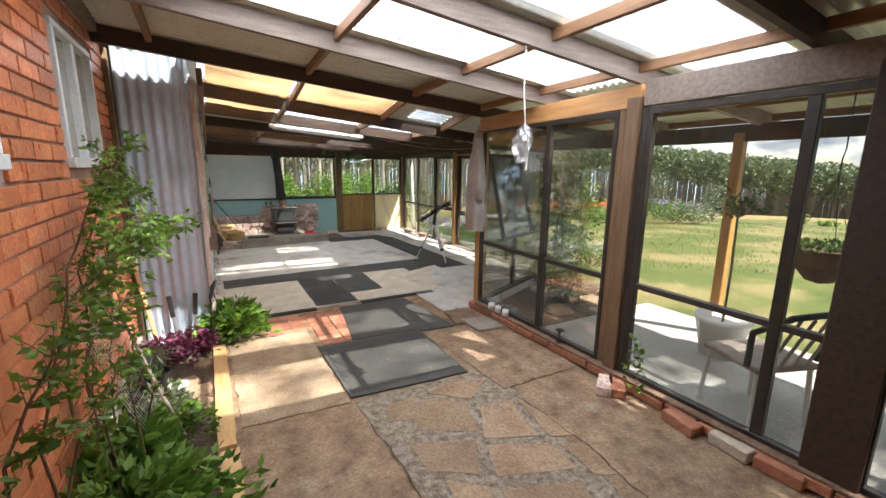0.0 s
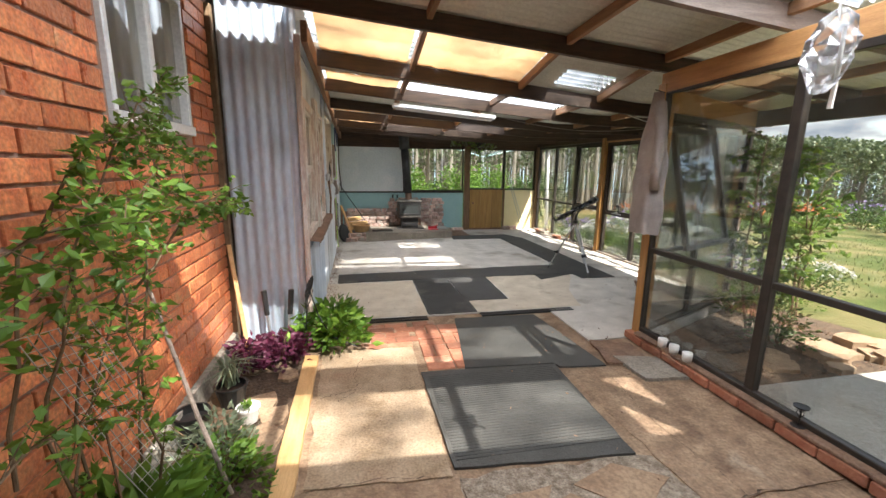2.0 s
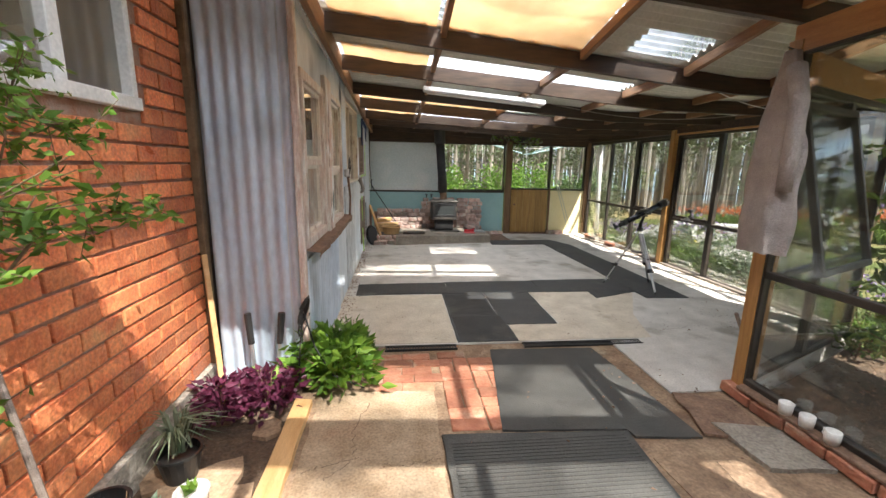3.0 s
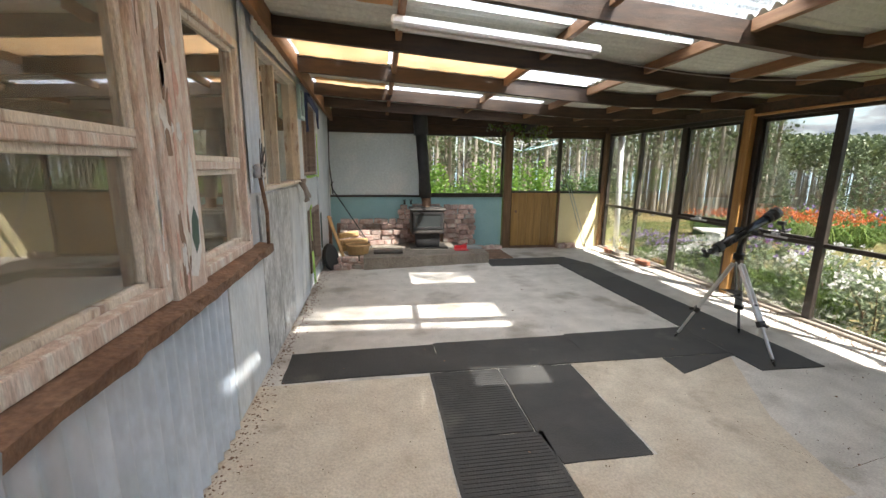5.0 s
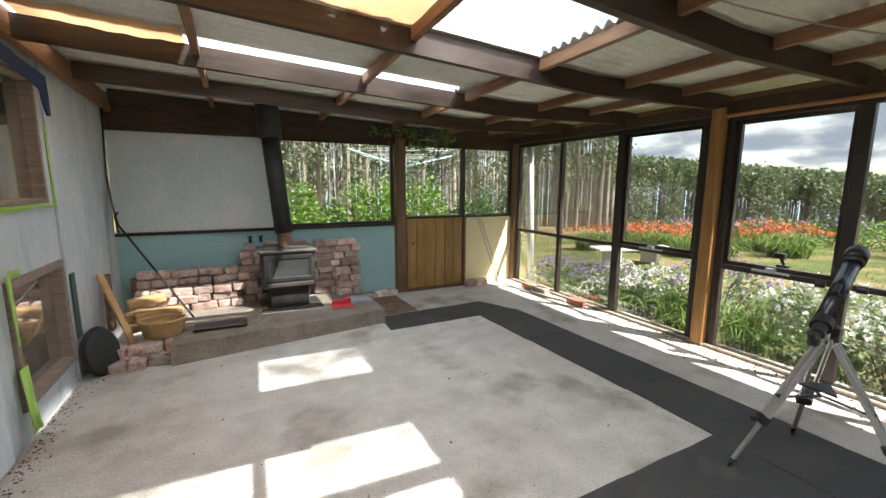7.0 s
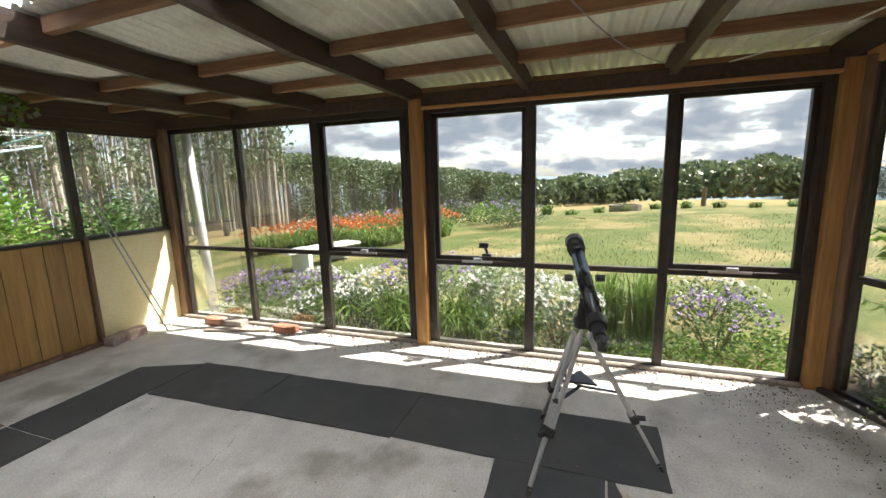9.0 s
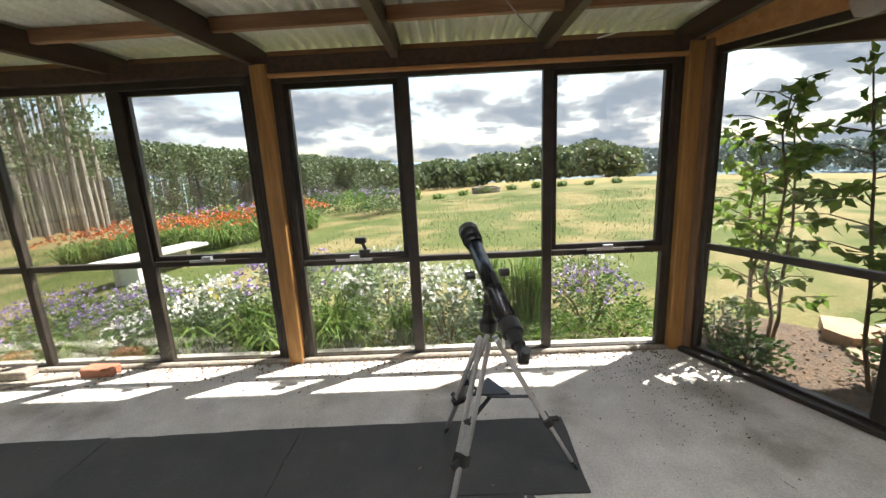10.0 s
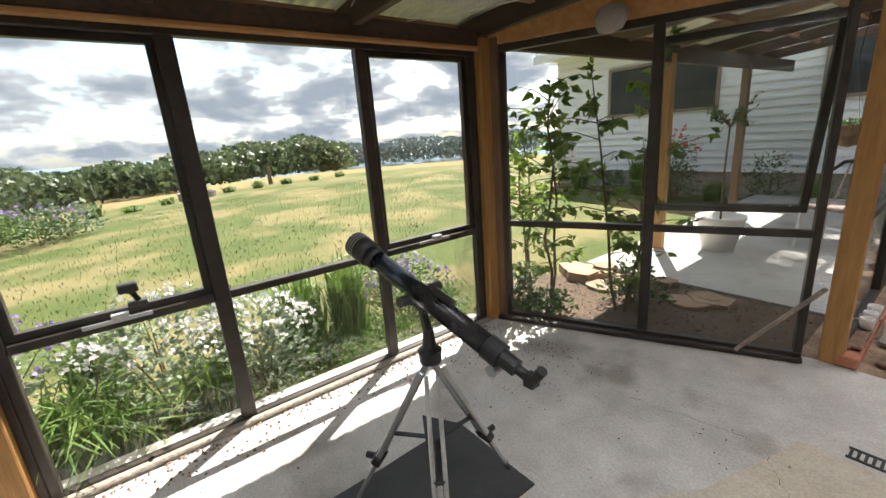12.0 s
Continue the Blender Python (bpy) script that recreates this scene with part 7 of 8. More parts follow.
# dark mulch around the bay, stepping stones, leafy shrub outside the angled window
bm = bmesh.new()
ring = [(2.76, 3.32), (4.3, 3.32), (5.0, 4.0), (4.75, 4.9), (4.46, 4.86), (2.80, 4.12)]
lo = [bm.verts.new((x, y, -0.3)) for x, y in ring]; hi = [bm.verts.new((x, y, -0.055)) for x, y in ring]
bm.faces.new(hi)
for k in range(6):
    bm.faces.new((lo[k], lo[(k + 1) % 6], hi[(k + 1) % 6], hi[k]))
structure(part("mulch", bm, M["soil"]), "dark mulch bed outside the angled window", "soil")
rnd = random.Random(61)
for k in range(12):
    x, y, r = 4.2 + 0.25 * rnd.uniform(-3, 2), 3.45 + 0.2 * rnd.uniform(-0.5, 2), rnd.uniform(0.08, 0.2)
    n = rnd.randint(5, 7); a0 = rnd.uniform(0, 6)
    worn_slab("garden_stone", [(x + r * math.cos(a0 + 6.283 * i / n), y + r * 0.8 * math.sin(a0 + 6.283 * i / n)) for i in range(n)], -0.08, 0.0 + rnd.uniform(-0.03, 0.03), M["stone"], "flat sandstone at the edge of the mulch", "stone", "stones by the patio", seed=500 + k, kind="")
random.seed(62)
L = Leaves()
for k in range(900):
    L.leaf((random.uniform(2.8, 4.7), random.uniform(3.35, 4.8), -0.045), (random.uniform(-0.03, 0.03), random.uniform(-0.03, 0.03), 0.008), 0.008)
stuff(L.make("mulch_leaves", M["sill"]), "dry leaves on the mulch", "leaf litter")


def leafy_shrub(x, y, seed, h, label, n_side=9, spread=0.45):
    random.seed(seed)
    t = tagged(new("citrus_shrub"), label, "shrub", "shrubs outside the angled window")
    t.matrix_world = pose(x, y, -0.06)
    bm = bmesh.new(); L = Leaves()
    for s_ in range(2):
        a = random.uniform(0, 6.28)
        pts = [Vector((0.03 * math.cos(a), 0.03 * math.sin(a), 0))]
        for k in range(6):
            pts.append(pts[-1] + Vector((random.uniform(-0.05, 0.05) + 0.02 * math.cos(a), random.uniform(-0.04, 0.04) + 0.02 * math.sin(a), h / 6 * random.uniform(0.85, 1.05))))
        tube(bm, pts, 0.013, 0.004, 7)
        for k in range(n_side):
            i = random.randint(1, 5); p = pts[i].lerp(pts[i + 1], random.random())
            b = random.uniform(0, 6.28); ln = spread * random.uniform(0.4, 1.0)
            q = p + Vector((math.cos(b) * ln, math.sin(b) * ln * 0.7, ln * random.uniform(0.0, 0.5)))
            tube(bm, [p, p.lerp(q, 0.5) + Vector((0, 0, 0.03)), q], 0.005, 0.002, 5)
            for j in range(12):
                c = p.lerp(q, random.uniform(0.25, 1.05))
                d = Vector((random.uniform(-1, 1), random.uniform(-1, 1), random.uniform(-0.9, 0.35))).normalized() * random.uniform(0.06, 0.11)
                L.leaf(c, d, d.length * 0.27)
        for j in range(14):
            c = pts[-1] + Vector((random.gauss(0, 0.03), random.gauss(0, 0.03), -random.random() * 0.25))
            d = Vector((random.uniform(-1, 1), random.uniform(-1, 1), random.uniform(-0.2, 1))).normalized() * 0.08
            L.leaf(c, d, 0.02)
    stuff(part("branches", bm, M["stem"], t), "brown branches")
    stuff(L.make("foliage", M["citrus"], t), "broad glossy green leaves")
    random.seed(0)
    return t


leafy_shrub(4.30, 4.45, 71, 1.85, "tall leafy citrus shrub against the angled window", 17)
leafy_shrub(3.88, 4.15, 72, 1.9, "tall leafy citrus shrub with drooping leaves", 19)
leafy_shrub(4.62, 4.30, 73, 1.5, "leafy citrus shrub by the corner", 14)
for k, (x, y, w, h) in enumerate(((3.9, 3.9, 0.5, 0.35), (4.6, 4.6, 0.5, 0.3), (4.2, 4.65, 0.4, 0.25))):
    shrub("low_bush", x, y, w, h, 500, M["leaf_dark"], "low dark bush in the mulch", leaf=0.045, seed=420 + k, z=-0.06, group="shrubs outside the angled window")

# ---- white weatherboard house ----
HY = -2.7
hs = tagged(new("house"), "white weatherboard house with dark windows across the patio", "house")
bm = bmesh.new(); box(bm, (2.7, HY - 4, 0.25), (9.7, HY - 0.055, 3.1)); part("wall", bm, M["weatherboard"], hs)
bm = bmesh.new(); box(bm, (2.75, HY - 3.9, -0.6), (9.65, HY - 0.06, 0.25)); part("footing", bm, M["footing"], hs, "rough grey footing")
HW = [(5.8, 8.2, 1.5, 2.6), (2.9, 4.25, 1.5, 2.6)]
for r in range(19):
    z = 0.25 + 0.15 * r
    spans = [(2.7, 9.72)]
    for a, b, c, d in HW:
        if c - 0.1 < z < d:
            spans = [s for x0, x1 in spans for s in ((x0, min(x1, a)), (max(x0, b), x1)) if s[1] - s[0] > 0.05]
    for x0, x1 in spans:
        bm = bmesh.new()
        vs = [bm.verts.new(p) for p in ((x0, HY, z), (x1, HY, z), (x1, HY - 0.045, z + 0.155), (x0, HY - 0.045, z + 0.155), (x0, HY - 0.05, z), (x1, HY - 0.05, z))]
        bm.faces.new(vs[:4]); bm.faces.new((vs[0], vs[1], vs[5], vs[4]))
        part("weatherboard", bm, M["weatherboard"], hs)
for a, b, c, d in HW:
    w_ = None
    bm = bmesh.new()
    box(bm, (a, HY - 0.02, c), (b, HY + 0.03, c + 0.06)); box(bm, (a, HY - 0.02, d - 0.06), (b, HY + 0.03, d)); box(bm, (a, HY - 0.02, c + 0.06), (a + 0.06, HY + 0.03, d - 0.06)); box(bm, (b - 0.06, HY - 0.02, c + 0.06), (b, HY + 0.03, d - 0.06)); box(bm, ((a + b) / 2 - 0.03, HY - 0.02, c + 0.06), ((a + b) / 2 + 0.03, HY + 0.03, d - 0.06))
    w_ = part("window", bm, M["beam_grey"], hs, "dark framed house window")
    bm = bmesh.new(); box(bm, (a + 0.05, HY - 0.01, c + 0.05), (b - 0.05, HY, d - 0.05)); part("pane", bm, M["darkglass"], w_, "window pane, darkness of the room put in its colour")
bm = bmesh.new(); box(bm, (2.6, HY - 4.2, 3.1), (10.1, HY + 0.45, 3.2)); box(bm, (2.6, HY + 0.42, 3.02), (10.1, HY + 0.5, 3.2)); bar(bm, (10.1, HY + 0.4, 3.2), (6.4, HY - 2.5, 4.4), 0.2, 0.1); part("roof", bm, M["weatherboard"], hs)
for k in range(9):
    x = 3.2 + k * 0.75
    shrub("border_plant", x, HY + 0.55 + 0.2 * (k % 2), 0.7, 0.55 + 0.25 * (k % 3), 240 if k % 2 else 500, M["blade"] if k % 2 else M["leaf_dark"], "green border plant along the house wall", (None, None, M["flower_orange"])[k % 3] if k == 8 else None, 30, leaf=0.012 if k % 2 else 0.06, kind="blade" if k % 2 else "leaf", seed=440 + k, group="border along the house", stems=2)

shrub("coral_bush", 6.05, -1.6, 0.8, 1.35, 700, M["leaf_dark"], "upright dark bush with coral red blooms by the house", M["flower_coral"], 26, leaf=0.06, seed=462, group="border along the house", fsize=0.035)
# patio: potted standard tree, hanging basket, chair
pt = tagged(new("potted_tree"), "standard rose tree in a pale round pot on the patio", "potted tree")
pt.matrix_world = pose(3.96, 2.04, -0.04)
bm = bmesh.new(); lathe(bm, [(0.001, 0), (0.15, 0.0), (0.22, 0.33), (0.235, 0.34), (0.235, 0.37), (0.20, 0.37), (0.19, 0.32), (0.001, 0.32)], 24); part("pot", bm, M["plastic_white"], pt, smooth=True)
random.seed(81)
bm = bmesh.new(); tube(bm, [(0, 0, 0.3), (0.01, 0, 0.8), (0, 0.01, 1.3)], 0.012, 0.009, 7)
L, F = Leaves(), Leaves()
for k in range(16):
    a, r = random.uniform(0, 6.28), random.uniform(0.12, 0.3)
    q = Vector((math.cos(a) * r, math.sin(a) * r, 1.3 + random.uniform(0.0, 0.28)))
    tube(bm, [(0, 0.01, 1.28), q * 0.5 + Vector((0, 0, 0.68)), q], 0.005, 0.002, 5)
    for j in range(11):
        L.leaf(Vector((0, 0, 1.3)).lerp(q, random.uniform(0.4, 1.1)), Vector([random.uniform(-1, 1) for _ in range(3)]).normalized() * 0.045, 0.014)
stuff(part("branches", bm, M["stem"], pt), "thin stem and branches"); stuff(L.make("foliage", M["leaf_dark"], pt), "sparse dark leaves")
hb = tagged(new("hanging_basket"), "brown coir hanging basket with small plants", "hanging basket")
hb.matrix_world = pose(3.2, 1.2, 1.12)
bm = bmesh.new(); lathe(bm, [(0.001, -0.16), (0.07, -0.14), (0.15, -0.04), (0.17, 0.06), (0.15, 0.06), (0.001, 0.03)], 18); part("basket", bm, M["stem"], hb)
bm = bmesh.new()
for k in range(3):
    tube(bm, [(0.16 * math.cos(k * 2.1), 0.16 * math.sin(k * 2.1), 0.06), (0, 0, 0.5)], 0.002, n=4)
tube(bm, [(0, 0, 0.5), (0, 0, 0.6), (0.03, 0, 0.66), (0, 0, 1.07)], 0.004, n=5)
part("chains", bm, M["black"], hb)
L = Leaves()
for k in range(260):
    a, r = random.uniform(0, 6.28), 0.19 * random.random() ** 0.5
    L.leaf((r * math.cos(a), r * math.sin(a), 0.05 + random.uniform(0, 0.05)), Vector((random.uniform(-1, 1), random.uniform(-1, 1), random.uniform(0, 1))).normalized() * 0.035, 0.01)
stuff(L.make("foliage", M["leaf_dark"], hb), "small leaves")
chair = tagged(new("patio_chair"), "weathered patio chair with a curved dark back rail", "chair")
chair.matrix_world = pose(3.15, 1.42, -0.04, 0, 0, 160)
bm = bmesh.new(); box(bm, (-0.24, -0.22, 0.42), (0.24, 0.22, 0.46), 0.01); part("seat", bm, M["beam_grey"], chair)
for sx, sy in ((-0.2, -0.19), (0.2, -0.19), (-0.2, 0.19), (0.2, 0.19)):
    bm = bmesh.new(); tube(bm, [(sx * 1.1, sy * 1.1, 0), (sx, sy, 0.42)], 0.016, n=8); part("leg", bm, M["plastic_white"], chair, "pale metal leg")
bm = bmesh.new(); tube(bm, [(-0.26, 0.16, 0.46), (-0.30, 0.2, 0.70), (-0.2, 0.34, 0.84), (0, 0.38, 0.87), (0.2, 0.34, 0.84), (0.30, 0.2, 0.70), (0.26, 0.16, 0.46)], 0.02, n=10); part("back_rail", bm, M["black"], chair, "curved dark back rail", True)
for k in range(4):
    bm = bmesh.new(); tube(bm, [(-0.15 + 0.1 * k, 0.2, 0.46), (-0.15 + 0.1 * k, 0.35, 0.83)], 0.01, n=6); part("spindle", bm, M["beam_grey"], chair)
# ---- plants and things in the garden strip ----
SB_ = "plants in the garden strip"
shrub("leafy_clump", 0.03, 4.5, 0.62, 0.36, 900, M["leaf"], "mound of bright green broad leaves at the slab corner", leaf=0.085, seed=601, z=-0.01, group=SB_)
shrub("plum_plant", -0.30, 4.22, 0.42, 0.22, 500, M["plum"], "low plum purple leafy plant", leaf=0.06, seed=602, z=0.0, group=SB_)
shrub("plum_plant", -0.50, 4.05, 0.30, 0.26, 300, M["plum"], "low plum purple leafy plant", leaf=0.06, seed=603, z=0.0, group=SB_)
shrub("green_mass", -0.42, 2.05, 0.75, 0.42, 1500, M["leaf"], "thick mass of green herb leaves in the strip", leaf=0.07, seed=604, z=0.0, group=SB_)
shrub("green_mass", -0.32, 1.55, 0.75, 0.42, 1500, M["leaf_dark"], "thick mass of dark fine leaves in the strip", leaf=0.035, seed=605, z=0.0, group=SB_)
shrub("herb", -0.35, 2.95, 0.42, 0.22, 500, M["leaf"], "loose pale green herb in the strip", leaf=0.045, seed=606, z=0.0, group=SB_)
shrub("herb", -0.42, 3.1, 0.4, 0.28, 420, M["silver"], "loose grey-green herb with fine leaves", leaf=0.04, seed=607, z=0.0, group=SB_)
shrub("herb", -0.52, 2.55, 0.45, 0.35, 420, M["leaf"], "broad-leaved green seedling in the strip", leaf=0.12, seed=608, z=0.0, group=SB_)


def pot(name, x, y, r, h, material, label):
    t = tagged(new(name), label, "plant pot", "pots in the garden strip")
    t.matrix_world = pose(x, y, 0.02)
    bm = bmesh.new(); lathe(bm, [(0.001, 0), (r * 0.72, 0), (r, h), (r * 1.06, h), (r * 1.06, h + 0.012), (r * 0.92, h + 0.012), (r * 0.85, h * 0.8), (0.001, h * 0.78)], 20)
    part("pot", bm, material, t, smooth=False)
    return t


pot("white_pot", -0.36, 3.42, 0.062, 0.08, M["plastic_white"], "small white round pot with a seedling")
pot("black_pot", -0.60, 3.30, 0.085, 0.15, M["plastic_black"], "black plastic nursery pot")
pot("black_pot", -0.55, 2.8, 0.07, 0.12, M["plastic_black"], "black plastic nursery pot")
sp = pot("spider_plant", -0.50, 3.62, 0.09, 0.12, M["plastic_black"], "spider plant with striped arching leaves in a black pot")
random.seed(610)
L = Leaves()
for k in range(60):
    L.blade((random.gauss(0, 0.015), random.gauss(0, 0.015), 0.12), random.uniform(0.16, 0.28), random.uniform(0.3, 1.1), 0.006)
stuff(L.make("leaves", M["silver"], sp), "pale striped arching leaves")
L = Leaves()
for k in range(10):
    L.leaf((-0.36, 3.42, 0.10), Vector((random.uniform(-1, 1), random.uniform(-1, 1), 1)).normalized() * 0.06, 0.018)
stuff(L.make("seedling", M["leaf"]), "small green seedling in a white pot", "seedling")

# climbing rose with long canes
random.seed(620)
rose = tagged(new("climbing_rose"), "sprawling climbing rose with thin canes on the brick wall", "climbing plant")
bm = bmesh.new(); L = Leaves()
canes = [[(-0.55, 2.5, 0.0), (-0.62, 2.55, 0.6), (-0.60, 2.62, 1.15), (-0.50, 2.75, 1.55), (-0.42, 2.95, 1.75)],
         [(-0.50, 2.4, 0.0), (-0.58, 2.35, 0.7), (-0.50, 2.45, 1.2), (-0.36, 2.6, 1.38), (-0.22, 2.75, 1.30)],
         [(-0.60, 2.0, 0.0), (-0.62, 1.9, 0.7), (-0.52, 2.0, 1.15), (-0.36, 2.15, 1.32), (-0.28, 2.4, 1.30)],
         [(-0.62, 2.8, 0.0), (-0.60, 2.85, 0.5), (-0.56, 2.95, 1.0), (-0.58, 3.15, 1.45), (-0.60, 3.3, 1.72)],
         [(-0.45, 2.6, 0.0), (-0.40, 2.55, 0.5), (-0.48, 2.62, 0.9), (-0.52, 2.7, 1.25)],
         [(-0.60, 1.6, 0.1), (-0.50, 1.8, 0.75), (-0.42, 2.1, 0.85), (-0.50, 2.5, 0.70)],
         [(-0.62, 2.9, 0.9), (-0.46, 3.05, 1.2), (-0.30, 3.25, 1.26)],
         [(-0.62, 1.5, 0.2), (-0.55, 1.5, 0.9), (-0.45, 1.62, 1.12), (-0.34, 1.9, 1.18)],
         [(-0.64, 2.3, 0.6), (-0.60, 2.4, 1.2), (-0.50, 2.6, 1.50), (-0.48, 2.9, 1.55), (-0.42, 3.2, 1.45)],
         [(-0.55, 2.3, 0.1), (-0.60, 2.45, 0.5), (-0.62, 2.75, 0.8), (-0.60, 3.0, 1.2)]]
for ci, c in enumerate(canes):
    c = [Vector(p) for p in c]
    pts = []
    for a, b in zip(c, c[1:]):
        for k in range(4):
            pts.append(a.lerp(b, k / 4) + Vector([random.uniform(-0.012, 0.012) for _ in range(3)]))
    pts.append(c[-1])
    tube(bm, pts, 0.006, 0.002, 6)
    for i, p in enumerate(pts):
        t = i / len(pts)
        if t < 0.30 and random.random() < 0.6:
            continue
        for j in range(3 if p.z < 0.9 else 5):
            sd_ = Vector((random.uniform(-0.3, 1), random.uniform(-1, 1), random.uniform(-0.6, 0.7))).normalized() * random.uniform(0.05, 0.16)
            tube(bm, [p, p + sd_], 0.0018, 0.001, 4, cap=False)
            for q in range(6):
                o = p + sd_ * (0.3 + 0.14 * q)
                if o.x < -0.66:
                    o.x = -0.65
                d = Vector((random.uniform(-1, 1), random.uniform(-1, 1), random.uniform(-0.7, 0.5))).normalized() * random.uniform(0.026, 0.05)
                L.leaf(o, d, d.length * 0.27)
stuff(part("bramble", bm, M["stem"], rose), "thin thorny canes"); stuff(L.make("foliage", M["leaf"], rose), "small serrated green leaves")

# leaning stick, stakes, wire mesh, garden tool handles, cables
bm = bmesh.new(); tube(bm, [(-0.30, 2.86, 0.03), (-0.42, 2.92, 0.38), (-0.60, 3.02, 0.98)], 0.011, 0.009, 8); tagged(part("stick", bm, M["beam_grey"]), "long bare stick leaning on the brick wall", "stick", "sticks and stakes")
bm = bmesh.new(); bar(bm, (-0.52, 4.15, 0.02), (-0.67, 4.40, 0.86), 0.03, 0.02, 0.003); tagged(part("stake", bm, M["plank"]), "pale pointed timber stake leaning in the corner", "stake", "sticks and stakes")
bm = bmesh.new(); tube(bm, [(-0.40, 2.35, 0.02), (-0.45, 2.38, 0.7)], 0.005, 0.003, 6); tagged(part("stake", bm, M["stem"]), "thin dark garden stake", "stake", "sticks and stakes")
for k, (x, lean) in enumerate(((-0.40, -0.03), (-0.29, 0.03))):
    t = tagged(new("tool_handle"), "garden shear handle with a black grip standing in the strip", "garden tool", "garden tools")
    t.matrix_world = pose(x, 4.33, 0.0)
    bm = bmesh.new(); tube(bm, [(0, 0, 0), (lean, 0.03, 0.33)], 0.012, n=8); part("shaft", bm, M["alu"], t)
    bm = bmesh.new(); tube(bm, [(lean * 0.95, 0.03, 0.31), (lean * 1.5, 0.045, 0.50)], 0.019, 0.021, 10); part("grip", bm, M["plastic_black"], t, "black rubber grip")
    bm = bmesh.new(); tube(bm, [(0.0, 0.0, 0.10), (lean * 0.35, 0.01, 0.17)], 0.020, n=8); part("tie", bm, M["lime"], t, "lime green tie")
wm = tagged(new("wire_mesh"), "bent silver wire mesh leaning against the bricks", "wire mesh")
bm = bmesh.new()
o_, u_, v_ = Vector((-0.60, 2.35, 1.0)), Vector((0.0, 0.30, -0.06)), Vector((0.25, 0.22, -0.92))
for k in range(9):
    a = o_ + u_ * (k / 8); tube(bm, [a, a + v_ * 0.5 + Vector((-0.02, 0, 0)), a + v_], 0.0016, n=4)
for k in range(22):
    a = o_ + v_ * (k / 21); tube(bm, [a, a + u_], 0.0014, n=4)
stuff(part("netting", bm, M["alu"], wm), "crossed thin wires")
cb = tagged(new("cable_bundle"), "tangled black cable bundle hung on the wall corner", "cable")
random.seed(630)
bm = bmesh.new()
for k in range(7):
    r = random.uniform(0.05, 0.10)
    ps = [(-0.11 + 0.03 * math.sin(a * 0.7 + k), 4.36 + r * 0.6 * math.cos(a * 0.628 + k), 0.58 - r + r * 1.3 * math.sin(a * 0.628 + k)) for a in range(11)]
    tube(bm, ps, 0.0045, n=5)
tube(bm, [(-0.11, 4.36, 0.5), (-0.05, 4.33, 0.3), (0.05, 4.3, 0.12), (0.25, 4.3, 0.02)], 0.005, n=6)
tube(bm, [(-0.12, 4.36, 0.5), (-0.14, 4.33, 0.25), (-0.15, 4.3, 0.03)], 0.005, n=6)
part("coil", bm, M["black"], cb)
# trailing vine by the way post
vn = tagged(new("vine"), "trailing vine with few heart leaves by the post", "climbing plant")
random.seed(640); bm = bmesh.new(); L = Leaves()
for k in range(3):
    ps = [(2.56 - 0.03 * k, 1.95 - 0.10 * k, 0.04)]
    for j in range(7):
        ps.append((ps[-1][0] + random.uniform(-0.03, 0.02), ps[-1][1] + random.uniform(-0.07, 0.07), ps[-1][2] + random.uniform(0.04, 0.085)))
    tube(bm, ps, 0.003, 0.0015, 5)
    for p in ps[1:]:
        for _ in range(2):
            L.leaf(p, Vector((random.uniform(-1, 0.3), random.uniform(-1, 1), random.uniform(-0.6, 0.4))).normalized() * 0.05, 0.018)
stuff(part("stems", bm, M["stem"], vn), "thin stems"); stuff(L.make("foliage", M["leaf"], vn), "heart-shaped leaves")
random.seed(0)
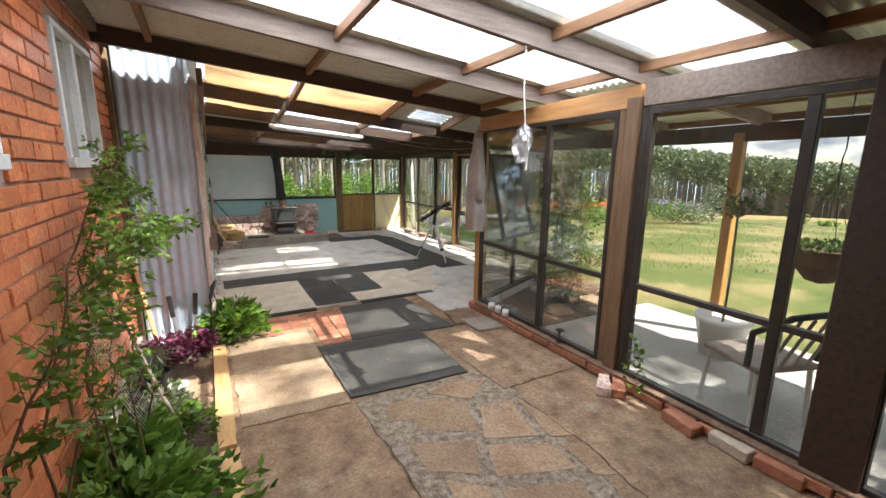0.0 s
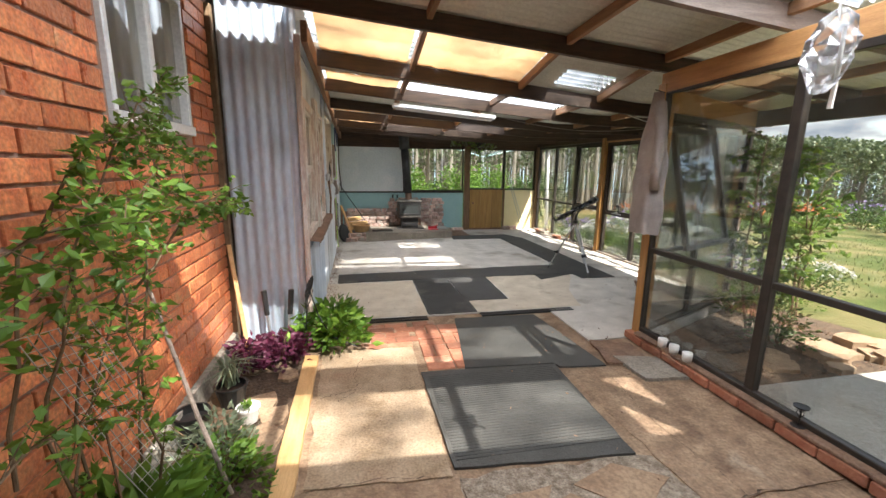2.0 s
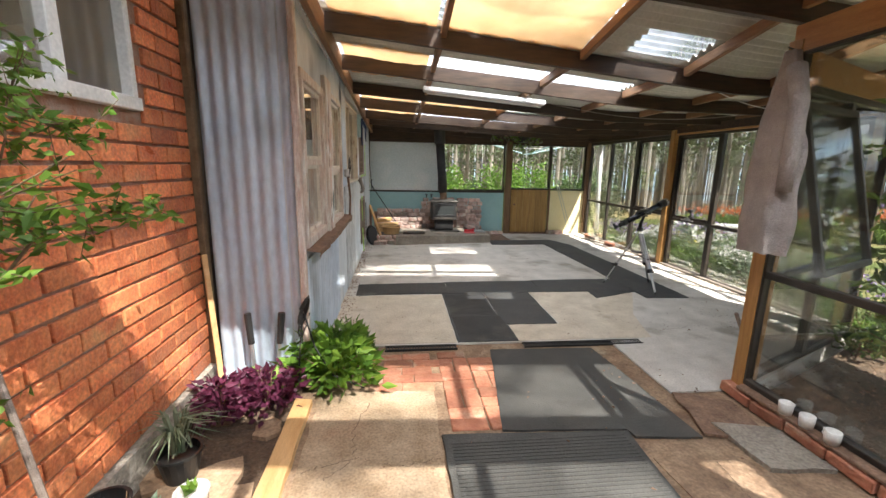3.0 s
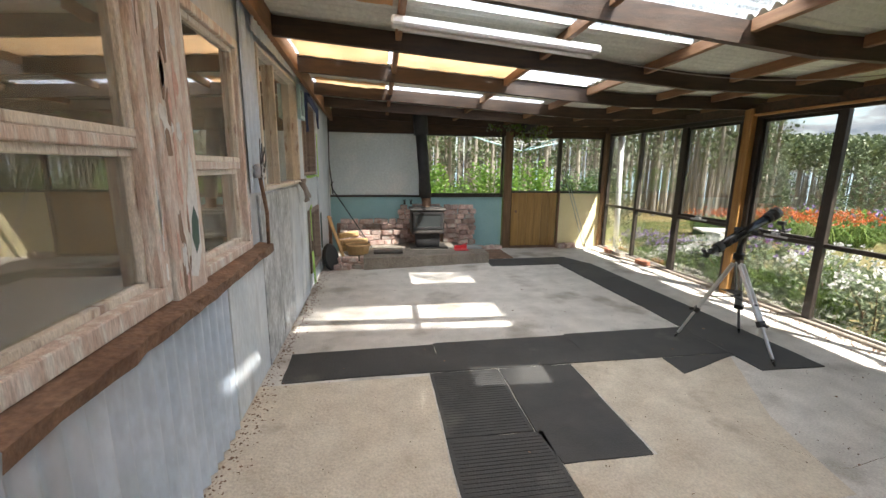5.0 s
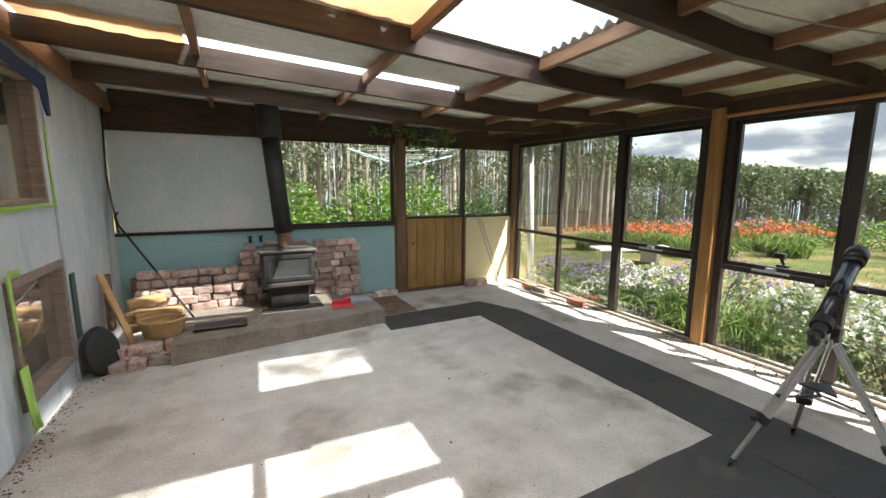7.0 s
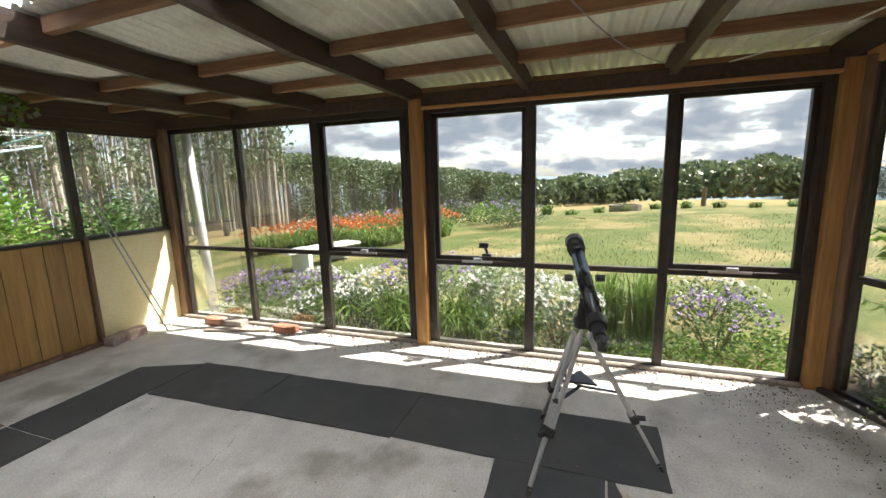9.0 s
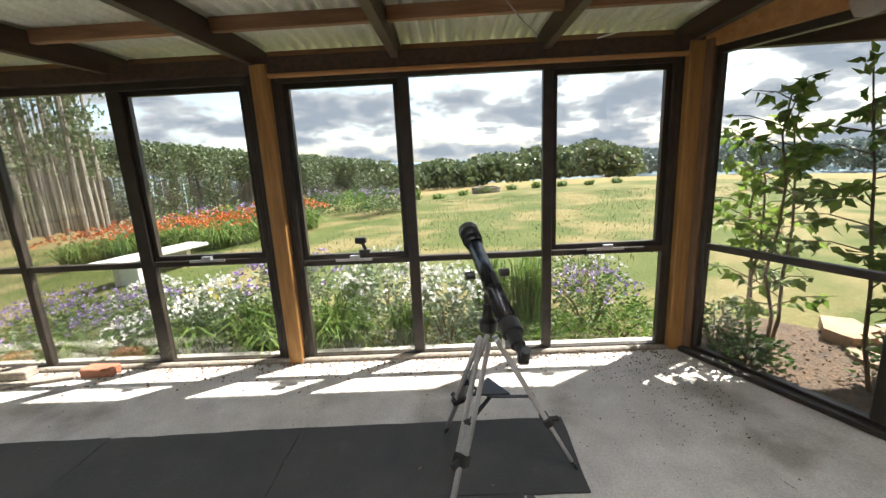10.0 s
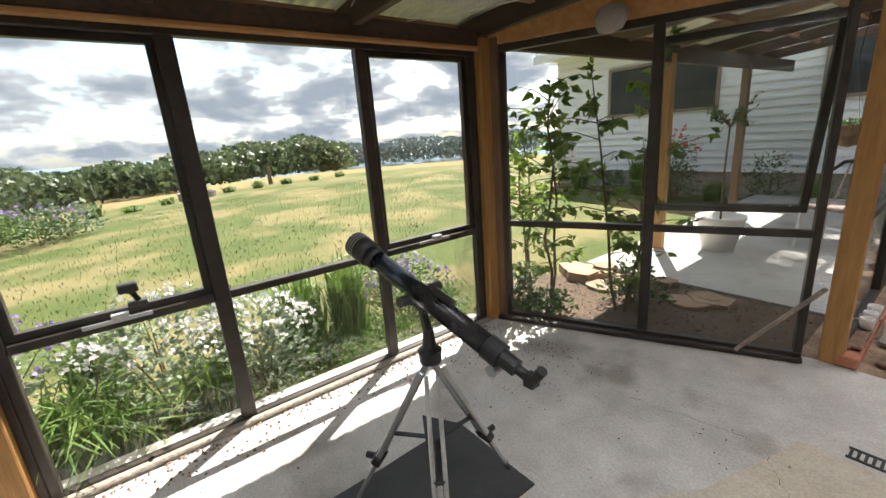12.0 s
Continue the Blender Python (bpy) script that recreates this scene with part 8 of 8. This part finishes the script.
# ---- bricks of the house wall, each its own ----
me_w = brick_mesh(0.226, 0.02, 0.073, 0.003, M["brick"])
me_h = brick_mesh(0.108, 0.02, 0.073, 0.003, M["brick"])
rnd = random.Random(90)
WIN = ((3.10, 4.01, 1.58, 2.39), (1.41, 2.32, 1.58, 2.39))
jv, jf = [], []
made = 0
for r in range(30):
    z = 0.215 + 0.0865 * r
    y = 4.40 - (0.12 if r % 2 else 0.0)
    if r % 2:
        spans = [(4.40 - 0.057, 0.108)]
    else:
        spans = []
    yy = 4.40 - (0.118 if r % 2 else 0.0)
    while yy > -1.6:
        spans.append((yy - 0.113, 0.226)); yy -= 0.238
    for yc, l in spans:
        a, b = yc - l / 2, yc + l / 2
        for w0, w1, z0, z1 in WIN:
            if z0 - 0.03 < z < z1 + 0.03 and b > w0 and a < w1:
                if a < w0 and w0 - a > 0.05:
                    b = w0
                elif b > w1 and b - w1 > 0.05:
                    a = w1
                else:
                    a = b
        if b - a < 0.04:
            continue
        x = -0.6995 + rnd.uniform(-0.0025, 0.0025)
        if made < 300 and yc > 2.25:
            o = new("brick", me_w if l > 0.2 else me_h); o.parent = wall_brick
            o.matrix_world = pose(x, (a + b) / 2, z + rnd.uniform(-0.002, 0.002), rnd.uniform(-0.5, 0.5), 0, 90) @ Matrix.Diagonal(((b - a) / l, 1, 1, 1))
            made += 1
        else:
            k = len(jv)
            x0, x1, z0, z1 = x - 0.009, x + 0.0085, z - 0.0365, z + 0.0365
            jv += [(x0, a, z0), (x0, b, z0), (x0, b, z1), (x0, a, z1), (x1, a + .002, z0 + .002), (x1, b - .002, z0 + .002), (x1, b - .002, z1 - .002), (x1, a + .002, z1 - .002)]
            jf += [(k + 4, k + 5, k + 6, k + 7), (k, k + 1, k + 5, k + 4), (k + 1, k + 2, k + 6, k + 5), (k + 2, k + 3, k + 7, k + 6), (k + 3, k, k + 4, k + 7)]
# same painted orange light patches as on the single bricks
M["brick_far"] = mat("red_brick_rest", [(0.58, 0.15, 0.065), (0.74, 0.28, 0.12)], rough=0.5, scale=7, bump=0.25, fine=45, stain=(0.62, 0.33, 0.16), stain_scale=4, stain_at=0.62)
stuff(raw("bricks", jv, jf, M["brick_far"], wall_brick), "glossy red painted bricks")
